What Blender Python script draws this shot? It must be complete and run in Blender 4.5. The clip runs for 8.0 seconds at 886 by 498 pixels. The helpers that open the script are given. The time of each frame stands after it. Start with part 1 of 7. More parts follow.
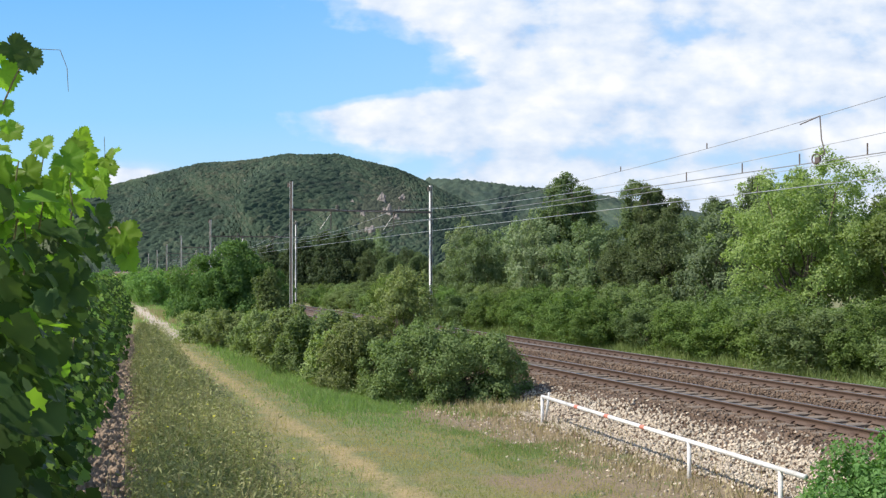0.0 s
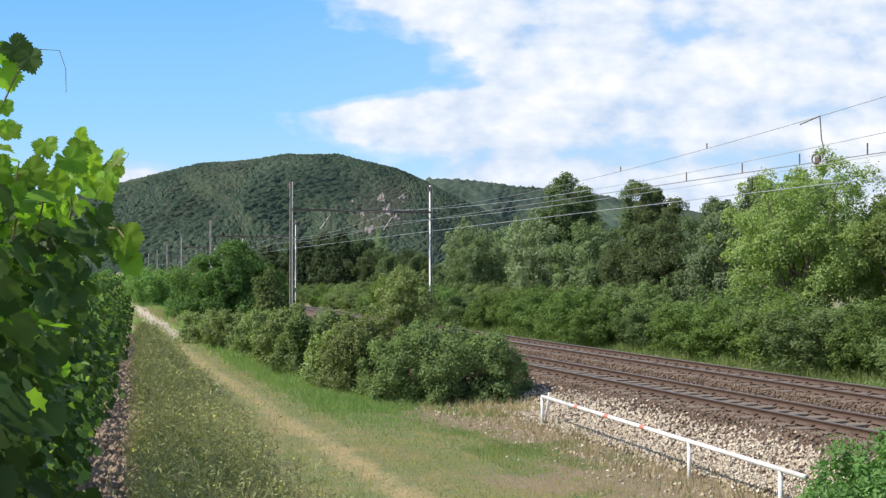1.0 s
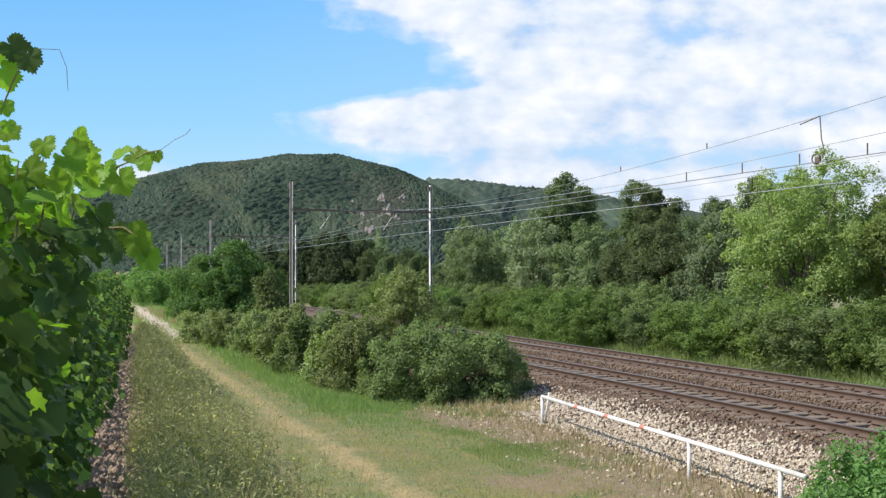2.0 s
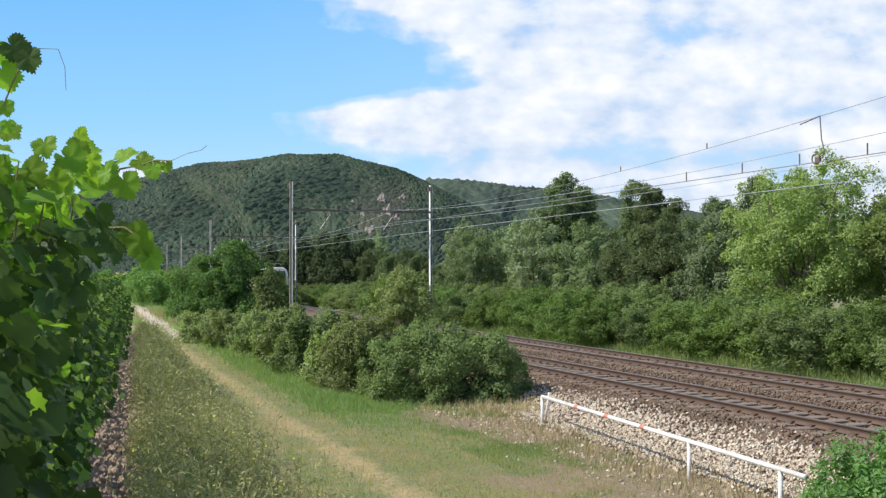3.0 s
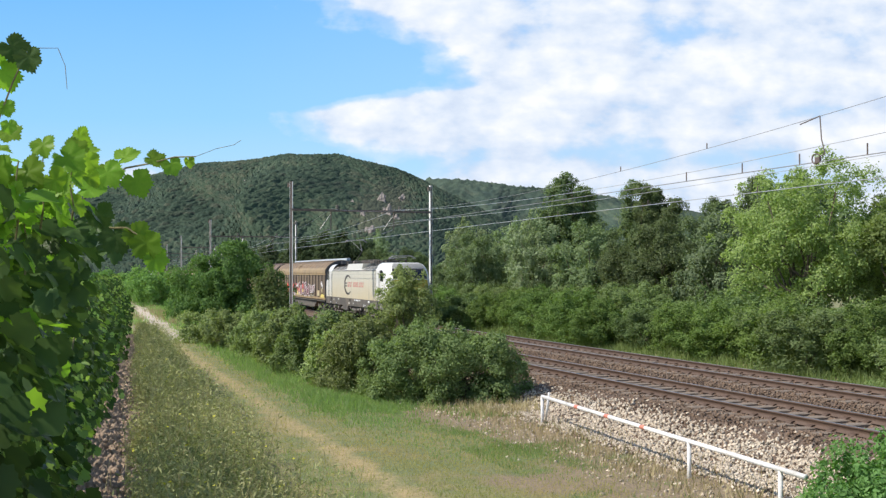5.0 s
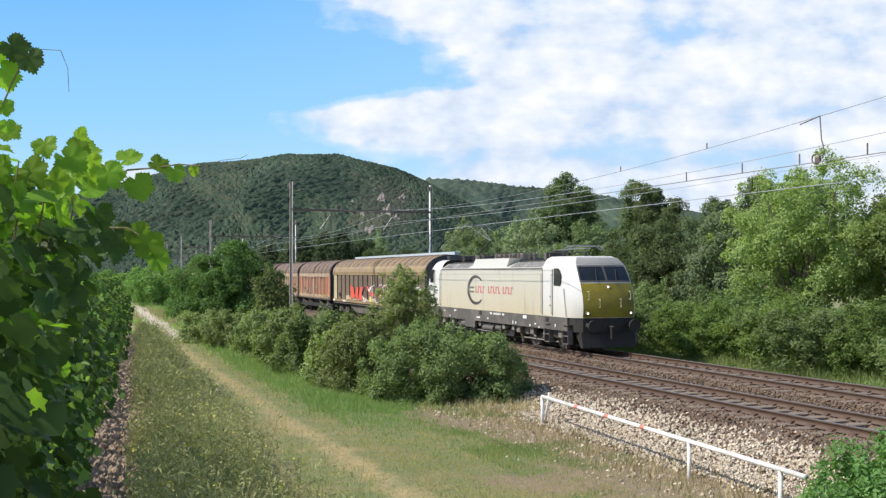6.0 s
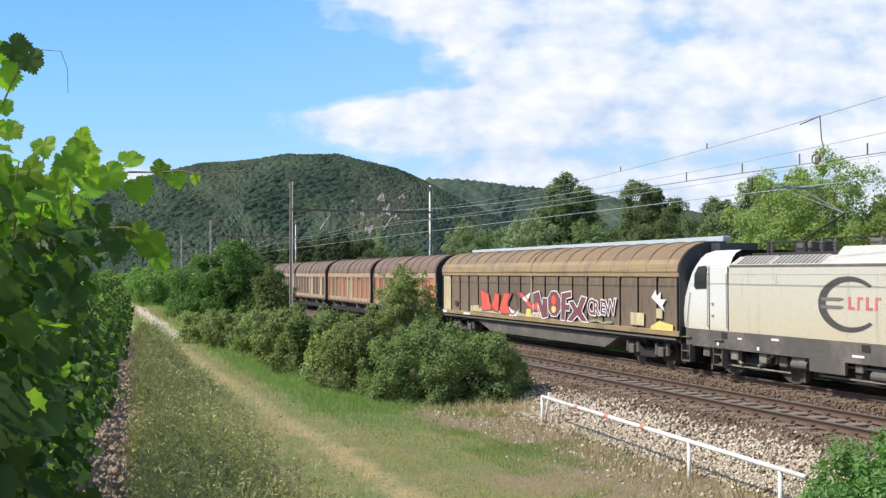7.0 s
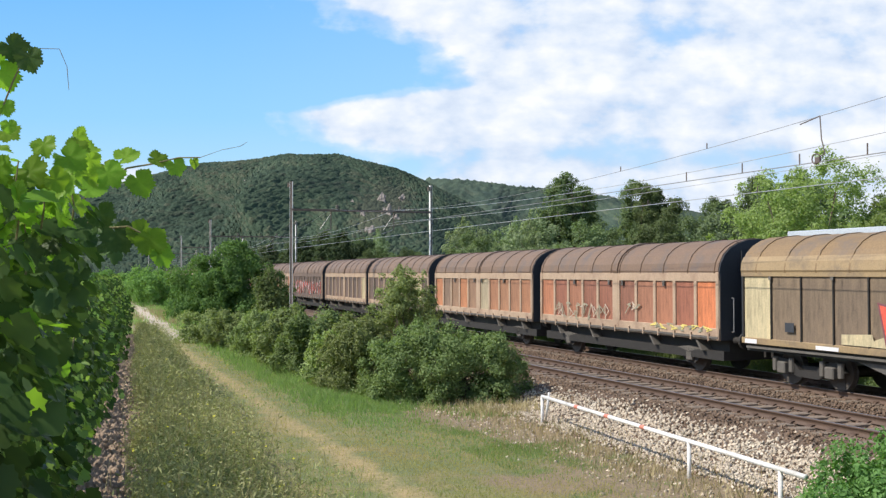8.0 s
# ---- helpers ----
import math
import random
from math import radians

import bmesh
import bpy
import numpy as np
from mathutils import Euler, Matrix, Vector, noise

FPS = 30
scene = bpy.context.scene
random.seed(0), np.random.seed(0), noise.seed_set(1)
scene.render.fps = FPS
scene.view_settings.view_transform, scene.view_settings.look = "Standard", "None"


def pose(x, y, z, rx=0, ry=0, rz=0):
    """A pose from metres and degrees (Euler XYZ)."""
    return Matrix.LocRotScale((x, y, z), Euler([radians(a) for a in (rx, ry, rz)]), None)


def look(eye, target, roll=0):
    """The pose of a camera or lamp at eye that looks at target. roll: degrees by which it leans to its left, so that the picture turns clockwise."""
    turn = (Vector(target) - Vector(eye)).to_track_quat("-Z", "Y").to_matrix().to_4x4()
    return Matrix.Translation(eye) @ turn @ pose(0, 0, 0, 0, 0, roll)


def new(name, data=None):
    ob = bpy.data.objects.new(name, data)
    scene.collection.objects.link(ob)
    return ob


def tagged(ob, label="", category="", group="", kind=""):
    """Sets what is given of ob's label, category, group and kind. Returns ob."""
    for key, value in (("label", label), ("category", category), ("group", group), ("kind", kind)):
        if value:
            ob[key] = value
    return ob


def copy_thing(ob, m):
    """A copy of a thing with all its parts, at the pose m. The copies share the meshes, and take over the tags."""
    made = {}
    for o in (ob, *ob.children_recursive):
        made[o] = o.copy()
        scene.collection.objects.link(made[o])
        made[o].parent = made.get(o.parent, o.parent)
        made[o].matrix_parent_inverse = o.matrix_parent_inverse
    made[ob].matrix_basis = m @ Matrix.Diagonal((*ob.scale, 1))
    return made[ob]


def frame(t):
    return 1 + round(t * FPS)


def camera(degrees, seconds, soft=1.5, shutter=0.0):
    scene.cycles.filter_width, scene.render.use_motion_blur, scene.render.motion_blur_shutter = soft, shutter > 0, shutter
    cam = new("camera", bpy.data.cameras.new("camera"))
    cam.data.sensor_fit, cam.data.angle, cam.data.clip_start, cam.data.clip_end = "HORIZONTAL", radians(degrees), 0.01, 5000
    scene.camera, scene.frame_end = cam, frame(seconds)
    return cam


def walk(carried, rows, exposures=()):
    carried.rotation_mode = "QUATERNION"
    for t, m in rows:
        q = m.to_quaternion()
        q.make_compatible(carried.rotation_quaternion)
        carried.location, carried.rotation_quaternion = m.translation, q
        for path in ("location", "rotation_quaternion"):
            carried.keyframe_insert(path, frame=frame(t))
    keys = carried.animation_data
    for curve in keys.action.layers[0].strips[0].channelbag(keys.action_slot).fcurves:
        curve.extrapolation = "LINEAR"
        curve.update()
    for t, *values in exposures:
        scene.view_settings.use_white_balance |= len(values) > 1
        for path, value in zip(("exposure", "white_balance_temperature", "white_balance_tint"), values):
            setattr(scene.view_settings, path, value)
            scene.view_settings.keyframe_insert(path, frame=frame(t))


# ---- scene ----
# ---- camera ----
cam = camera(47.87, 8.0, soft=1.35)
EYE = (0.0, 0.0, 3.062)
CAM_POSE = pose(EYE[0], EYE[1], EYE[2], 91.335, 0.104, 0)
walk(cam, [(0.0, CAM_POSE), (8.0, CAM_POSE)])

# ---- light ----
SUN_EL, SUN_AZ = radians(46), radians(-105)   # azimuth clockwise from +y: the sun stands to the left and a little behind
world = bpy.data.worlds.new("world")
scene.world = world
world.use_nodes = True
wn = world.node_tree.nodes
sky = wn.new("ShaderNodeTexSky")
sky.sky_type = "NISHITA"
sky.sun_disc = False
sky.sun_elevation, sky.sun_rotation = SUN_EL, SUN_AZ
sky.altitude, sky.air_density, sky.dust_density, sky.ozone_density = 100, 1.0, 0.6, 2.0
wn["Background"].inputs["Strength"].default_value = 0.15
world.node_tree.links.new(sky.outputs[0], wn["Background"].inputs[0])
sun = new("sun", bpy.data.lights.new("sun", "SUN"))
sun.data.energy, sun.data.angle, sun.data.color = 4.5, radians(0.53), (1.0, 0.935, 0.83)
SUN_DIR = Vector((math.sin(SUN_AZ) * math.cos(SUN_EL), math.cos(SUN_AZ) * math.cos(SUN_EL), math.sin(SUN_EL)))
sun.matrix_world = look(tuple(SUN_DIR * 50), (0, 0, 0))
scene.view_settings.exposure = 0.22

# ---- small tools ----
def link_mesh(name, verts, faces, mat=None, smooth=False, k=None):
    """A mesh object from arrays; faces all have the same number of corners."""
    me = bpy.data.meshes.new(name)
    v = np.asarray(verts, np.float32).reshape(-1, 3)
    f = np.asarray(faces, np.int32)
    n, k = f.shape
    me.vertices.add(len(v))
    me.vertices.foreach_set("co", v.ravel())
    me.loops.add(n * k)
    me.loops.foreach_set("vertex_index", f.ravel())
    me.polygons.add(n)
    me.polygons.foreach_set("loop_start", np.arange(0, n * k, k, dtype=np.int32))
    if smooth:
        me.polygons.foreach_set("use_smooth", np.ones(n, bool))
    me.update(calc_edges=True)
    me.validate()
    if mat:
        me.materials.append(mat)
    return new(name, me)


def part(name, bm, mat, parent=None, label="", smooth=False):
    """Links a bmesh as one mesh object under a thing or a part."""
    me = bpy.data.meshes.new(name)
    bmesh.ops.recalc_face_normals(bm, faces=bm.faces)
    if smooth:
        for f in bm.faces:
            f.smooth = True
    bm.to_mesh(me)
    bm.free()
    if mat:
        me.materials.append(mat)
    ob = new(name, me)
    ob.parent = parent
    if label:
        tagged(ob, label)
    return ob


def box(bm, x0, x1, y0, y1, z0, z1, bevel=0.0):
    r = bmesh.ops.create_cube(bm, size=1.0, matrix=Matrix.LocRotScale(((x0 + x1) / 2, (y0 + y1) / 2, (z0 + z1) / 2), None, (x1 - x0, y1 - y0, z1 - z0)))
    if bevel:
        ed = list({e for v in r["verts"] for e in v.link_edges})
        bmesh.ops.bevel(bm, geom=ed, offset=bevel, segments=1, affect="EDGES")
    return bm


def cyl(bm, a, b, r0, r1=None, seg=10):
    a, b = Vector(a), Vector(b)
    r1 = r0 if r1 is None else r1
    m = Matrix.Translation((a + b) / 2) @ (b - a).to_track_quat("Z", "Y").to_matrix().to_4x4()
    bmesh.ops.create_cone(bm, cap_ends=True, segments=seg, radius1=r0, radius2=r1, depth=(b - a).length, matrix=m)
    return bm


def prism(bm, outline, y0, y1):
    """A solid of an outline in x, z, from y0 to y1."""
    a = [bm.verts.new((x, y0, z)) for x, z in outline]
    b = [bm.verts.new((x, y1, z)) for x, z in outline]
    bm.faces.new(a), bm.faces.new(b[::-1])
    for i in range(len(a)):
        j = (i + 1) % len(a)
        bm.faces.new((a[i], b[i], b[j], a[j]))
    return bm


def sweep(bm, outline, x0, x1):
    """A solid of an outline in y, z, from x0 to x1."""
    a = [bm.verts.new((x0, y, z)) for y, z in outline]
    b = [bm.verts.new((x1, y, z)) for y, z in outline]
    bm.faces.new(a), bm.faces.new(b[::-1])
    for i in range(len(a)):
        j = (i + 1) % len(a)
        bm.faces.new((a[i], b[i], b[j], a[j]))
    return bm


def empty(name, m=None):
    ob = new(name)
    if m is not None:
        ob.matrix_basis = m
    return ob


rng = np.random.default_rng(7)

# ---- the line of the railway: z = 0 at the rail heads ----
S0, DS = -80.0, 0.5
_s = np.arange(S0, 900.0, DS)
_ss = np.clip(_s, -60, 420)
_th = radians(111.428) - 0.0007 * _ss + 0.041 * _ss ** 2 / 20000
_i0 = int(-S0 / DS)
_x = np.concatenate([[0], np.cumsum(np.cos((_th[1:] + _th[:-1]) / 2) * DS)])
_y = np.concatenate([[0], np.cumsum(np.sin((_th[1:] + _th[:-1]) / 2) * DS)])
_x, _y = _x - _x[_i0] + 11.867, _y - _y[_i0] + 18.0
SPACING = 4.115
GRADE = -0.00095


def along(s, d=0.0):
    """Plan place and heading at s metres along the line and d metres to the far side of its middle."""
    x, y, th = np.interp(s, _s, _x), np.interp(s, _s, _y), np.interp(s, _s, _th)
    return x + d * np.sin(th), y - d * np.cos(th), th


def side_of(x, y):
    """Distance across the line (positive on the far side) and along it, for arrays of plan places."""
    x, y = np.asarray(x, float).ravel(), np.asarray(y, float).ravel()
    px, py, ph, ps = _x[::8], _y[::8], _th[::8], _s[::8]
    d, s = np.empty(len(x)), np.empty(len(x))
    for i in range(0, len(x), 20000):
        a, b = x[i:i + 20000, None], y[i:i + 20000, None]
        j = np.argmin((a - px) ** 2 + (b - py) ** 2, axis=1)
        ex, ey = x[i:i + 20000] - px[j], y[i:i + 20000] - py[j]
        d[i:i + 20000] = ex * np.sin(ph[j]) - ey * np.cos(ph[j])
        s[i:i + 20000] = ps[j] + ex * np.cos(ph[j]) + ey * np.sin(ph[j])
    return d, s


def smooth01(a, b, v):
    t = np.clip((v - a) / (b - a), 0, 1)
    return t * t * (3 - 2 * t)


def wave(x, y, seed=0.0):
    """Cheap smooth unevenness of the ground, about -1 to 1."""
    return (np.sin(x * 0.61 + seed) * np.cos(y * 0.47 + 1.3 * seed) + 0.6 * np.sin(x * 1.37 + y * 0.9 + seed * 2) + 0.4 * np.cos(y * 2.1 - x * 1.7 + seed)) / 2


VINE_SLOPE = 0.305


def bank_of(x, y):
    """Distance from the vine row's foot line, positive towards the railway."""
    return (np.asarray(x) + VINE_SLOPE * np.asarray(y)) / math.hypot(1, VINE_SLOPE)


def bank_width(y):
    """How far the bank's foot lies from the vine row: the field track closes in on the row."""
    return np.interp(y, (10, 18, 44, 62), (2.25, 1.9, 0.95, 0.6))


def height(x, y):
    x, y = np.asarray(x, float), np.asarray(y, float)
    d, s = side_of(x, y)
    d, s = d.reshape(x.shape), s.reshape(x.shape)
    q = bank_of(x, y)
    z = -0.48 - 0.17 * smooth01(-11.0, -7.0, d)
    z = z + 0.25 * smooth01(30, 70, s) * smooth01(-7.5, -11.0, d)
    z = z + (1.56 - 1.7 * smooth01(30, 52, y)) * smooth01(0.0, 1.0, 1 - (q - 0.2) / (bank_width(y) - 0.2))
    z = z + 1.6 * smooth01(84, 128, y) * smooth01(-8.5, -15.0, d) * smooth01(420, 250, y)
    z = np.where(d > 4.5, -0.75 + 0.45 * smooth01(5, 9, d), z)
    near = smooth01(200, 80, np.hypot(x, y))
    z = z + 0.045 * near * wave(x, y) * smooth01(4.5, 8.0, np.abs(d))
    return z + GRADE * np.clip(s, -60, 420)
# ---- materials ----
def material(name, rough=0.8, metal=0.0):
    m = bpy.data.materials.new(name)
    m.use_nodes = True
    n = m.node_tree.nodes
    b = n["Principled BSDF"]
    b.inputs["Roughness"].default_value = rough
    b.inputs["Metallic"].default_value = metal
    return m, n, m.node_tree.links, b


def ramp(n, stops):
    r = n.new("ShaderNodeValToRGB")
    el = r.color_ramp.elements
    while len(el) < len(stops):
        el.new(0.5)
    for e, (p, c) in zip(el, stops):
        e.position, e.color = p, (*c, 1) if len(c) == 3 else c
    return r


def noise_tex(n, l, scale, detail=4, coord=None, rough=0.6):
    t = n.new("ShaderNodeTexNoise")
    t.inputs["Scale"].default_value, t.inputs["Detail"].default_value, t.inputs["Roughness"].default_value = scale, detail, rough
    if coord is None:
        coord = n.new("ShaderNodeTexCoord").outputs["Object"]
    l.new(coord, t.inputs["Vector"])
    return t


def mixed(n, l, fac, a, b, mode="MIX"):
    m = n.new("ShaderNodeMix")
    m.data_type, m.blend_type = "RGBA", mode
    for sock, v in ((m.inputs[0], fac), (m.inputs[6], a), (m.inputs[7], b)):
        if isinstance(v, bpy.types.NodeSocket):
            l.new(v, sock)
        elif isinstance(v, (int, float)):
            sock.default_value = v
        else:
            sock.default_value = (*v, 1)
    return m.outputs[2]


def bumped(n, l, b, height_out, strength=0.4, dist=0.02):
    u = n.new("ShaderNodeBump")
    u.inputs["Strength"].default_value, u.inputs["Distance"].default_value = strength, dist
    l.new(height_out, u.inputs["Height"])
    l.new(u.outputs[0], b.inputs["Normal"])


def surface(name, c1, c2, scale=4.0, fine=40.0, rough=0.8, metal=0.0, bump=0.3, dist=0.01, dirt=None, dirt_scale=1.2):
    """Two-scale varied surface; optional stains of a third colour."""
    m, n, l, b = material(name, rough, metal)
    a = noise_tex(n, l, scale)
    f = noise_tex(n, l, fine, 3)
    col = mixed(n, l, a.outputs[0], c1, c2)
    g = ramp(n, [(0.3, (0.75,) * 3), (0.7, (1.2,) * 3)])
    l.new(f.outputs[0], g.inputs[0])
    col = mixed(n, l, 0.6, col, mixed(n, l, 1.0, col, g.outputs[0], "MULTIPLY"))
    if dirt:
        s = noise_tex(n, l, dirt_scale, 6, rough=0.7)
        r = ramp(n, [(0.48, (0, 0, 0)), (0.68, (1, 1, 1))])
        l.new(s.outputs[0], r.inputs[0])
        col = mixed(n, l, r.outputs[0], col, dirt)
    l.new(col, b.inputs["Base Color"])
    bumped(n, l, b, f.outputs[0], bump, dist)
    return m


def foliage(name, c1, c2, c3, rough=0.68, through_part=0.35, scale=0.6):
    """Leaves: colour varies leaf by leaf and in larger patches; light comes through them."""
    m, n, l, b = material(name, rough)
    b.inputs["Specular IOR Level"].default_value = 0.12
    g = n.new("ShaderNodeNewGeometry")
    o = n.new("ShaderNodeObjectInfo")
    a = noise_tex(n, l, scale, 3)
    col = mixed(n, l, g.outputs["Random Per Island"], c1, c2)
    r = ramp(n, [(0.38, (0, 0, 0)), (0.66, (1, 1, 1))])
    l.new(a.outputs[0], r.inputs[0])
    col = mixed(n, l, r.outputs[0], col, c3)
    h = n.new("ShaderNodeHueSaturation")
    v = n.new("ShaderNodeMapRange")
    v.inputs[3].default_value, v.inputs[4].default_value = 0.74, 1.24
    l.new(o.outputs["Random"], v.inputs[0])
    l.new(v.outputs[0], h.inputs["Value"])
    hv = n.new("ShaderNodeMapRange")
    hv.inputs[3].default_value, hv.inputs[4].default_value = 0.487, 0.512
    rn = n.new("ShaderNodeMath")
    rn.operation = "FRACT"
    rm = n.new("ShaderNodeMath")
    rm.operation = "MULTIPLY"
    rm.inputs[1].default_value = 7.31
    l.new(o.outputs["Random"], rm.inputs[0])
    l.new(rm.outputs[0], rn.inputs[0])
    l.new(rn.outputs[0], hv.inputs[0])
    l.new(hv.outputs[0], h.inputs["Hue"])
    l.new(col, h.inputs["Color"])
    l.new(h.outputs[0], b.inputs["Base Color"])
    t = n.new("ShaderNodeBsdfTranslucent")
    tc = mixed(n, l, 1.0, h.outputs[0], (1.25, 1.35, 0.55), "MULTIPLY")
    l.new(tc, t.inputs[0])
    mx = n.new("ShaderNodeMixShader")
    mx.inputs[0].default_value = through_part
    l.new(b.outputs[0], mx.inputs[1])
    l.new(t.outputs[0], mx.inputs[2])
    l.new(mx.outputs[0], n["Material Output"].inputs[0])
    return m


M_BUSH = foliage("bush_leaves", (0.166, 0.219, 0.090), (0.371, 0.431, 0.196), (0.262, 0.325, 0.137), through_part=0.36)
M_SHRUB = foliage("shrub_leaves", (0.133, 0.189, 0.079), (0.246, 0.317, 0.137), (0.180, 0.247, 0.105), through_part=0.36)
M_TREE = foliage("tree_leaves", (0.131, 0.182, 0.094), (0.245, 0.314, 0.168), (0.177, 0.237, 0.126), through_part=0.36, scale=0.3)
M_GREY = foliage("grey_willow_leaves", (0.162, 0.212, 0.121), (0.283, 0.341, 0.207), (0.214, 0.270, 0.159), through_part=0.34, scale=0.3)
M_BRIGHT = foliage("bright_tree_leaves", (0.189, 0.276, 0.095), (0.295, 0.385, 0.158), (0.234, 0.325, 0.121), through_part=0.42, scale=0.3)
M_DARK = foliage("dark_tree_leaves", (0.105, 0.146, 0.071), (0.182, 0.233, 0.113), (0.138, 0.184, 0.087), through_part=0.34, scale=0.3)
M_FAR = foliage("far_dark_tree_leaves", (0.070, 0.100, 0.054), (0.115, 0.150, 0.078), (0.090, 0.124, 0.064), through_part=0.28, scale=0.3)
M_LUSH = foliage("lush_bramble_leaves", (0.130, 0.209, 0.063), (0.232, 0.329, 0.108), (0.173, 0.259, 0.079), through_part=0.38)
M_ROUND = foliage("round_bush_leaves", (0.117, 0.218, 0.068), (0.213, 0.345, 0.117), (0.154, 0.271, 0.086), through_part=0.38)
# lit, shaded and young vine leaves: sun and shade are put into their colours
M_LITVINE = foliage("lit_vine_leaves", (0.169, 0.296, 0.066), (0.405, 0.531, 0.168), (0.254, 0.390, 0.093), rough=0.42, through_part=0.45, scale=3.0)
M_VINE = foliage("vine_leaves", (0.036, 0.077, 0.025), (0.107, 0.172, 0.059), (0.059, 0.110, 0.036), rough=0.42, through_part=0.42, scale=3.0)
M_YOUNGLIT = foliage("young_lit_vine_leaves", (0.15, 0.28, 0.035), (0.28, 0.44, 0.065), (0.20, 0.35, 0.045), rough=0.4, through_part=0.55, scale=8.0)
M_GRASS = foliage("grass_blades", (0.263, 0.289, 0.105), (0.375, 0.352, 0.145), (0.437, 0.352, 0.170), through_part=0.5, scale=0.35)
M_WEED = foliage("weed_leaves", (0.178, 0.218, 0.093), (0.531, 0.573, 0.287), (0.603, 0.588, 0.301), through_part=0.3, scale=0.5)
M_BARK = surface("bark", (0.12, 0.09, 0.065), (0.2, 0.16, 0.12), 6, 60, 0.9, bump=0.8, dist=0.02)
M_RAIL = surface("rusty_rail_steel", (0.085, 0.055, 0.040), (0.145, 0.092, 0.064), 3, 50, 0.6, 0.3, 0.2)
M_RAILTOP = surface("worn_rail_head", (0.34, 0.33, 0.34), (0.45, 0.44, 0.46), 1, 30, 0.35, 0.9, 0.05)
M_SLEEPER = surface("weathered_sleeper", (0.17, 0.132, 0.10), (0.27, 0.215, 0.165), 5, 60, 0.9, bump=0.5)
M_MAST = surface("pale_mast_paint", (0.78, 0.77, 0.74), (0.86, 0.85, 0.82), 2, 40, 0.5, 0.0, 0.1)
M_MASTDARK = surface("dark_grey_mast_web", (0.115, 0.085, 0.07), (0.19, 0.15, 0.13), 2, 40, 0.6, 0.3, 0.1)
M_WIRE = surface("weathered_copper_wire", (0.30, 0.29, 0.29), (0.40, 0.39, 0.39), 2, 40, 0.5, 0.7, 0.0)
# lit copy of the wire: sunlight on it is put in as brighter colour
M_WIRELIT = surface("sunlit_wire", (0.55, 0.55, 0.55), (0.65, 0.65, 0.65), 2, 40, 0.4, 0.6, 0.0)
M_DARKSTEEL = surface("sooty_dark_steel", (0.022, 0.02, 0.019), (0.05, 0.045, 0.04), 5, 50, 0.7, 0.2, 0.3)
M_WHITERAIL = surface("white_painted_tube", (0.78, 0.77, 0.76), (0.84, 0.83, 0.82), 3, 40, 0.45, 0.0, 0.1, dirt=(0.6, 0.57, 0.52))
M_REDBAND = surface("faded_red_paint", (0.6, 0.16, 0.10), (0.7, 0.3, 0.22), 8, 50, 0.5)
M_DIRT = surface("stony_vineyard_soil", (0.255, 0.18, 0.122), (0.44, 0.33, 0.24), 5, 40, 0.95, bump=0.9, dist=0.03)


def ground_material():
    m, n, l, b = material("meadow_ground", 0.95)
    co = n.new("ShaderNodeTexCoord").outputs["Object"]
    big, mid, fine = noise_tex(n, l, 0.22, 4, co), noise_tex(n, l, 1.3, 5, co), noise_tex(n, l, 14, 4, co, 0.7)

    def zone(name, lo=0.35, hi=0.65, wobble=0.5):
        a = n.new("ShaderNodeAttribute")
        a.attribute_name = name
        add = n.new("ShaderNodeMath")
        add.operation = "MULTIPLY_ADD"
        l.new(mid.outputs[0], add.inputs[0])
        add.inputs[1].default_value = wobble
        l.new(a.outputs["Fac"], add.inputs[2])
        r = ramp(n, [(lo + wobble * 0.5, (0, 0, 0)), (min(hi + wobble * 0.5, 1.0), (1, 1, 1))])
        l.new(add.outputs[0], r.inputs[0])
        return r.outputs[0]
    grass = mixed(n, l, big.outputs[0], (0.155, 0.19, 0.072), (0.215, 0.225, 0.098))
    dry = ramp(n, [(0.42, (0, 0, 0)), (0.68, (1, 1, 1))])
    l.new(mid.outputs[0], dry.inputs[0])
    grass = mixed(n, l, dry.outputs[0], grass, (0.28, 0.235, 0.11))
    col = mixed(n, l, zone("track", 0.3, 0.75, 0.6), grass, (0.41, 0.315, 0.155))
    col = mixed(n, l, zone("sand", 0.3, 0.6, 0.3), col, (0.52, 0.44, 0.34))
    col = mixed(n, l, zone("soil"), col, (0.32, 0.235, 0.165))
    col = mixed(n, l, zone("brown", 0.30, 0.55, 0.8), col, (0.275, 0.208, 0.128))
    g = ramp(n, [(0.25, (0.6,) * 3), (0.75, (1.3,) * 3)])
    l.new(fine.outputs[0], g.inputs[0])
    col = mixed(n, l, 1.0, col, g.outputs[0], "MULTIPLY")
    l.new(col, b.inputs["Base Color"])
    bumped(n, l, b, fine.outputs[0], 0.8, 0.05)
    return m


M_GROUND = ground_material()
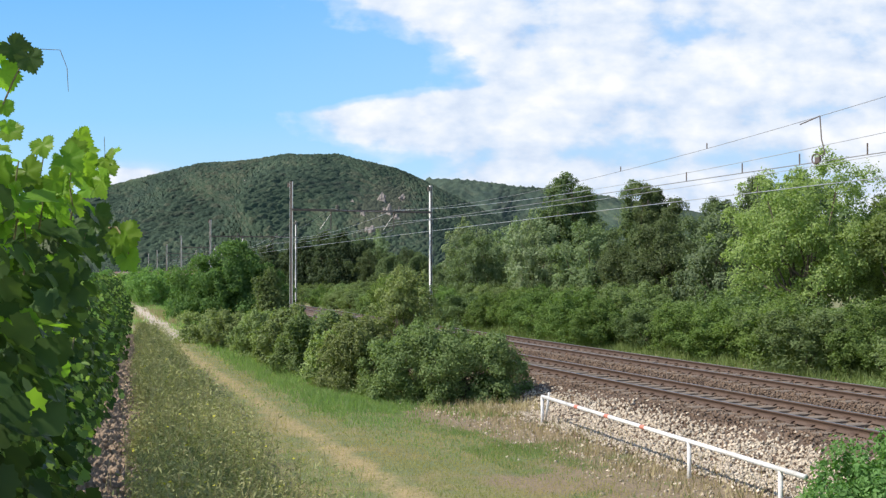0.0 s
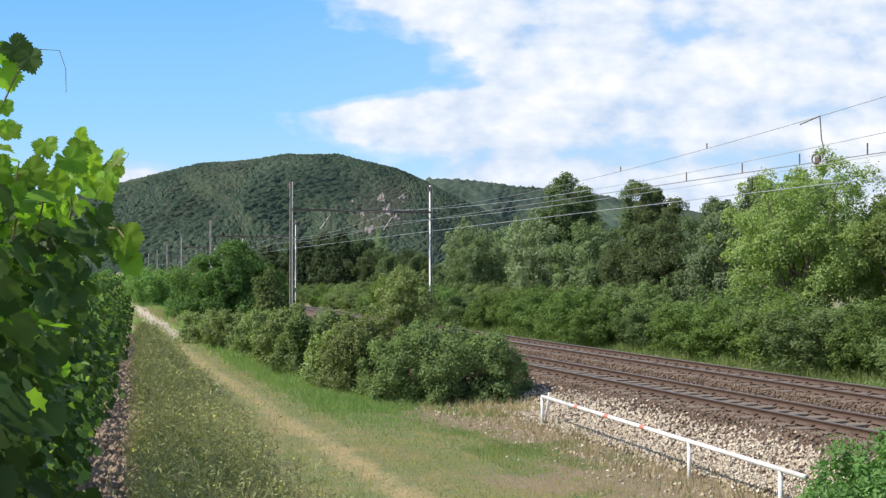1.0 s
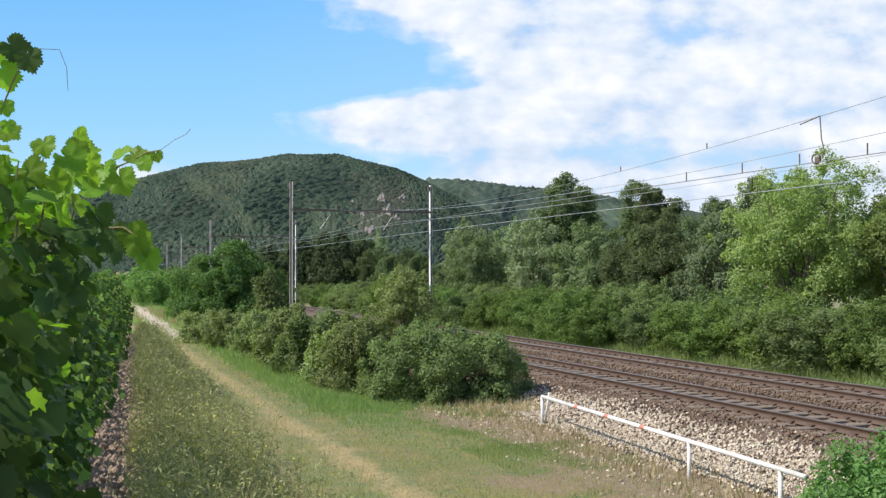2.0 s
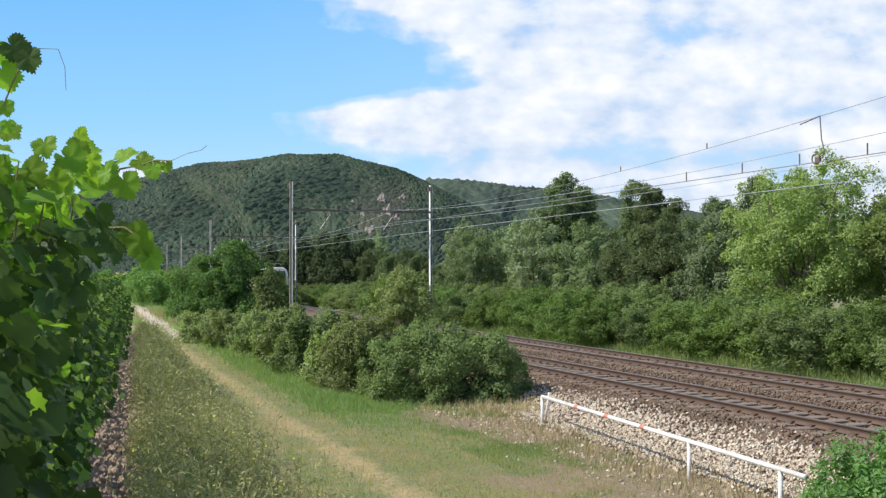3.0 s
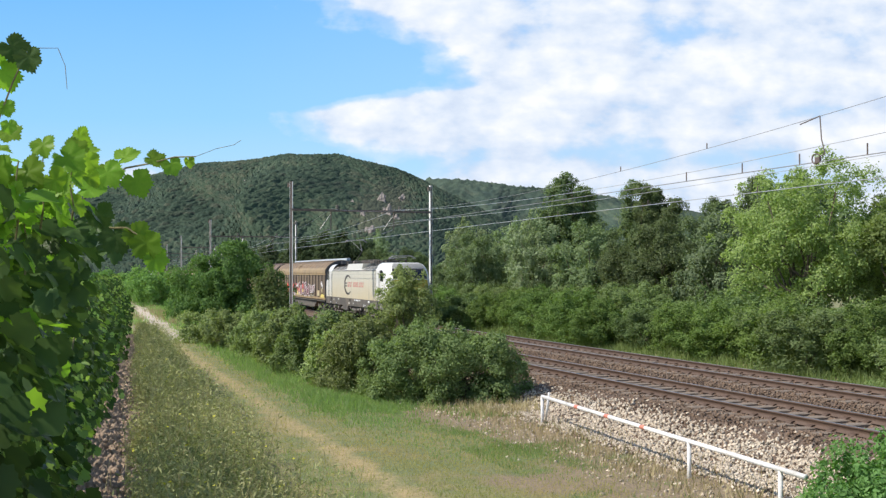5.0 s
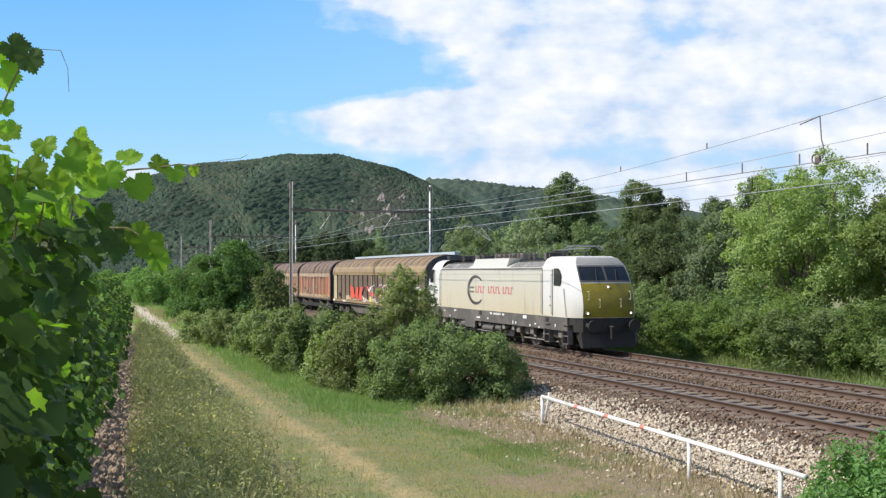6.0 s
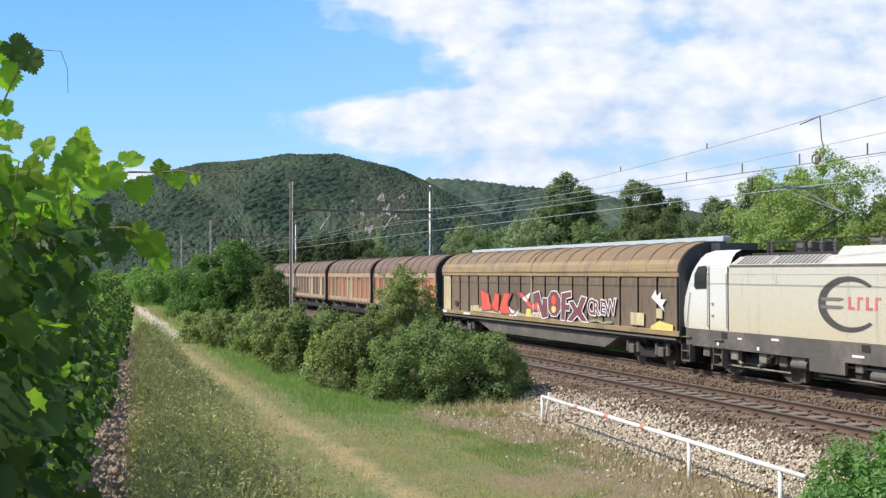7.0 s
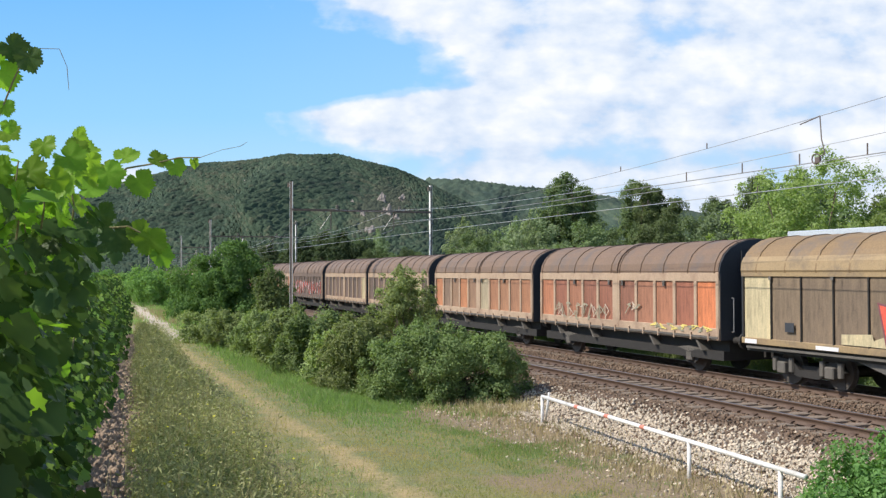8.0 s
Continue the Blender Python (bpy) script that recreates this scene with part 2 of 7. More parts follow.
# ---- sky backdrop: blue air and a bank of broken cloud, far behind everything ----
def build_clouds():
    m, n, l, b = material("bright_sky")
    n.remove(b)
    co = n.new("ShaderNodeTexCoord").outputs["Object"]
    sep = n.new("ShaderNodeSeparateXYZ")
    l.new(co, sep.inputs[0])

    def calc(op, a, b2=None, c=None):
        k = n.new("ShaderNodeMath")
        k.operation = op
        for sock, v in zip(k.inputs, (a, b2, c)):
            if v is None:
                continue
            if isinstance(v, (int, float)):
                sock.default_value = v
            else:
                l.new(v, sock)
        return k.outputs[0]
    up = calc("MULTIPLY_ADD", sep.outputs[2], 1 / 1150.0, 0.0)          # 0 at the horizon, 1 at the top of the view
    # edge of the cloud bank by height: far out over the hill, drawn back above it
    edge = ramp(n, [(0.0, (0.46,) * 3), (0.40, (0.42,) * 3), (0.50, (0.315,) * 3), (0.565, (0.29,) * 3), (0.61, (0.38,) * 3), (0.66, (0.475,) * 3), (0.78, (0.465,) * 3), (0.87, (0.40,) * 3), (1.0, (0.305,) * 3)])
    l.new(up, edge.inputs[0])
    x01 = calc("MULTIPLY_ADD", sep.outputs[0], 1 / 3600.0, 0.5)
    warp = n.new("ShaderNodeMapping")
    warp.inputs["Scale"].default_value = (1.0, 1.0, 1.75)
    l.new(co, warp.inputs[0])
    big = noise_tex(n, l, 0.0019, 6, warp.outputs[0], 0.52)
    small = noise_tex(n, l, 0.0055, 6, warp.outputs[0], 0.5)
    inside = calc("SUBTRACT", x01, edge.outputs[0])
    reach = calc("MULTIPLY", inside, 6.0)
    reach = calc("MINIMUM", reach, 0.55)
    f = calc("MULTIPLY_ADD", calc("SUBTRACT", big.outputs[0], 0.5), 1.75, reach)
    f = calc("MULTIPLY_ADD", calc("SUBTRACT", small.outputs[0], 0.5), 0.75, f)
    ax = calc("MULTIPLY_ADD", sep.outputs[0], 1 / 170.0, 1300 / 170.0)
    az = calc("MULTIPLY_ADD", sep.outputs[2], 1 / 48.0, -385 / 48.0)
    low = calc("EXPONENT", calc("MULTIPLY", calc("ADD", calc("MULTIPLY", ax, ax), calc("MULTIPLY", az, az)), -1.0))
    f = calc("MAXIMUM", f, calc("MULTIPLY", low, calc("MULTIPLY_ADD", small.outputs[0], 1.2, 0.15)))
    mask = ramp(n, [(0.0, (0, 0, 0)), (0.2, (0.3,) * 3), (0.5, (1, 1, 1))])
    mask.color_ramp.interpolation = "EASE"
    l.new(f, mask.inputs[0])
    blue = ramp(n, [(0.0, (0.62, 0.80, 0.98)), (0.25, (0.52, 0.80, 1.05)), (0.55, (0.33, 0.68, 1.06)), (1.0, (0.205, 0.54, 1.05))])
    l.new(up, blue.inputs[0])
    pale = calc("MULTIPLY_ADD", x01, 1.3, -0.32)
    air = mixed(n, l, calc("MAXIMUM", calc("MULTIPLY", pale, 0.35), 0.0), blue.outputs[0], (0.62, 0.80, 1.0))
    shade = ramp(n, [(0.38, (0.56, 0.68, 0.90)), (0.51, (0.76, 0.85, 0.99)), (0.64, (0.99, 1.01, 1.06))])
    tone = calc("MULTIPLY_ADD", small.outputs[0], 0.55, calc("MULTIPLY", big.outputs[0], 0.5))
    l.new(tone, shade.inputs[0])
    col = mixed(n, l, mask.outputs[0], air, shade.outputs[0])
    e = n.new("ShaderNodeEmission")
    e.inputs[1].default_value = 0.86
    l.new(col, e.inputs[0])
    l.new(e.outputs[0], n["Material Output"].inputs[0])
    w, h = 4200.0, 2600.0
    ob = link_mesh("backdrop", [(-w, 0, -60), (w, 0, -60), (w, 0, h), (-w, 0, h)], [(0, 1, 2, 3)], m)
    ob.matrix_basis = pose(0, 4050, 3)
    return tagged(ob, "blue sky with a bank of white broken cloud", "sky", kind="structure")


clouds = build_clouds()
# ---- ground: one sheet to the horizon ----
def axis(lo, hi, step, far, grow=1.16):
    mid = list(np.arange(lo, hi + step / 2, step))
    w, a = step, mid[0]
    left = []
    while a > -far:
        w *= grow
        a -= w
        left.append(a)
    w, a = step, mid[-1]
    right = []
    while a < far:
        w *= grow
        a += w
        right.append(a)
    return np.array(left[::-1] + mid + right)


def path_line(d):
    """How far a place is across the field track, whose two ruts run beside the railway."""
    return d + 13.4


def bare_earth(x, y):
    """Worn brown earth: under the end of the hedge and along the barrier."""
    out = 0
    for cx, cy, rx, ry, k in ((0.9, 25.2, 2.3, 2.1, 1.0), (2.9, 22.6, 1.3, 1.6, 0.7), (3.3, 17.2, 2.0, 1.9, 0.95), (5.0, 15.4, 1.3, 2.2, 0.8), (1.0, 17.4, 1.3, 1.0, 0.45)):
        out = out + k * np.exp(-((x - cx) / rx) ** 2 - ((y - cy) / ry) ** 2)
    return np.clip(out * (1 + 0.6 * wave(x * 2.3, y * 2.3, 3.0) + 0.4 * wave(x * 5.1, y * 5.1, 1.0)) * 0.85, 0, 1)


def build_ground():
    xs, ys = axis(-30, 16, 0.33, 4600), axis(4, 75, 0.4, 4800)
    gx, gy = np.meshgrid(xs, ys)
    z = height(gx, gy)
    far = smooth01(350, 900, np.hypot(gx, gy))
    z = z * (1 - far) - 3.0 * far
    v = np.stack([gx, gy, z], -1).reshape(-1, 3)
    nx, ny = len(xs), len(ys)
    i = (np.arange(ny - 1)[:, None] * nx + np.arange(nx - 1)[None]).ravel()
    ob = link_mesh("ground", v, np.stack([i, i + 1, i + nx + 1, i + nx], 1), M_GROUND, True)
    d, s = side_of(gx, gy)
    q = bank_of(gx, gy).ravel()
    x, y = gx.ravel(), gy.ravel()
    c = path_line(d)
    zones = {
        "track": np.clip(0.52 * np.exp(-((c - 1.05) / 0.34) ** 2) + 0.34 * np.exp(-((c + 0.55) / 0.36) ** 2) + 0.22 * np.exp(-((c - 0.2) / 1.5) ** 4), 0, 1) * smooth01(-8, 2, s),
        "sand": np.clip(1.2 * np.exp(-((c - 0.2) / 2.6) ** 2) * smooth01(50, 54, y) * smooth01(70, 63, y) + 0.95 * np.exp(-((c - 1.4) / 0.8) ** 2) * smooth01(56, 62, y), 0, 1),
        "soil": smooth01(0.2, -0.12, q) * smooth01(46, 34, y),
        "brown": smooth01(-10.2, -8.2, d) * smooth01(-4.0, -5.2, d) * smooth01(40, 24, s) * 0.4 + 0.75 * bare_earth(x, y) + 0.9 * smooth01(4.2, 5.0, d) * smooth01(6.2, 5.4, d),
    }
    for k, a in zones.items():
        at = ob.data.attributes.new(k, "FLOAT", "POINT")
        at.data.foreach_set("value", a.astype(np.float32))
    return tagged(ob, "dry meadow ground with a worn field track beside the railway", "ground", kind="structure")


build_ground()
# ---- railway ----
def swept(name, outline, d, s0, s1, step, mat, parent=None, z=0.0, caps=False):
    """An outline (across, up) drawn along the line."""
    ss = np.arange(s0, s1 + step / 2, step)
    k = len(outline)
    v = np.empty((len(ss), k, 3))
    for j, (o, h) in enumerate(outline):
        x, y, th = along(ss, d + o)
        v[:, j] = np.stack([x, y, np.full(len(ss), h + z) + GRADE * np.clip(ss, -60, 420)], 1)
    f = []
    for a in range(len(ss) - 1):
        for j in range(k):
            b = (j + 1) % k
            f.append((a * k + j, a * k + b, (a + 1) * k + b, (a + 1) * k + j))
    ob = link_mesh(name, v.reshape(-1, 3), f, mat)
    ob.parent = parent
    return ob


RAIL = [(-0.075, -0.172), (0.075, -0.172), (0.075, -0.158), (0.012, -0.14), (0.012, -0.05), (0.036, -0.035), (0.036, -0.004), (-0.036, -0.004), (-0.036, -0.035), (-0.012, -0.05), (-0.012, -0.14), (-0.075, -0.158)]
HEAD = [(-0.03, -0.0045), (0.03, -0.0045), (0.03, 0.0), (-0.03, 0.0)]


def track(name, d, label):
    t = empty(name)
    for o in (-0.7535, 0.7535):
        r = swept("rail", RAIL, d + o, -30, 420, 2.0, M_RAIL, t)
        swept("rail_head", HEAD, d + o, -30, 420, 2.0, M_RAILTOP, r)
    return tagged(t, label, "railway track", "railway tracks", "structure")


track_near = track("railway_track", -SPACING / 2, "rusty railway track with polished rail heads on sleepers")
track_far = track("railway_track", SPACING / 2, "railway track that carries the freight train, beside thick shrubs")


def sleepers(t, d, s0, s1):
    """Sleepers with rail chairs, 0.6 m apart, as pieces on shared meshes."""
    bm = bmesh.new()
    prism(bm, [(-0.13, -0.32), (0.13, -0.32), (0.13, -0.19), (0.10, -0.172), (-0.10, -0.172), (-0.13, -0.19)], -1.3, 1.3)
    first = chair = None
    for i, s in enumerate(np.arange(s0, s1, 0.6)):
        x, y, th = along(s, d)
        if first is None:
            first = part("sleeper", bm, M_SLEEPER, t)
            ob = first
        else:
            ob = new("sleeper", first.data)
            ob.parent = t
        ob.matrix_basis = pose(float(x), float(y), GRADE * s + float(rng.normal(0, 0.006)), 0, 0, math.degrees(th) + float(rng.normal(0, 0.6)))
        if s > 40:
            continue
        for o in (-0.7535, 0.7535):
            x, y, th = along(s, d + o)
            if chair is None:
                bm = prism(bmesh.new(), [(-0.15, -0.172), (0.15, -0.172), (0.13, -0.145), (0.07, -0.12), (-0.07, -0.12), (-0.13, -0.145)], -0.07, 0.07)
                chair = part("rail_chair", bm, M_RAIL, t)
                c = chair
            else:
                c = new("rail_chair", chair.data)
                c.parent = t
            c.matrix_basis = pose(float(x), float(y), GRADE * s, 0, 0, math.degrees(th) + 90)


sleepers(track_near, -SPACING / 2, -6, 66)
sleepers(track_far, SPACING / 2, -6, 66)
def ballast_material(name, c1, c2, c3):
    m, n, l, b = material(name, 0.95)
    co = n.new("ShaderNodeTexCoord").outputs["Object"]
    v = n.new("ShaderNodeTexVoronoi")
    v.inputs["Scale"].default_value = 17
    l.new(co, v.inputs["Vector"])
    a = noise_tex(n, l, 0.9, 5, co)
    g = n.new("ShaderNodeNewGeometry")
    col = mixed(n, l, v.outputs["Color"], c1, c2)
    r = ramp(n, [(0.4, (0, 0, 0)), (0.62, (1, 1, 1))])
    l.new(a.outputs[0], r.inputs[0])
    col = mixed(n, l, r.outputs[0], col, c3)
    k = ramp(n, [(0.0, (0.75,) * 3), (1.0, (1.25,) * 3)])
    l.new(g.outputs["Random Per Island"], k.inputs[0])
    col = mixed(n, l, 1.0, col, k.outputs[0], "MULTIPLY")
    l.new(col, b.inputs["Base Color"])
    bumped(n, l, b, v.outputs["Distance"], 1.0, 0.05)
    return m


M_BALLAST = ballast_material("rust_stained_ballast", (0.13, 0.088, 0.06), (0.29, 0.205, 0.14), (0.18, 0.12, 0.082))
M_PALE = ballast_material("pale_limestone_ballast", (0.41, 0.335, 0.25), (0.73, 0.64, 0.51), (0.54, 0.445, 0.34))


def crib(d):
    """Depth of the hollow between the rails, where the sleepers stand proud of the stones."""
    return 0.075 * smooth01(0.66, 0.5, np.abs(np.abs(np.asarray(d)) - SPACING / 2))


def build_bed():
    """Ballast bed: crown, shoulders and toes, uneven."""
    ds = np.concatenate([np.linspace(-7.1, -3.9, 16), np.linspace(-3.6, 3.6, 44), np.linspace(3.9, 5.9, 8)])
    ss = np.concatenate([np.arange(-30, 60, 0.4), np.arange(60, 430, 3.0)])
    D, S = np.meshgrid(ds, ss)
    x, y, th = along(S, D)
    z = -0.20 + 0.0 * D
    z = np.where(D < -3.7, -0.19 - 0.72 * smooth01(-3.5, -7.1, D), z)
    z = np.where(D > 3.7, -0.19 - 0.72 * smooth01(3.5, 5.9, D), z)
    z = z - 0.06 * np.exp(-(D / 0.55) ** 2) - crib(D)
    z = z + 0.025 * wave(x * 3, y * 3) * (np.abs(D) > 3.4) + rng.normal(0, 0.012, D.shape) + GRADE * np.clip(S, -60, 420)
    k = len(ds)
    i = (np.arange(len(ss) - 1)[:, None] * k + np.arange(k - 1)[None]).ravel()
    return tagged(link_mesh("ballast_bed", np.stack([x, y, z], -1).reshape(-1, 3), np.stack([i, i + k, i + k + 1, i + 1], 1), M_BALLAST, True),
                  "rust-stained ballast bed under two railway tracks", "ballast", kind="structure")


build_bed()


def bed_height(d):
    d = np.asarray(d)
    z = -0.20 - crib(d)
    z = np.where(d < -3.7, -0.19 - 0.72 * smooth01(-3.5, -7.1, d), z)
    return np.where(d > 3.7, -0.19 - 0.72 * smooth01(3.5, 5.9, d), z)


OCTA = np.array([(1, 0, 0), (-1, 0, 0), (0, 1, 0), (0, -1, 0), (0, 0, 1), (0, 0, -1)], float)
OCTF = np.array([(0, 2, 4), (2, 1, 4), (1, 3, 4), (3, 0, 4), (2, 0, 5), (1, 2, 5), (3, 1, 5), (0, 3, 5)])


def stones(name, pts, size, mat):
    """Loose broken stones, one joined mesh."""
    n = len(pts)
    r = size * rng.uniform(0.55, 1.35, (n, 1, 1))
    v = OCTA[None] * rng.uniform(0.55, 1.25, (n, 6, 1)) * r
    a = rng.uniform(0, 6.28, n)
    c, s = np.cos(a), np.sin(a)
    w = v.copy()
    w[..., 0] = v[..., 0] * c[:, None] - v[..., 1] * s[:, None]
    w[..., 1] = v[..., 0] * s[:, None] + v[..., 1] * c[:, None]
    t = rng.uniform(-0.6, 0.6, n)
    c, s = np.cos(t), np.sin(t)
    u = w.copy()
    u[..., 1] = w[..., 1] * c[:, None] - w[..., 2] * s[:, None]
    u[..., 2] = w[..., 1] * s[:, None] + w[..., 2] * c[:, None]
    f = OCTF[None] + (np.arange(n) * 6)[:, None, None]
    return link_mesh(name, (u + np.asarray(pts)[:, None]).reshape(-1, 3), f.reshape(-1, 3), mat)


def scatter_ballast():
    # fresh pale stone tipped on the near shoulder, thinning out at its ends
    n = 36000
    d, s = rng.uniform(-6.75, -3.55, n), rng.uniform(-9, 26, n)
    fade = smooth01(17, 9, s + rng.normal(0, 1.6, n)) * smooth01(-3.9, -5.1, d + rng.normal(0, 0.25, n)) * smooth01(-6.8, -6.1, d + rng.normal(0, 0.15, n))
    keep = rng.uniform(0, 1, n) < fade
    x, y, _ = along(s, d)
    p = np.stack([x, y, np.maximum(bed_height(d) + GRADE * s, height(x, y)) + 0.02], 1)
    tagged(stones("pale_ballast_stones", p[keep], 0.046, M_PALE), "loose pale limestone ballast on the bank below the rails", "ballast", kind="stuff")
    n = 42000
    d, s = rng.uniform(-6.6, 4.3, n), rng.uniform(-8, 40, n)
    x, y, _ = along(s, d)
    p = np.stack([x, y, np.maximum(bed_height(d) + GRADE * s, np.where(d < -4.5, height(x, y), -9)) + 0.01], 1)
    tagged(stones("brown_ballast_stones", p, 0.043, M_BALLAST), "rust-brown ballast stones between the rails", "ballast", kind="stuff")


scatter_ballast()
# ---- train: x forward, z up, rail heads at 0; the side that is seen is -y ----
V = 23.816
LOCO_AT = 172.3


def train_pose(at, t, half):
    """Pose of a vehicle whose middle passes s = at - V t, on wheels half a base from its middle."""
    s = at - V * t - 0.9 * max(t - 7.5, 0.0)          # it gathers a little speed at the end
    x0, y0, _ = along(s - half, SPACING / 2)
    x1, y1, _ = along(s + half, SPACING / 2)
    return pose((x0 + x1) / 2, (y0 + y1) / 2, GRADE * float(np.clip(s, -60, 420)), 0, 0, math.degrees(math.atan2(y0 - y1, x0 - x1)))


VEHICLES, WHEELS = [], []


def stained(name, base, stain, streak, rough=0.5, low=1.3, high=2.6, bump=0.05):
    """Weathered vehicle paint: dust thrown up from below, runs of soot from above."""
    m, n, l, b = material(name, rough)
    co = n.new("ShaderNodeTexCoord").outputs["Object"]
    mp = n.new("ShaderNodeMapping")
    mp.inputs["Scale"].default_value = (2.2, 2.2, 0.28)
    l.new(co, mp.inputs[0])
    run = noise_tex(n, l, 1.3, 6, mp.outputs[0], 0.7)
    blot = noise_tex(n, l, 0.5, 6, co, 0.65)
    fine = noise_tex(n, l, 25, 4, co)
    sep = n.new("ShaderNodeSeparateXYZ")
    l.new(co, sep.inputs[0])
    mr = n.new("ShaderNodeMapRange")
    mr.inputs[1].default_value, mr.inputs[2].default_value, mr.inputs[3].default_value, mr.inputs[4].default_value = low, high, 0.95, 0.0
    l.new(sep.outputs[2], mr.inputs[0])
    k = n.new("ShaderNodeMath")
    k.operation = "MULTIPLY"
    l.new(mr.outputs[0], k.inputs[0])
    rb = ramp(n, [(0.3, (0.35,) * 3), (0.65, (1,) * 3)])
    l.new(blot.outputs[0], rb.inputs[0])
    l.new(rb.outputs[0], k.inputs[1])
    col = mixed(n, l, k.outputs[0], base, stain)
    rr = ramp(n, [(0.56, (0, 0, 0)), (0.78, (0.75,) * 3)])
    l.new(run.outputs[0], rr.inputs[0])
    col = mixed(n, l, rr.outputs[0], col, streak)
    g = ramp(n, [(0.3, (0.88,) * 3), (0.7, (1.08,) * 3)])
    l.new(fine.outputs[0], g.inputs[0])
    col = mixed(n, l, 1.0, col, g.outputs[0], "MULTIPLY")
    l.new(col, b.inputs["Base Color"])
    bumped(n, l, b, fine.outputs[0], bump, 0.01)
    return m


def panel_paint(name, colours, rough=0.7):
    """Faded sliding-wall paint; each panel takes its own tone."""
    m, n, l, b = material(name, rough)
    o = n.new("ShaderNodeObjectInfo")
    co = n.new("ShaderNodeTexCoord").outputs["Object"]
    r = ramp(n, [(i / max(len(colours) - 1, 1), c) for i, c in enumerate(colours)])
    l.new(o.outputs["Random"], r.inputs[0])
    mp = n.new("ShaderNodeMapping")
    mp.inputs["Scale"].default_value = (3.0, 3.0, 0.5)
    l.new(co, mp.inputs[0])
    run = noise_tex(n, l, 1.6, 6, mp.outputs[0], 0.7)
    fine = noise_tex(n, l, 22, 4, co)
    g = ramp(n, [(0.32, (0.62,) * 3), (0.5, (1.0,) * 3), (0.72, (1.35, 1.3, 1.22))])
    l.new(run.outputs[0], g.inputs[0])
    col = mixed(n, l, 1.0, r.outputs[0], g.outputs[0], "MULTIPLY")
    h = ramp(n, [(0.3, (0.85,) * 3), (0.7, (1.12,) * 3)])
    l.new(fine.outputs[0], h.inputs[0])
    l.new(mixed(n, l, 1.0, col, h.outputs[0], "MULTIPLY"), b.inputs["Base Color"])
    bumped(n, l, b, run.outputs[0], 0.15, 0.02)
    return m


M_LOCO = stained("dusty_white_loco_paint", (0.53, 0.51, 0.44), (0.53, 0.43, 0.25), (0.25, 0.225, 0.19), 0.42, 0.9, 3.0)
M_CAB = stained("clean_white_loco_paint", (0.64, 0.63, 0.605), (0.58, 0.52, 0.37), (0.56, 0.55, 0.51), 0.4, 1.2, 2.2)
M_SKIRT = surface("grey_loco_skirt", (0.085, 0.078, 0.072), (0.14, 0.128, 0.115), 3, 30, 0.6, 0.1, 0.15, dirt=(0.2, 0.17, 0.14))
# dirty yellow, its base darkened to stand in for the front's shade
M_YELLOW = surface("dirty_shaded_yellow_front", (0.25, 0.195, 0.012), (0.32, 0.255, 0.022), 2, 30, 0.45, 0, 0.1, dirt=(0.17, 0.14, 0.028))
M_ROOFGREY = surface("grey_roof_grille", (0.30, 0.29, 0.27), (0.42, 0.41, 0.38), 3, 60, 0.6, 0.2, 0.4)
M_GLASS = surface("dark_cab_glass", (0.012, 0.016, 0.022), (0.02, 0.026, 0.034), 1, 5, 0.06, 0.0, 0.0)
M_LOGO = surface("grey_logo_paint", (0.13, 0.125, 0.12), (0.2, 0.19, 0.18), 2, 30, 0.5)
M_RED = surface("faded_red_lettering", (0.50, 0.10, 0.10), (0.60, 0.24, 0.22), 3, 30, 0.5)
M_WHITEMARK = surface("white_stencil_paint", (0.72, 0.72, 0.70), (0.8, 0.8, 0.78), 3, 30, 0.6)
M_LAMP, _n, _l, _b = material("lit_headlamp", 0.2)
_b.inputs["Base Color"].default_value = (0.9, 0.9, 0.85, 1)
_b.inputs["Emission Color"].default_value, _b.inputs["Emission Strength"].default_value = (1, 0.95, 0.8, 1), 1.6
M_GEAR = surface("dusty_pale_running_gear", (0.20, 0.18, 0.155), (0.30, 0.275, 0.24), 5, 40, 0.75, 0.1, 0.2, dirt=(0.12, 0.1, 0.085))
M_INSUL = surface("brown_porcelain", (0.10, 0.075, 0.06), (0.2, 0.17, 0.15), 5, 40, 0.3)

M_POSTYEL = surface("worn_cream_handrail", (0.50, 0.46, 0.30), (0.6, 0.56, 0.4), 5, 40, 0.5)
CABZ = [1.34, 1.55, 1.9, 2.3, 2.72, 3.05, 3.28, 3.48, 3.62, 3.71]
CABN = [8.66, 8.70, 8.70, 8.62, 8.44, 8.26, 8.10, 7.95, 7.82, 7.60]
CABW = [1.47, 1.47, 1.47, 1.47, 1.47, 1.46, 1.42, 1.34, 1.22, 1.02]


def nose(z, push=0.0):
    """Outline of the cab at a height, from its inner edge on the far side round the front."""
    xn = float(np.interp(z, CABZ, CABN)) + push
    w = float(np.interp(z, CABZ, CABW)) + push
    half = [(5.85, w), (xn - 1.0, w), (xn - 0.66, w * 0.965), (xn - 0.34, w * 0.87), (xn - 0.10, w * 0.74), (xn - 0.01, w * 0.40), (xn + 0.02, 0.0)]
    return half + [(x, -y) for x, y in half[-2::-1]]


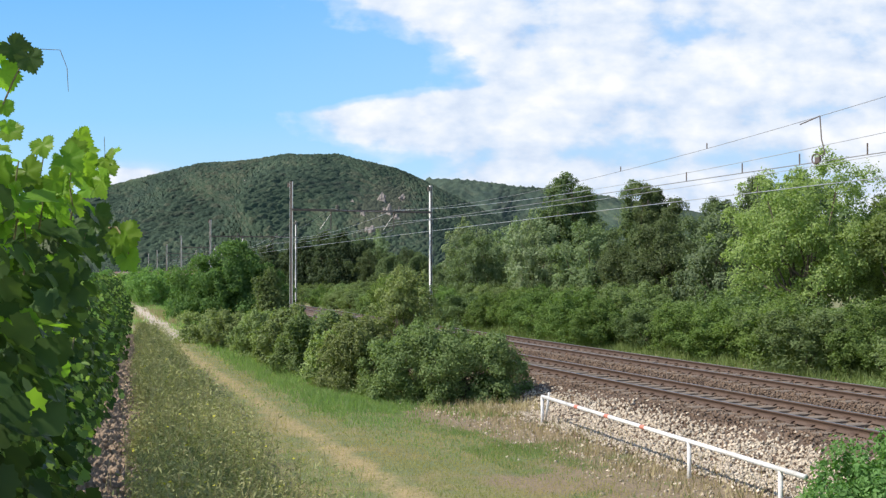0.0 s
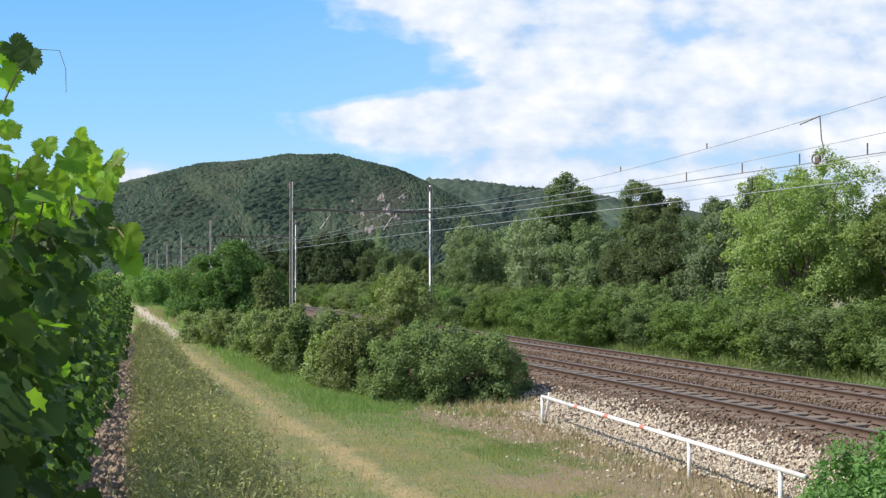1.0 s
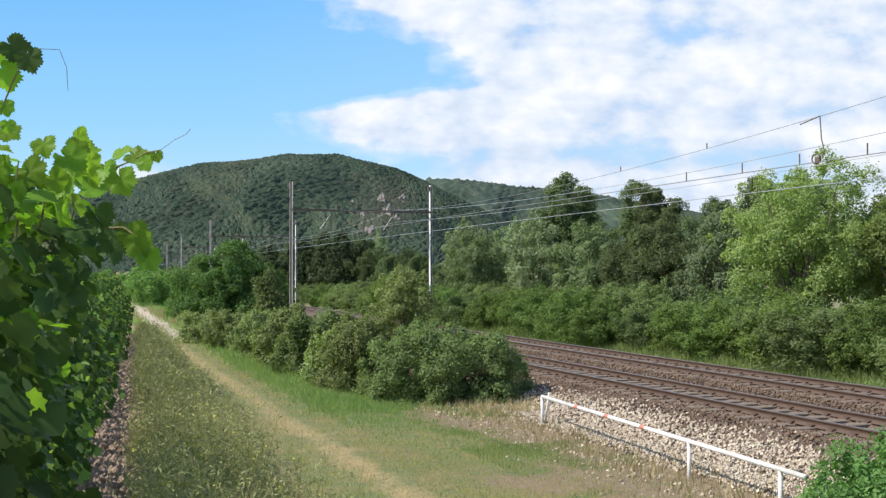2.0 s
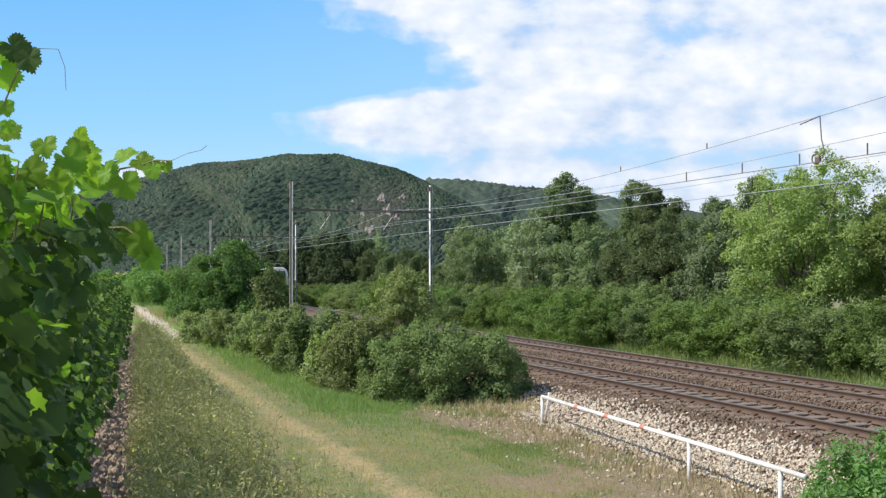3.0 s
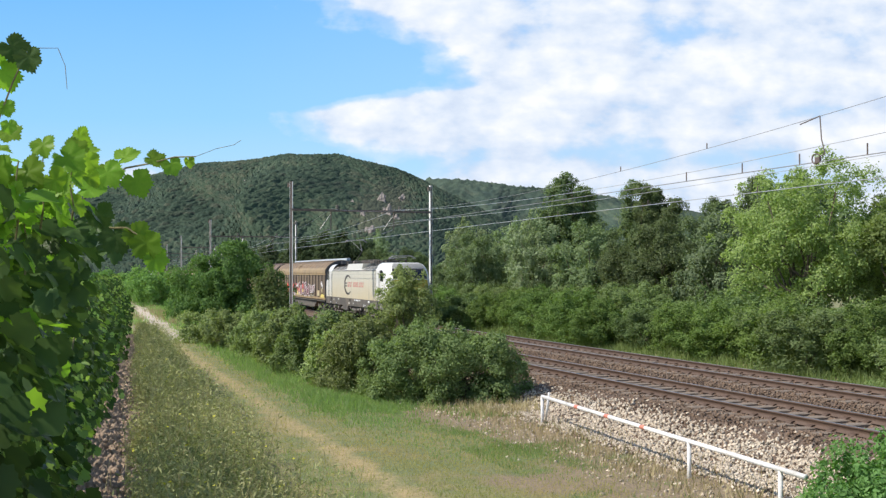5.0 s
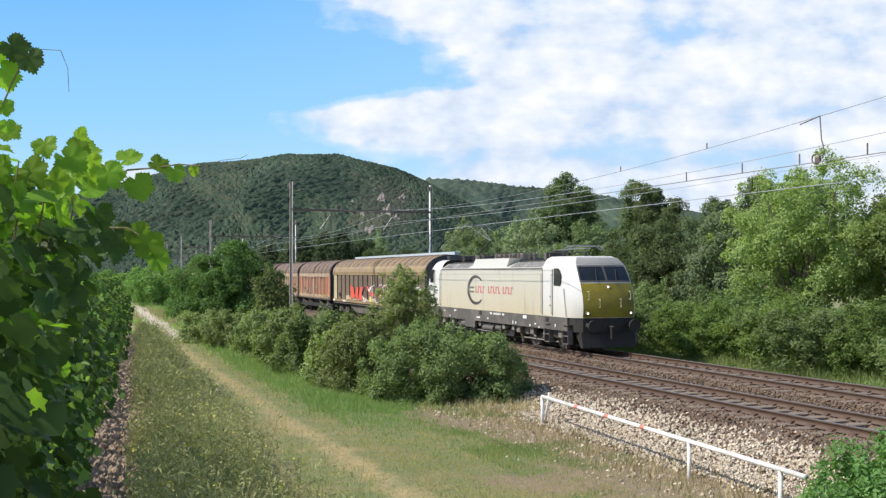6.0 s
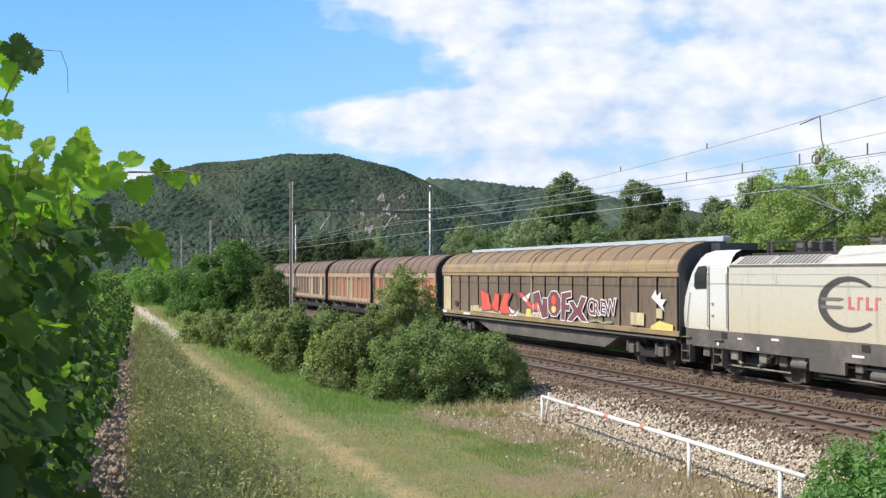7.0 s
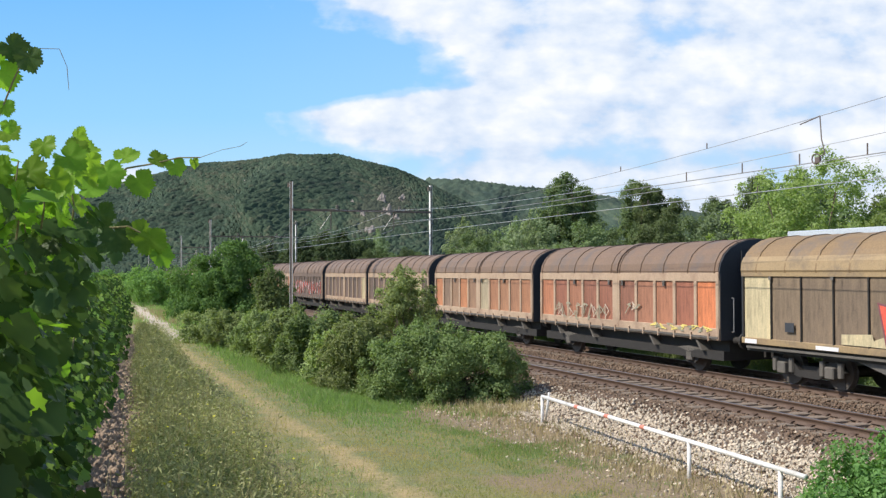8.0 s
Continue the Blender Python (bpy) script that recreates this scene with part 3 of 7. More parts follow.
def shell(zs, lo, hi, push, sx, close_top=False, name="", mat=None, parent=None, label=""):
    """Part of the cab's skin between two outline points; sx turns it to the other end."""
    bm = bmesh.new()
    rows = []
    for z in zs:
        rows.append([bm.verts.new((x * sx, y * sx, z)) for x, y in nose(z, push)[lo:hi + 1]])
    for a, b in zip(rows, rows[1:]):
        for i in range(len(a) - 1):
            bm.faces.new((a[i], a[i + 1], b[i + 1], b[i]))
    if close_top:
        bm.faces.new(rows[-1])
    ob = part(name, bm, mat, parent, label, True)
    ob.data.set_sharp_from_angle(angle=math.radians(34))
    return ob


def slab(name, pts, y, mat, parent, thick=0.012, label=""):
    """A thin plate on the seen side, its outline in x, z, proud of y."""
    return part(name, prism(bmesh.new(), pts, y, y - thick), mat, parent, label)


def rect(x0, x1, z0, z1):
    return [(x0, z0), (x1, z0), (x1, z1), (x0, z1)]


def bogie(parent, x, base, r, keyed=False, frame_z=0.62):
    b = part("bogie", bmesh.new(), M_DARKSTEEL, parent)
    bm = bmesh.new()
    for y in (-1.02, 1.02):
        prism(bm, [(x - base / 2 - 0.45, frame_z - 0.05), (x - base / 2 - 0.25, frame_z + 0.18), (x - 0.55, frame_z + 0.12), (x - 0.3, frame_z - 0.12), (x + 0.3, frame_z - 0.12), (x + 0.55, frame_z + 0.12), (x + base / 2 + 0.25, frame_z + 0.18), (x + base / 2 + 0.45, frame_z - 0.05), (x + base / 2, frame_z - 0.12), (x + 0.4, frame_z - 0.3), (x - 0.4, frame_z - 0.3), (x - base / 2, frame_z - 0.12)], y - 0.07, y + 0.07)
    box(bm, x - 0.4, x + 0.4, -0.95, 0.95, frame_z - 0.3, frame_z)
    part("bogie_frame", bm, M_DARKSTEEL, b)
    for sgn in (-1, 1):
        for y in (-1.12, 1.12):
            bx = bmesh.new()
            box(bx, x + sgn * base / 2 - 0.16, x + sgn * base / 2 + 0.16, y - 0.1, y + 0.1, r - 0.16, r + 0.16, 0.03)
            part("axle_box", bx, M_BOXES, b)
        for y in (-1.1, 1.1):
            for o in (-0.32, 0.32):
                sp = bmesh.new()
                cyl(sp, (x + sgn * base / 2 + o, y, r - 0.1), (x + sgn * base / 2 + o, y, r + 0.28), 0.085, None, 8)
                part("spring", sp, M_BOXES, b)
    for sgn in (-1, 1):
        wheelset(parent, x + sgn * base / 2, r, keyed)
    return b


def wheelset(parent, x, r, keyed):
    bm = bmesh.new()
    for y in (-0.755, 0.755):
        cyl(bm, (0, y - 0.065, 0), (0, y + 0.065, 0), r, None, 28)
        inner = -0.07 if y > 0 else 0.07
        cyl(bm, (0, y + inner - 0.015, 0), (0, y + inner + 0.015, 0), r + 0.028, None, 28)
        for k in range(6):
            a = k * math.pi / 3
            cyl(bm, (r * 0.55 * math.cos(a), y + 0.075 * (1 if y > 0 else -1), r * 0.55 * math.sin(a)), (r * 0.55 * math.cos(a), y + 0.055 * (1 if y > 0 else -1), r * 0.55 * math.sin(a)), r * 0.13, None, 8)
    cyl(bm, (0, -0.95, 0), (0, 0.95, 0), 0.085, None, 10)
    w = part("wheelset", bm, M_WHEEL, parent)
    w.matrix_basis = pose(x, 0, r)
    if keyed:
        WHEELS.append((w, x, r))
    return w


M_BOXES = surface("greasy_grey_castings", (0.085, 0.077, 0.068), (0.17, 0.152, 0.13), 5, 50, 0.7, 0.1, 0.3)
M_WHEEL = surface("oily_wheel_steel", (0.07, 0.06, 0.052), (0.13, 0.112, 0.095), 5, 50, 0.6, 0.3, 0.2)


def buffers(parent, x, sx):
    for y in (-0.875, 0.875):
        bm = bmesh.new()
        cyl(bm, (x, y, 1.05), (x + sx * 0.42, y, 1.05), 0.11, 0.10, 12)
        cyl(bm, (x + sx * 0.42, y, 1.05), (x + sx * 0.5, y, 1.05), 0.24, 0.24, 16)
        part("buffer", bm, M_DARKSTEEL, parent)
    bm = cyl(bmesh.new(), (x - sx * 0.1, 0, 1.0), (x + sx * 0.45, 0, 1.0), 0.07, 0.05, 8)
    box(bm, x + sx * 0.3 - 0.05, x + sx * 0.3 + 0.05, -0.06, 0.06, 0.55, 1.0)
    part("coupling", bm, M_DARKSTEEL, parent)


def locomotive():
    o = empty("locomotive")
    # body between the cabs
    side = [(-1.47, 1.34), (-1.47, 3.2), (-1.44, 3.27), (-1.08, 3.5), (1.08, 3.5), (1.44, 3.27), (1.47, 3.2), (1.47, 1.34)]
    body = part("body", sweep(bmesh.new(), side, -5.85, 5.85), M_LOCO, o)
    part("gutter", sweep(bmesh.new(), [(-1.485, 3.20), (-1.485, 3.24), (-1.44, 3.265), (-1.40, 3.20)], -5.83, 5.83), M_SKIRT, body)
    part("side_seam", sweep(bmesh.new(), [(-1.474, 2.985), (-1.474, 3.0), (-1.46, 3.0), (-1.46, 2.985)], -5.83, 5.83), M_ROOFGREY, body)
    # roof hatches: grilles on the slopes and the raised white hood
    for x0, x1 in ((-5.6, -4.2), (-4.1, -2.2), (2.6, 3.9), (4.0, 5.7)):
        bm = sweep(bmesh.new(), [(-1.42, 3.295), (-1.06, 3.525), (-1.04, 3.50), (-1.40, 3.27)], x0, x1)
        g = part("roof_grille", bm, M_ROOFGREY, body)
        bm = bmesh.new()
        for x in np.arange(x0 + 0.1, x1 - 0.05, 0.16):
            sweep(bm, [(-1.43, 3.30), (-1.07, 3.53), (-1.06, 3.515), (-1.42, 3.285)], x, x + 0.04)
        part("grille_bar", bm, M_SKIRT, g)
    bm = bmesh.new()
    prism(bm, [(-1.85, 3.3), (-1.42, 3.70), (2.5, 3.70), (2.15, 3.3)], -1.39, 1.39)
    part("roof_hood", bm, M_CAB, body)
    part("roof_deck", box(bmesh.new(), -5.6, 5.6, -0.85, 0.85, 3.5, 3.6), M_DARKSTEEL, body)
    # cabs
    for sx in (1, -1):
        c = shell(CABZ, 0, 12, 0.0, sx, True, "cab", M_CAB, o, "clean white cab with a dirty yellow front")
        shell([1.36, 1.55, 1.9, 2.3, 2.66], 4, 8, 0.012, sx, False, "front_panel", M_YELLOW, c, "dirty yellow front panel")
        shell([2.70, 2.95, 3.18, 3.36], 4, 8, 0.010, sx, False, "windscreen_surround", M_SKIRT, c)
        shell([3.39, 3.48, 3.62, 3.66], 4, 8, 0.012, sx, False, "grey_brow", M_ROOFGREY, c)
        for lo, hi, a, b in ((4, 6, 0.0, 0.0), (6, 8, 0.0, 0.0)):
            bm = bmesh.new()
            rows = []
            for z in (2.78, 3.0, 3.3):
                pts = nose(z, 0.022)[lo:hi + 1]
                p0, p1, p2 = (Vector((*q, z)) for q in pts)
                seq = [p0.lerp(p1, 0.12), p0.lerp(p1, 0.6), p1, p1.lerp(p2, 0.92)] if lo == 4 else [p0.lerp(p1, 0.08), p1, p1.lerp(p2, 0.4), p1.lerp(p2, 0.88)]
                rows.append([bm.verts.new((q.x * sx, q.y * sx, q.z)) for q in seq])
            for r0, r1 in zip(rows, rows[1:]):
                for i in range(3):
                    bm.faces.new((r0[i], r0[i + 1], r1[i + 1], r1[i]))
            part("windscreen", bm, M_GLASS, c)
        for y in (-0.45, 0.4):
            wp = bmesh.new()
            xa, xb = float(np.interp(2.74, CABZ, CABN)) + 0.06, float(np.interp(3.2, CABZ, CABN)) + 0.05
            cyl(wp, (xa * sx, y, 2.74), (xb * sx, y + 0.12, 3.2), 0.014, None, 6)
            part("wiper", wp, M_DARKSTEEL, c)
        for y, z in ((-0.93, 1.52), (0.93, 1.52), (0.0, 2.52)):
            xx = float(np.interp(z, CABZ, CABN)) - (0.06 if y else 0.0)
            lamp = part("headlight_housing", cyl(bmesh.new(), ((xx - 0.05) * sx, y, z), ((xx + 0.045) * sx, y, z), 0.085, 0.075, 14), M_SKIRT, c)
            part("headlight", cyl(bmesh.new(), ((xx + 0.045) * sx, y, z), ((xx + 0.06) * sx, y, z), 0.042, 0.038, 14), M_LAMP if sx > 0 else M_GLASS, lamp)
        for y in (-0.9, -0.45, 0.45, 0.9):
            xx = float(np.interp(1.95, CABZ, CABN)) - (0.05 if abs(y) > 0.6 else 0)
            z0 = 2.05 if abs(y) > 0.6 else 1.75
            bm = cyl(bmesh.new(), ((xx + 0.08) * sx, y, z0), ((xx + 0.06) * sx, y, z0 + 0.3), 0.009, None, 6)
            for z in (z0, z0 + 0.3):
                cyl(bm, ((xx - 0.05) * sx, y, z), ((xx + 0.08) * sx, y, z), 0.012, None, 6)
            part("grab_rail", bm, M_POSTYEL, c)
        # side windows, doors, handrails on both sides
        for sy in (-1, 1):
            y0 = sy * 1.47
            win = [(6.94 * sx, 2.6), (7.42 * sx, 2.58), (7.50 * sx, 2.66), (7.48 * sx, 2.95), (7.28 * sx, 3.19), (6.96 * sx, 3.20)]
            f = part("side_window_frame", prism(bmesh.new(), [(x + (0.04 if x * sx > 7.2 else -0.04) * sx, z + (0.04 if z > 2.8 else -0.04)) for x, z in win], y0, y0 + sy * 0.012), M_DARKSTEEL, c)
            part("side_window", prism(bmesh.new(), win, y0 + sy * 0.012, y0 + sy * 0.018), M_GLASS, f)
            d = part("door", prism(bmesh.new(), [(5.94 * sx, 1.38), (6.76 * sx, 1.38), (6.76 * sx, 3.2), (5.94 * sx, 3.2)], y0, y0 + sy * 0.008), M_CAB, c)
            for x in (5.9, 6.8):
                bm = box(bmesh.new(), min(x * sx - 0.022, x * sx + 0.022), x * sx + 0.022, min(y0, y0 + sy * 0.011), max(y0, y0 + sy * 0.011), 1.36, 3.22)
                part("door_seal", bm, M_SKIRT, d)
                bm = cyl(bmesh.new(), (x * sx, y0 + sy * 0.07, 1.45), (x * sx, y0 + sy * 0.07, 3.0), 0.016, None, 6)
                for z in (1.45, 3.0):
                    cyl(bm, (x * sx, y0, z), (x * sx, y0 + sy * 0.07, z), 0.014, None, 6)
                part("handrail", bm, M_ROOFGREY, c)
            for z in (1.75, 2.1):
                part("door_handle", box(bmesh.new(), 6.62 * sx - 0.05, 6.62 * sx + 0.05, min(y0, y0 + sy * 0.05), max(y0, y0 + sy * 0.05), z, z + 0.05), M_ROOFGREY, d)
            bm = cyl(bmesh.new(), (7.75 * sx, y0 + sy * 0.012, 2.45), (7.95 * sx, y0 + sy * 0.012, 1.36), 0.014, None, 6)
            part("cab_seam", bm, M_ROOFGREY, c)
    # skirt band, headstocks, steps
    k = part("skirt", sweep(bmesh.new(), [(-1.45, 0.82), (-1.465, 1.335), (1.465, 1.335), (1.45, 0.82), (1.3, 0.8), (-1.3, 0.8)], -8.0, 8.0), M_SKIRT, o)
    for sx in (1, -1):
        bm = bmesh.new()
        ring = nose(1.33, -0.03)
        top = [bm.verts.new((x * sx, y * sx, 1.335)) for x, y in ring[1:-1]]
        low = [bm.verts.new((x * sx, y * sx, 0.80)) for x, y in ring[1:-1]]
        for i in range(len(top) - 1):
            bm.faces.new((top[i], top[i + 1], low[i + 1], low[i]))
        bm.faces.new(top), bm.faces.new(low[::-1]), bm.faces.new((top[0], low[0], low[-1], top[-1]))
        hs = part("headstock", bm, M_DARKSTEEL, o)
        buffers(o, 8.58 * sx, sx)
        bm = prism(bmesh.new(), [(8.05 * sx, 0.8), (8.55 * sx, 0.8), (8.68 * sx, 0.22), (8.5 * sx, 0.2)], -1.15, 1.15)
        part("rail_guard", bm, M_DARKSTEEL, hs)
        for x in (6.35, 7.95):
            for sy in (-1, 1):
                bm = bmesh.new()
                for z in (0.32, 0.62, 1.05):
                    box(bm, x * sx - 0.22, x * sx + 0.22, sy * 1.42 - 0.1, sy * 1.42 + 0.1, z, z + 0.03)
                for e in (-0.22, 0.20):
                    box(bm, x * sx + e, x * sx + e + 0.025, sy * 1.42 - 0.1, sy * 1.42 + 0.1, 0.32, 0.85)
                part("step", bm, M_BOXES, k)
    for x, z, w, h in ((-5.4, 1.16, 0.18, 0.05), (-3.9, 1.22, 0.3, 0.06), (-0.9, 1.0, 0.4, 0.06), (0.25, 1.0, 0.1, 0.1), (3.3, 0.95, 0.1, 0.1), (3.0, 0.95, 0.08, 0.14), (4.2, 1.22, 0.35, 0.13), (4.7, 0.9, 0.1, 0.1), (5.2, 0.98, 0.12, 0.06), (-4.6, 0.93, 0.1, 0.1), (7.0, 1.0, 0.08, 0.12), (-6.4, 0.95, 0.1, 0.1), (5.55, 0.86, 0.1, 0.06)):
        slab("marking", rect(x - w / 2, x + w / 2, z - h / 2, z + h / 2), -1.462, M_WHITEMARK, k, 0.01)
    for i in range(12):
        if i in (2, 9):
            continue
        slab("number_bar", rect(0.5 + i * 0.135, 0.59 + i * 0.135, 1.19, 1.28), -1.464, M_WHITEMARK, k, 0.01)
    for x in (-0.65, 6.3, -6.1):
        slab("recess", rect(x - 0.14, x + 0.14, 1.12, 1.3), -1.463, M_DARKSTEEL, k, 0.008)
    # emblem and lettering, as plain shapes
    bm = bmesh.new()
    cx, cz, n = -1.2, 2.26, 40
    prev = None
    for i in range(n + 1):
        a = radians(42 + 276 * i / n)
        thick = 0.10 + 0.13 * math.sin(math.pi * i / n)
        ro, ri = 1.0, 1.0 - thick * 1.15
        cur = [bm.verts.new((cx + 1.04 * r * math.cos(a), -1.478, cz + 0.69 * r * math.sin(a))) for r in (ro, ri)]
        if prev:
            bm.faces.new((prev[0], cur[0], cur[1], prev[1]))
        prev = cur
    bmesh.ops.solidify(bm, geom=bm.faces[:], thickness=0.005)
    em = part("emblem", bm, M_LOGO, o, "open grey ring emblem")
    for z in (2.33, 2.13):
        slab("emblem_bar", [(-2.14, z), (-1.48, z), (-1.33, z + 0.05), (-1.43, z + 0.09), (-2.14, z + 0.09)], -1.474, M_LOGO, em, 0.006)
    for x0, count in ((-1.2, 4), (0.3, 5), (1.94, 4)):
        for i in range(count):
            x = x0 + i * 0.285
            slab("letter_bar", [(x, 2.13), (x + 0.075, 2.13), (x + 0.085, 2.38), (x + 0.2, 2.38), (x + 0.2, 2.45), (x + 0.02, 2.45)] if i % 2 else [(x, 2.13), (x + 0.21, 2.13), (x + 0.21, 2.2), (x + 0.09, 2.2), (x + 0.09, 2.45), (x, 2.45)], -1.474, M_RED, o, 0.006)
    # underframe
    u = part("transformer_case", prism(bmesh.new(), [(-2.6, 0.8), (2.6, 0.8), (2.4, 0.3), (-2.4, 0.3)], -1.15, 1.15), M_DARKSTEEL, o)
    slab("tool_box", rect(-2.6, -1.35, 0.5, 0.82), -1.36, M_SKIRT, o, 0.1)
    for x0, x1, z in ((-0.6, 0.6, 0.55), (0.9, 1.5, 0.6), (-3.4, -2.8, 0.6)):
        part("air_tank", cyl(bmesh.new(), (x0, -1.28, z), (x1, -1.28, z), 0.12, None, 12), M_BOXES, o)
    for x in (2.1, 3.0, -3.4, 1.1, 6.75, -6.75):
        part("sand_pipe", cyl(bmesh.new(), (x, -1.2, 0.8), (x + 0.1, -1.0, 0.12), 0.035, 0.03, 6), M_BOXES, o)
    for x in (5.2, -5.2):
        bogie(o, x, 2.6, 0.625, True, 0.72)
        for dx in (-1.95, -0.62, 0.62, 1.95):
            part("sand_box", box(bmesh.new(), x + dx - 0.16, x + dx + 0.16, -1.34, -1.16, 0.52, 0.80, 0.02), M_GEAR, o)
        for dx in (-1.0, 1.0):
            part("damper", cyl(bmesh.new(), (x + dx * 0.35, -1.26, 0.42), (x + dx, -1.26, 0.78), 0.045, 0.035, 8), M_GEAR, o)
            part("brake_hanger", box(bmesh.new(), x + dx * 2.0 - 0.04, x + dx * 2.0 + 0.04, -1.10, -0.98, 0.12, 0.7), M_BOXES, o)
        part("bogie_link", cyl(bmesh.new(), (x - 1.6, -1.2, 0.34), (x + 1.6, -1.2, 0.34), 0.028, None, 6), M_GEAR, o)
    for x0, x1, z in ((-2.2, 2.3, 0.70), (-2.4, 0.4, 0.40)):
        part("brake_pipe", cyl(bmesh.new(), (x0, -1.30, z), (x1, -1.30, z), 0.022, None, 6), M_GEAR, o)
    for x in (-3.0, -1.0, 1.75, 2.75):
        part("junction_box", box(bmesh.new(), x - 0.13, x + 0.13, -1.36, -1.2, 0.58, 0.80, 0.02), M_GEAR, o)
    # roof gear
    for x in (-5.2, -3.2, -2.7, -1.1, -0.6, -0.1, 0.5, 1.4, 1.9, 2.6, 3.1):
        bm = cyl(bmesh.new(), (x, -0.45, 3.6), (x, -0.45, 3.95), 0.05, 0.045, 8)
        for z in (3.68, 3.76, 3.84):
            cyl(bm, (x, -0.45, z), (x, -0.45, z + 0.03), 0.085, None, 8)
        part("insulator", bm, M_INSUL, o)
    part("roof_busbar", cyl(bmesh.new(), (-3.2, -0.45, 3.96), (3.1, -0.45, 3.96), 0.016, None, 6), M_DARKSTEEL, o)
    for x in (-4.1, -1.4, 0.2, 1.2, 3.9):
        part("roof_box", box(bmesh.new(), x - 0.3, x + 0.3, -0.3, 0.5, 3.6, 3.92, 0.03), M_BOXES, o)
    for sx, up in ((-1, True), (1, False)):
        pb = part("pantograph", bmesh.new(), M_DARKSTEEL, o, "raised pantograph" if up else "folded pantograph")
        bm = bmesh.new()
        x0 = -4.6 if up else 5.1
        for y in (-0.5, 0.5):
            cyl(bm, (x0 - 0.8, y, 3.9), (x0 + 0.9, y, 3.9), 0.03, None, 6)
            for x in (x0 - 0.7, x0 + 0.8):
                cyl(bm, (x, y, 3.55), (x, y, 3.9), 0.06, None, 8)
        part("pantograph_base", bm, M_DARKSTEEL, pb)
        knee = (x0 + 1.75, 0, 4.62) if up else (x0 - 1.3, 0, 4.0)
        part("lower_arm", cyl(bmesh.new(), (x0 + 0.1, 0, 3.95), knee, 0.035, 0.03, 8), M_DARKSTEEL, pb)
        head = (x0 - 0.15, 0, 5.38) if up else (x0 + 1.6, 0, 4.05)
        bm = bmesh.new()
        for y in (-0.3, 0.3):
            cyl(bm, knee, (head[0], y, head[2]), 0.014, 0.012, 6)
        part("upper_arm", bm, M_WIRE, pb)
        bm = bmesh.new()
        for dx in (-0.15, 0.15):
            cyl(bm, (head[0] + dx, -0.6, head[2] + 0.08), (head[0] + dx, 0.6, head[2] + 0.08), 0.025, None, 6)
            for s in (-1, 1):
                cyl(bm, (head[0] + dx, s * 0.6, head[2] + 0.08), (head[0] + dx, s * 0.85, head[2] - 0.08), 0.02, None, 6)
        part("collector_head", bm, M_WIRE, pb)
    tagged(o, "dusty white electric locomotive with dirty yellow front, on the far track", "locomotive")
    VEHICLES.append((o, LOCO_AT, 5.2))
    return o


locomotive()

# ---- covered freight wagons ----
M_BROWNROOF = surface("faded_brown_roof", (0.215, 0.14, 0.075), (0.285, 0.19, 0.095), 0.8, 20, 0.6, 0.1, 0.15, dirt=(0.17, 0.13, 0.10))
M_TWINROOF = surface("weathered_brown_roof", (0.165, 0.108, 0.075), (0.225, 0.145, 0.096), 0.8, 20, 0.65, 0.1, 0.15, dirt=(0.14, 0.11, 0.095))
M_BROWNPANEL = panel_paint("brown_sliding_wall", ((0.145, 0.105, 0.075), (0.20, 0.145, 0.095), (0.165, 0.12, 0.085)))
M_CREAM = panel_paint("cream_painted_panel", ((0.52, 0.44, 0.27), (0.46, 0.38, 0.23)))
M_OCHRE = surface("ochre_brown_frame", (0.29, 0.205, 0.11), (0.38, 0.27, 0.145), 1.5, 25, 0.6, 0.1, 0.15, dirt=(0.2, 0.15, 0.1))
M_RUSTPANEL = panel_paint("rust_red_sliding_wall", ((0.34, 0.125, 0.075), (0.26, 0.115, 0.075), (0.45, 0.18, 0.095), (0.28, 0.14, 0.09)))
M_MIXPANEL = panel_paint("patched_sliding_wall", ((0.22, 0.16, 0.11), (0.48, 0.19, 0.085), (0.20, 0.14, 0.10), (0.50, 0.43, 0.28)))
M_DARKPANEL = panel_paint("dark_brown_sliding_wall", ((0.12, 0.085, 0.07), (0.17, 0.115, 0.09), (0.14, 0.1, 0.08)))
M_ORANGE = panel_paint("bright_orange_panel", ((0.60, 0.20, 0.085), (0.58, 0.19, 0.08)))
M_POST = surface("pale_brown_posts", (0.36, 0.25, 0.17), (0.48, 0.355, 0.25), 2, 25, 0.6, 0, 0.15, dirt=(0.3, 0.2, 0.14))
M_ENDWALL = surface("dark_end_wall", (0.03, 0.034, 0.042), (0.055, 0.058, 0.066), 2, 20, 0.6, 0.1, 0.2)
M_ROOFEDGE = surface("pale_grey_roof_edge", (0.40, 0.45, 0.50), (0.48, 0.53, 0.58), 2, 20, 0.5, 0.1, 0.05)
M_SPRAYRED = surface("red_spray_paint", (0.62, 0.07, 0.045), (0.72, 0.14, 0.09), 2, 15, 0.6)
M_SPRAYWHITE = surface("white_spray_paint", (0.68, 0.66, 0.66), (0.78, 0.75, 0.75), 2, 15, 0.6)
M_SPRAYMAROON = surface("maroon_spray_paint", (0.16, 0.05, 0.06), (0.22, 0.09, 0.10), 2, 15, 0.6)
M_SPRAYYELLOW = surface("yellow_spray_paint", (0.66, 0.52, 0.10), (0.72, 0.62, 0.25), 2, 15, 0.6)
M_SPRAYFADED = surface("faded_pale_spray_paint", (0.46, 0.36, 0.27), (0.56, 0.46, 0.36), 2, 15, 0.6)
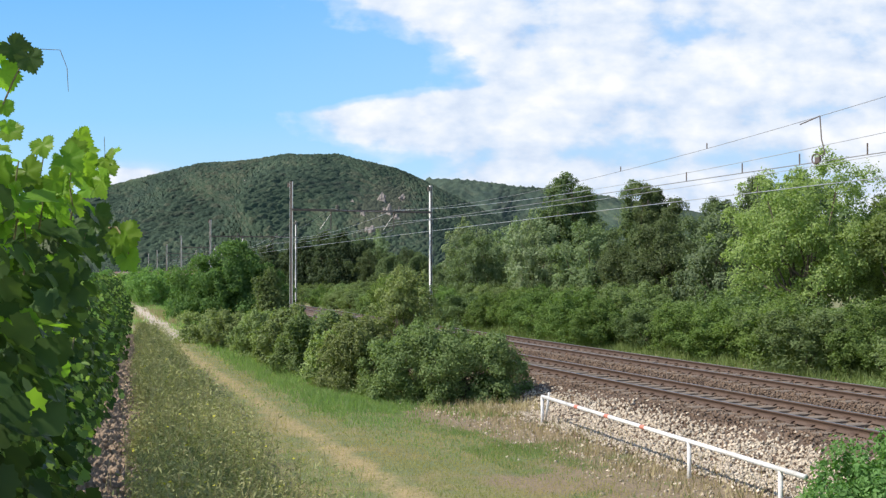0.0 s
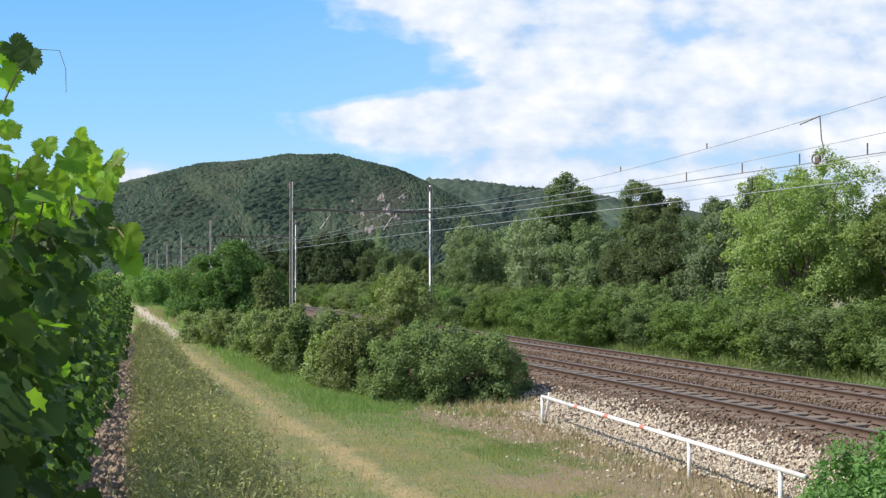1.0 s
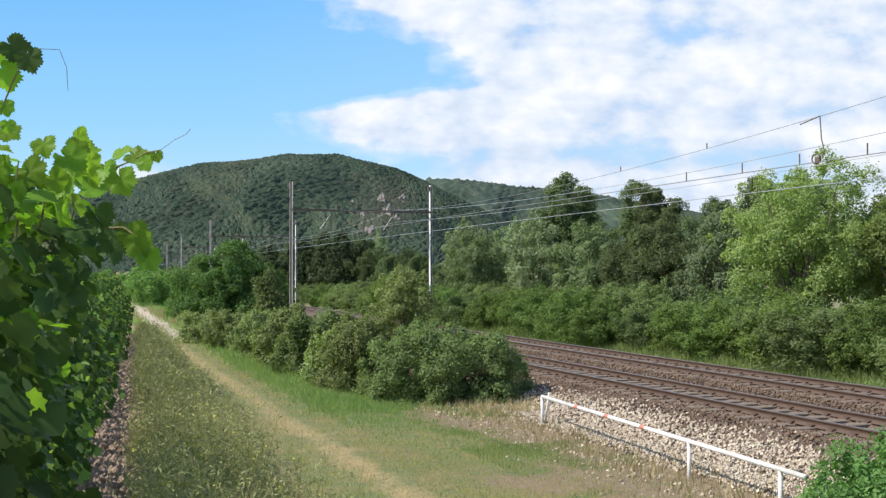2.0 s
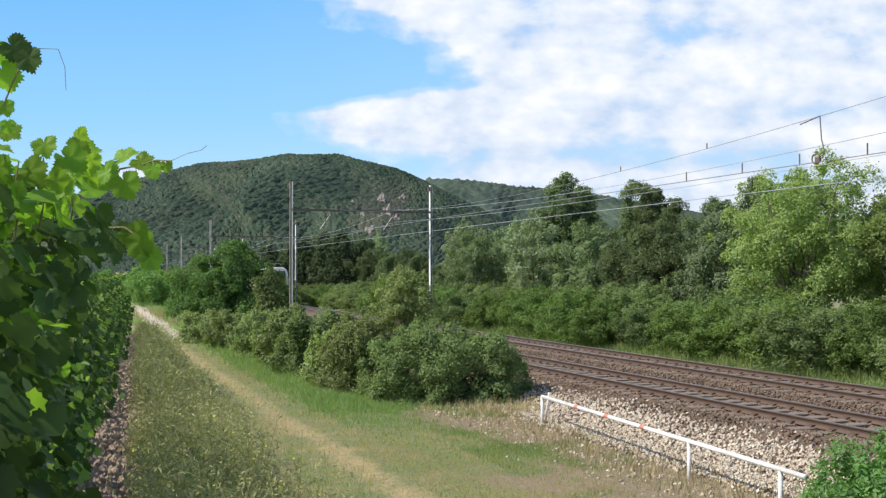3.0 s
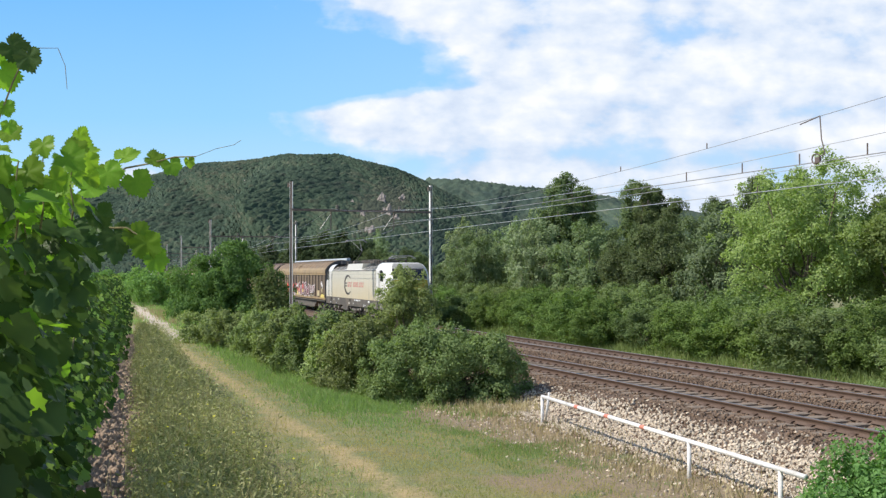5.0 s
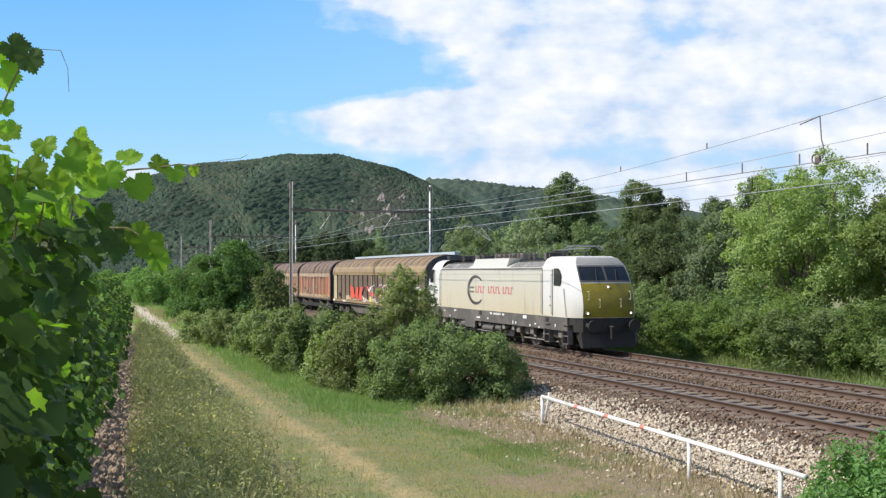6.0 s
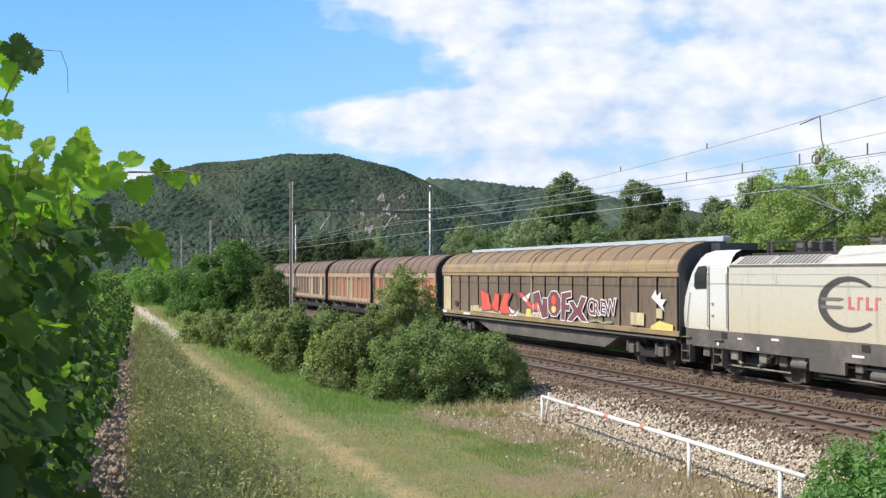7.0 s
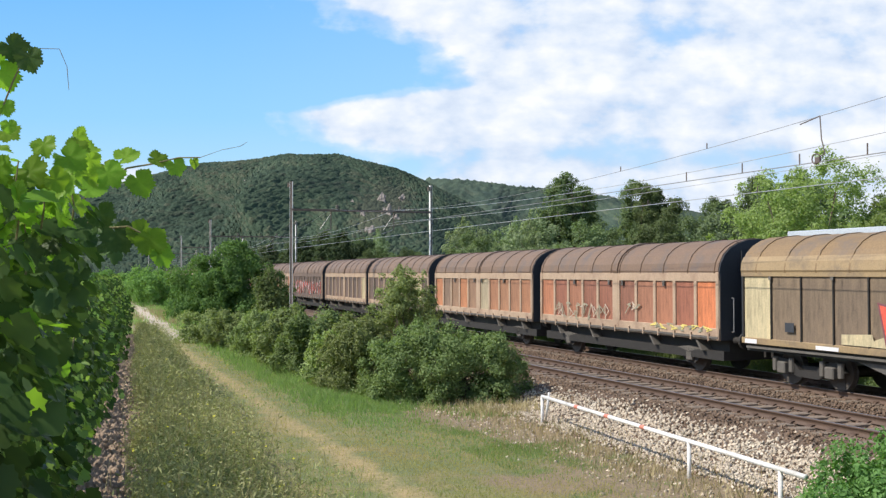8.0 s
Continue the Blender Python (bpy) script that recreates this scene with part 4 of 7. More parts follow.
M_SPRAYGREEN = surface("grey_green_spray_paint", (0.26, 0.25, 0.18), (0.36, 0.34, 0.24), 2, 15, 0.6)

ARCH = [(1.40, 3.02), (1.43, 3.10), (1.38, 3.34), (1.24, 3.60), (1.02, 3.80), (0.74, 3.95), (0.4, 4.04), (0.0, 4.07)]


def arch(push=0.0, low=3.02):
    half = [(-(y + push * (0.5 + 0.5 * y / 1.4)), z + push * (0.4 + 0.6 * (z - 3.0))) for y, z in ARCH]
    return [(-1.40 - push, low)] + half + [(-y, z) for y, z in half[-2::-1]] + [(1.40 + push, low)]


def stroke(name, pts, width, y, mat, parent):
    """A sprayed line along points in x, z."""
    bm = bmesh.new()
    for (x0, z0), (x1, z1) in zip(pts, pts[1:]):
        d = Vector((x1 - x0, z1 - z0))
        if d.length < 1e-4:
            continue
        nrm = Vector((-d.y, d.x)).normalized() * width / 2
        e = d.normalized() * width * 0.3
        q = [(x0 - e.x + nrm.x, z0 - e.y + nrm.y), (x1 + e.x + nrm.x, z1 + e.y + nrm.y), (x1 + e.x - nrm.x, z1 + e.y - nrm.y), (x0 - e.x - nrm.x, z0 - e.y - nrm.y)]
        prism(bm, q, y, y - 0.006)
    return part(name, bm, mat, parent)


def wagon_body(name, half, label, group, roofmat, endmat, framemat, low=1.22, high=2.92):
    o = empty(name)
    roof = part("roof", sweep(bmesh.new(), arch(), -half + 0.05, half - 0.05), roofmat, o)
    for sx in (-1, 1):
        e = part("end_wall", sweep(bmesh.new(), [(-1.37, 1.05)] + [(y * 0.985, z - 0.02) for y, z in arch()[1:-1]] + [(1.37, 1.05)], sx * (half - 0.05), sx * half), endmat, o)
        for y in (-1.0, 1.0):
            bm = cyl(bmesh.new(), (sx * (half + 0.12), y, 1.3), (sx * (half + 0.12), y, 2.3), 0.018, None, 6)
            for z in (1.3, 2.3):
                cyl(bm, (sx * half, y, z), (sx * (half + 0.12), y, z), 0.016, None, 6)
            part("handrail", bm, M_WIRE, e)
        for y in (-0.6, 0.0, 0.6):
            part("end_rib", box(bmesh.new(), min(sx * half, sx * (half + 0.05)), max(sx * half, sx * (half + 0.05)), y - 0.05, y + 0.05, 1.1, 3.7), endmat, e)
        buffers(o, sx * (half + 0.02), sx)
    core = part("core_wall", box(bmesh.new(), -half + 0.05, half - 0.05, -1.33, 1.33, 1.08, 3.02), framemat, o)
    for sy in (-1, 1):
        part("top_rail", box(bmesh.new(), -half + 0.02, half - 0.02, min(sy * 1.33, sy * 1.42), max(sy * 1.33, sy * 1.42), high, 3.06, 0.015), framemat, o)
        part("bottom_rail", box(bmesh.new(), -half + 0.02, half - 0.02, min(sy * 1.33, sy * 1.42), max(sy * 1.33, sy * 1.42), 1.04, low, 0.015), framemat, o)
    tagged(o, label, "freight wagon", group)
    return o, roof


def share(first, name, x):
    """Another object on the same mesh, moved along its parent."""
    c = new(name, first.data)
    c.parent = first.parent
    c.location = (x, 0, 0)
    return c


def wall(o, xs, panelmat, postmat, special=(), low=1.22, high=2.92, thick=0.045):
    """Panels between posts on the seen side and plain ones on the other."""
    w = xs[1] - xs[0]
    p = q = None
    for x0, x1 in zip(xs, xs[1:]):
        pick = [m for a, m in special if abs(a - x0) < 0.05]
        if pick or p is None:
            c = part("panel", box(bmesh.new(), thick + 0.005, w - thick - 0.005, -1.37, -1.33, low, high), pick[0] if pick else panelmat, o)
            c.location = (x0, 0, 0)
            if not pick:
                p = c
        else:
            share(p, "panel", x0)
    for x in xs:
        if q is None:
            q = part("post", box(bmesh.new(), -thick, thick, -1.425, -1.33, low - 0.02, high + 0.02, 0.012), postmat, o)
            q.location = (x, 0, 0)
        else:
            share(q, "post", x)
    part("far_panel", box(bmesh.new(), xs[0], xs[-1], 1.33, 1.38, low, high), panelmat, o)


def roof_ribs(roof, xs, mat, push=0.022):
    first = None
    for x in xs:
        if first is None:
            bm = bmesh.new()
            pts, inn = arch(push)[1:-1], arch(-0.01)[1:-1]
            sweep(bm, pts + inn[::-1], -0.025, 0.025)
            first = part("roof_rib", bm, mat, roof)
            first.location = (x, 0, 0)
        else:
            share(first, "roof_rib", x)


def lettering(parent, text, size, x, z, y, mat, lean=0.0, fat=0.012):
    """Sprayed capital letters in the built-in font."""
    cu = bpy.data.curves.new("lettering", "FONT")
    cu.body, cu.size, cu.extrude, cu.offset = text, size, 0.003, fat
    tmp = new("lettering_curve", cu)
    me = bpy.data.meshes.new_from_object(tmp.evaluated_get(bpy.context.evaluated_depsgraph_get()))
    bpy.data.objects.remove(tmp)
    me.materials.clear()
    me.materials.append(mat)
    ob = new("lettering", me)
    ob.parent = parent
    ob.matrix_basis = pose(x, y, z, 90, lean, 0)
    return ob


def bogie_wagon():
    half = 10.6
    o, roof = wagon_body("covered_wagon", half, "long brown sliding-wall wagon with sprayed graffiti behind the locomotive", "", M_BROWNROOF, M_ENDWALL, M_OCHRE)
    xs = np.linspace(-10.5, 10.5, 19)
    # dark posts stand in for recessed gaps, their shade put in as colour
    wall(o, list(xs), M_BROWNPANEL, M_DARKSTEEL, ((xs[0], M_CREAM), (xs[17], M_BROWNPANEL)), thick=0.024)
    part("middle_post", box(bmesh.new(), -0.14, 0.02, -1.428, -1.33, 1.2, 2.94, 0.01), M_OCHRE, o, "pale ochre post between the two sliding walls")
    for x in xs[1:-1:2]:
        part("door_catch", box(bmesh.new(), x - 0.05, x + 0.05, -1.45, -1.42, 2.84, 2.93), M_BOXES, o)
    roof_ribs(roof, np.arange(-9.9, 10.0, 1.1667), M_BROWNROOF)
    part("middle_seam", sweep(bmesh.new(), arch(0.035)[1:-1] + arch(-0.01)[1:-1][::-1], -0.13, -0.03), M_OCHRE, roof)
    for sy in (-1, 1):
        band = [(sy * (y + 0.012), z) for y, z in ((1.405, 3.04), (1.435, 3.10), (1.395, 3.34), (1.315, 3.48))]
        part("roof_eave", sweep(bmesh.new(), band + [(y - sy * 0.03, z) for y, z in band[::-1]], -10.56, 10.56), M_OCHRE, roof)
    part("roof_edge", box(bmesh.new(), -10.6, 10.6, 0.25, 0.55, 4.05, 4.23, 0.02), M_ROOFEDGE, roof, "pale grey raised roof edge")
    part("end_portal", box(bmesh.new(), 10.6, 11.05, -0.2, 1.25, 1.1, 4.0), M_ENDWALL, o)
    # sole bar and fish-belly girder
    part("sole_bar", box(bmesh.new(), -10.5, 10.5, -1.28, 1.28, 0.84, 1.04), M_DARKSTEEL, o)
    part("step_board", box(bmesh.new(), -10.4, 10.4, -1.4, -1.28, 0.92, 0.98), M_BOXES, o)
    part("girder", prism(bmesh.new(), [(-6.4, 0.84), (6.7, 0.84), (5.6, 0.38), (-4.7, 0.38)], -1.22, 1.22), M_SKIRT, o)
    for x in (-8.3, 8.3):
        bogie(o, x, 1.8, 0.46, False, 0.55)
    y = -1.432
    # red shapes, then the outlined ones
    for pts in ([(-5.5, 2.3), (-4.7, 2.1), (-4.6, 1.75), (-4.2, 1.4), (-5.3, 1.3)], [(-4.5, 1.4), (-4.1, 2.2), (-3.7, 2.1), (-3.8, 1.3)], [(-3.7, 1.45), (-3.3, 2.2), (-2.6, 2.15), (-3.0, 1.7), (-2.7, 1.3), (-3.5, 1.25)],
                [(-2.2, 2.25), (-1.7, 2.2), (-1.0, 1.75), (-0.5, 1.9), (-0.3, 1.5), (-1.2, 1.6)]):
        pts = [(-5.5 + (x + 5.5) * 1.22, z) for x, z in pts]
        slab("graffiti_patch", pts, y, M_SPRAYRED, o, 0.005)
        stroke("graffiti_line", pts + pts[:1], 0.05, y - 0.004, M_SPRAYMAROON, o)
    slab("graffiti_patch", [(-1.0, 1.95), (-0.1, 2.25), (-0.25, 2.0), (-0.5, 1.85)], y - 0.004, M_SPRAYWHITE, o, 0.004)
    slab("graffiti_patch", [(-6.7, 1.5), (-5.7, 1.55), (-5.6, 1.25), (-6.7, 1.25)], y, M_CREAM, o, 0.004)
    slab("graffiti_patch", [(-2.3, 1.6), (-1.6, 1.3), (-1.2, 1.55), (-1.5, 1.2), (-2.2, 1.2)], y - 0.004, M_SPRAYWHITE, o, 0.004)
    slab("graffiti_patch", [(-0.5, 1.55), (-0.1, 1.6), (-0.1, 1.22), (-0.6, 1.25)], y, M_SPRAYYELLOW, o, 0.004)
    def ring(cx, cz, rx, rz, k=14, w=0.0):
        return [(cx + rx * (1 + w * (i % 2)) * math.cos(i * 2 * math.pi / k), cz + rz * (1 + w * (i % 2)) * math.sin(i * 2 * math.pi / k)) for i in range(k)]
    shapes = ([(0.15, 1.40), (0.12, 2.22), (0.72, 2.32), (1.0, 1.78), (1.05, 2.06), (1.5, 2.04), (1.52, 1.28), (0.98, 1.2), (0.58, 1.8), (0.62, 1.42)],
              ring(2.05, 1.84, 0.58, 0.5, 16, 0.06),
              [(2.62, 1.22), (2.66, 2.28), (3.5, 2.36), (3.52, 2.12), (3.06, 2.06), (3.06, 1.86), (3.38, 1.86), (3.36, 1.6), (3.02, 1.6), (2.96, 1.22)],
              [(3.25, 1.95), (3.66, 2.0), (3.95, 1.76), (4.28, 2.2), (4.72, 2.14), (4.3, 1.62), (4.82, 1.22), (4.3, 1.24), (3.95, 1.44), (3.55, 1.2), (3.12, 1.22), (3.64, 1.62)])
    for pts in shapes:
        slab("graffiti_patch", pts, y, M_SPRAYMAROON, o, 0.004)
        stroke("graffiti_line", pts + pts[:1], 0.045, y - 0.006, M_SPRAYWHITE, o)
    slab("graffiti_patch", ring(2.0, 1.98, 0.2, 0.2, 10), y - 0.005, M_SPRAYRED, o, 0.004)
    slab("graffiti_patch", ring(2.0, 1.62, 0.2, 0.14, 10), y - 0.005, M_SPRAYYELLOW, o, 0.004)
    stroke("graffiti_line", ring(-1.9, 1.75, 0.45, 0.48) + [(-1.45, 1.75)], 0.05, y - 0.007, M_SPRAYMAROON, o)
    stroke("graffiti_line", [(4.9, 1.28), (5.4, 1.33), (5.9, 1.27), (6.5, 1.32)], 0.08, y - 0.004, M_SPRAYGREEN, o)
    slab("graffiti_patch", [(-6.1, 1.25), (-5.2, 1.55), (-3.8, 1.32), (-2.2, 1.5), (-0.6, 1.3), (0.8, 1.5), (0.9, 1.22)], y + 0.003, M_CREAM, o, 0.004)
    for ch, x, z, size, lean in (("C", 4.72, 1.58, 0.78, 6), ("R", 5.2, 1.52, 0.72, -5), ("E", 5.68, 1.60, 0.70, 5), ("W", 6.05, 1.55, 0.74, -6)):
        lettering(o, ch, size, x, z, y - 0.004, M_SPRAYWHITE, lean, 0.055)
        lettering(o, ch, size, x, z, y - 0.010, M_SPRAYMAROON, lean, 0.008)
    slab("graffiti_patch", [(9.05, 2.25), (9.3, 2.5), (9.4, 2.3), (9.6, 2.45), (9.6, 2.2), (9.9, 2.2), (9.7, 2.0), (9.85, 1.8), (9.5, 2.0)], y, M_SPRAYWHITE, o, 0.004)
    slab("graffiti_patch", [(9.0, 1.3), (9.5, 1.5), (10.3, 1.4), (10.3, 1.2), (9.0, 1.2)], y, M_SPRAYYELLOW, o, 0.004)
    slab("notice", rect(7.75, 8.6, 1.3, 1.72), y, M_CREAM, o, 0.006)
    slab("notice", rect(-8.75, -8.4, 1.45, 1.7), y, M_ENDWALL, o, 0.006)
    slab("notice", rect(9.35, 9.7, 1.58, 1.9), y, M_CREAM, o, 0.006)
    slab("marking", rect(-10.4, -9.9, 1.06, 1.18), y, M_SPRAYWHITE, o, 0.006)
    slab("marking", rect(-7.6, -6.8, 1.06, 1.16), y, M_SPRAYWHITE, o, 0.006)
    VEHICLES.append((o, 191.35, 8.3))


def twin_unit(label, panelmat, postmat, special=()):
    half = 5.9
    o, roof = wagon_body("covered_wagon", half, label, "two-part covered wagons of the train", M_TWINROOF, M_ENDWALL, postmat, 1.40, 2.78)
    for x0 in (-5.82, 0.16):
        wall(o, list(np.linspace(x0, x0 + 5.66, 6)), panelmat, postmat, special, 1.40, 2.78, 0.075)
        roof_ribs(roof, np.linspace(x0 + 0.1, x0 + 5.5, 5), M_TWINROOF)
    part("middle_seam", sweep(bmesh.new(), arch(0.045)[1:-1] + arch(-0.01)[1:-1][::-1], -0.16, 0.16), M_TWINROOF, roof)
    # door runners, latches and the pale rail along the foot of the walls
    part("runner", box(bmesh.new(), -5.86, 5.86, -1.47, -1.42, 1.10, 1.16), M_BOXES, o)
    for x in np.arange(-5.4, 5.5, 0.9):
        part("runner_clip", box(bmesh.new(), x - 0.03, x + 0.03, -1.475, -1.42, 1.02, 1.24), M_POST, o)
    for x in (-3.0, -0.45, 0.45, 3.0):
        part("latch", box(bmesh.new(), x - 0.06, x + 0.06, -1.46, -1.42, 2.62, 2.80, 0.01), M_BOXES, o)
    for sx in (-1, 1):
        part("corner_post", box(bmesh.new(), min(sx * 5.74, sx * 5.88), max(sx * 5.74, sx * 5.88), -1.45, -1.33, 1.05, 3.06, 0.015), M_POST, o)
    part("middle_post", box(bmesh.new(), -0.17, 0.17, -1.44, -1.33, 1.05, 3.05, 0.02), postmat, o)
    part("sole_bar", box(bmesh.new(), -5.8, 5.8, -1.2, 1.2, 0.44, 0.72), M_DARKSTEEL, o)
    part("floor_frame", box(bmesh.new(), -5.8, 5.8, -1.0, 1.0, 0.72, 1.06), M_DARKSTEEL, o)
    for x in (-4.6, -2.0, 2.0, 4.6):
        part("floor_bracket", prism(bmesh.new(), [(x - 0.05, 1.06), (x + 0.05, 1.06), (x + 0.35, 0.7), (x + 0.25, 0.7)], -1.36, -1.0), M_BOXES, o)
    for x in (-4.0, 4.0):
        g = part("axle_guard", prism(bmesh.new(), [(x - 0.5, 0.45), (x + 0.5, 0.45), (x + 0.2, 0.25), (x - 0.2, 0.25)], -1.1, -1.02), M_DARKSTEEL, o)
        part("axle_box", box(bmesh.new(), x - 0.16, x + 0.16, -1.2, -1.0, 0.32, 0.62, 0.03), M_BOXES, g)
        part("leaf_spring", prism(bmesh.new(), [(x - 0.6, 0.72), (x, 0.6), (x + 0.6, 0.72), (x, 0.78)], -1.2, -1.08), M_BOXES, g)
        wheelset(o, x, 0.46, False)
    return o


def graffiti_tags(o, colours, spans):
    """Unreadable sprayed tags: loose strokes over patches of colour."""
    r = random.Random(5)
    y = -1.432
    for x0, x1, z0, z1 in spans:
        n = max(int((x1 - x0) / 0.28), 2)
        for i in range(n):
            xa = x0 + (x1 - x0) * i / n
            w = (x1 - x0) / n * 1.6
            pts = [(xa + w * r.uniform(0, 0.95), z0 + (z1 - z0) * r.uniform(0, 1)) for _ in range(5)]
            stroke("graffiti_line", pts + [(pts[0][0], pts[0][1])], 0.032, y - 0.002 * (i % 3), colours[i % len(colours)], o)


def train_of_wagons():
    bogie_wagon()
    a = twin_unit("rust-red two-part covered wagon with faded panels and graffiti", M_RUSTPANEL, M_POST, ((0.16 + 4 * 5.66 / 5, M_ORANGE),))
    graffiti_tags(a, (M_SPRAYGREEN, M_SPRAYFADED, M_SPRAYGREEN), ((-4.6, -0.6, 1.3, 1.95), (0.6, 1.6, 1.5, 2.1)))
    graffiti_tags(a, (M_SPRAYYELLOW, M_SPRAYGREEN), ((2.2, 5.4, 1.24, 1.45),))
    VEHICLES.append((a, 208.85, 4.0))
    b = twin_unit("patched orange and brown two-part covered wagon with faded panels", M_MIXPANEL, M_POST)
    VEHICLES.append((b, 221.4, 4.0))
    xs = np.linspace(0.16, 5.82, 6)
    c = twin_unit("brown two-part covered wagon with cream panels and pale posts", M_DARKPANEL, M_POST, ((xs[3], M_CREAM), (xs[0], M_CREAM)))
    VEHICLES.append((c, 234.25, 4.0))
    d = twin_unit("dark brown two-part covered wagon with pale posts", M_DARKPANEL, M_POST, ((xs[4], M_CREAM),))
    VEHICLES.append((d, 246.7, 4.0))
    e = twin_unit("dark covered wagon with red and white graffiti along its side", M_DARKPANEL, M_DARKPANEL)
    graffiti_tags(e, (M_SPRAYRED, M_SPRAYWHITE, M_SPRAYRED), ((-5.0, 5.2, 1.3, 2.5),))
    VEHICLES.append((e, 259.5, 4.0))
    kinds = [b, d, e, a, c, d]
    for i in range(15):
        at0 = 271.9 + 25.2 * (i // 2) + (12.4 if i % 2 else 0)
        VEHICLES.append((copy_thing(kinds[i % 6], Matrix()), at0, 4.0))
    w = twin_unit("pale two-part covered wagon towards the end of the train", M_SPRAYWHITE, M_SPRAYWHITE)
    VEHICLES.append((w, 271.9 + 25.2 * 7 + 12.4, 4.0))
    for i in range(3):
        VEHICLES.append((copy_thing(w, Matrix()), 271.9 + 25.2 * (8 + i), 4.0))


train_of_wagons()
# ---- overhead line ----
def mast(tall):
    """Steel H-section mast on a concrete foot."""
    o = empty("catenary_mast")
    part("flange", box(bmesh.new(), -0.062, 0.062, -0.085, -0.07, -0.9, tall), M_MAST, o)
    part("flange", box(bmesh.new(), -0.062, 0.062, 0.07, 0.085, -0.9, tall), M_MAST, o)
    part("web", box(bmesh.new(), -0.03, 0.03, -0.07, 0.07, -0.9, tall), M_MASTDARK, o)
    part("foot", box(bmesh.new(), -0.35, 0.35, -0.35, 0.35, -1.2, -0.35, 0.04), M_PALE, o)
    part("cap_bracket", box(bmesh.new(), -0.04, 0.04, 0.085, 0.24, tall - 0.35, tall - 0.1), M_MASTDARK, o)
    return tagged(o, "tall pale steel mast of the overhead line", "mast", "masts of the overhead line")


def portal_beam(span):
    """Flat beam of two angles with cross stays, from mast to mast."""
    o = empty("portal_beam")
    for y in (-0.14, 0.14):
        part("chord", box(bmesh.new(), -span / 2, span / 2, y - 0.04, y + 0.04, -0.06, 0.06), M_MASTDARK, o)
    n = 9
    for i in range(n):
        x = -span / 2 + span * (i + 0.5) / n
        part("stay", box(bmesh.new(), x - 0.03, x + 0.03, -0.14, 0.14, -0.05, 0.05), M_MASTDARK, o)
    for x in (-SPACING / 2, SPACING / 2):
        h = part("hanger", cyl(bmesh.new(), (x, 0, 0.1), (x, 0, -1.2), 0.035, None, 8), M_MASTDARK, o)
        bm = bmesh.new()
        for z in (0.12, 0.2, 0.28):
            cyl(bm, (x + 0.4, 0, z), (x + 0.4, 0, z + 0.05), 0.1, None, 8)
        part("insulator", bm, M_INSUL, h)
        part("steady_arm", cyl(bmesh.new(), (x, 0, -1.15), (x - 0.8, 0, -1.45), 0.02, None, 6), M_WIRE, h)
        part("steady_arm", cyl(bmesh.new(), (x, 0, -0.2), (x - 0.7, 0, -1.2), 0.02, None, 6), M_WIRE, h)
    return tagged(o, "lattice beam across both tracks carrying the overhead wires", "beam", "portal beams of the overhead line")


PORTALS = (-3.5, 48.3, 94.5, 141.0, 187.5, 234.0, 280.0)


def overhead():
    m, b, side = mast(8.75), portal_beam(9.1), SPACING / 2 + 2.5
    one = True
    for s in PORTALS:
        x, y, th = along(s, 0)
        g = GRADE * s
        turn = math.degrees(th) - 90
        for d in (-side, side):
            px, py, _ = along(s, d)
            mm = pose(float(px), float(py), g, 0, 0, 135 if d > 0 else 80)
            if one:
                m.matrix_basis = mm
                one = False
            else:
                copy_thing(m, mm)
        bb = pose(float(x), float(y), 7.0 + g, 0, 0, turn)
        if s == PORTALS[0]:
            b.matrix_basis = bb
        else:
            copy_thing(b, bb)


overhead()


def wire(name, d, zfun, s0, s1, r, mat, label, step=1.2):
    cu = bpy.data.curves.new(name, "CURVE")
    cu.dimensions, cu.bevel_depth, cu.bevel_resolution = "3D", r, 1
    ss = np.arange(s0, s1 + 0.01, step)
    sp = cu.splines.new("POLY")
    sp.points.add(len(ss) - 1)
    for p, s in zip(sp.points, ss):
        x, y, _ = along(s, d)
        p.co = (float(x), float(y), zfun(s) + GRADE * s, 1)
    ob = new(name, cu)
    ob.data.materials.append(mat)
    return tagged(ob, label, "wire", "overhead wires")


def sagging(low, high):
    def f(s):
        for a, b in zip(PORTALS, PORTALS[1:]):
            if a <= s <= b:
                t = (s - a) / (b - a) * 2 - 1
                return low + (high - low) * t * t
        return high
    return f


near_sag, far_sag = sagging(5.88, 7.11), sagging(6.33, 7.1)
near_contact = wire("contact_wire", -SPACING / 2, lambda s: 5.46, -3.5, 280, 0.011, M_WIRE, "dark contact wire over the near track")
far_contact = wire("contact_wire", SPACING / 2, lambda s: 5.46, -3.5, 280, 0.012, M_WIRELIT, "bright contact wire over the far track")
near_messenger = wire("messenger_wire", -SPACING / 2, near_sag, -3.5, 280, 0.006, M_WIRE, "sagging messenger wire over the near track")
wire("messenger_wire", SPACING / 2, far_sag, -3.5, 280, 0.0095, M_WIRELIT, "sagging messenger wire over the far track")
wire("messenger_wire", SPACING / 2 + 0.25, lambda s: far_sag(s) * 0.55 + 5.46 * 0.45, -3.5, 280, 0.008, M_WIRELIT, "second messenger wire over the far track")


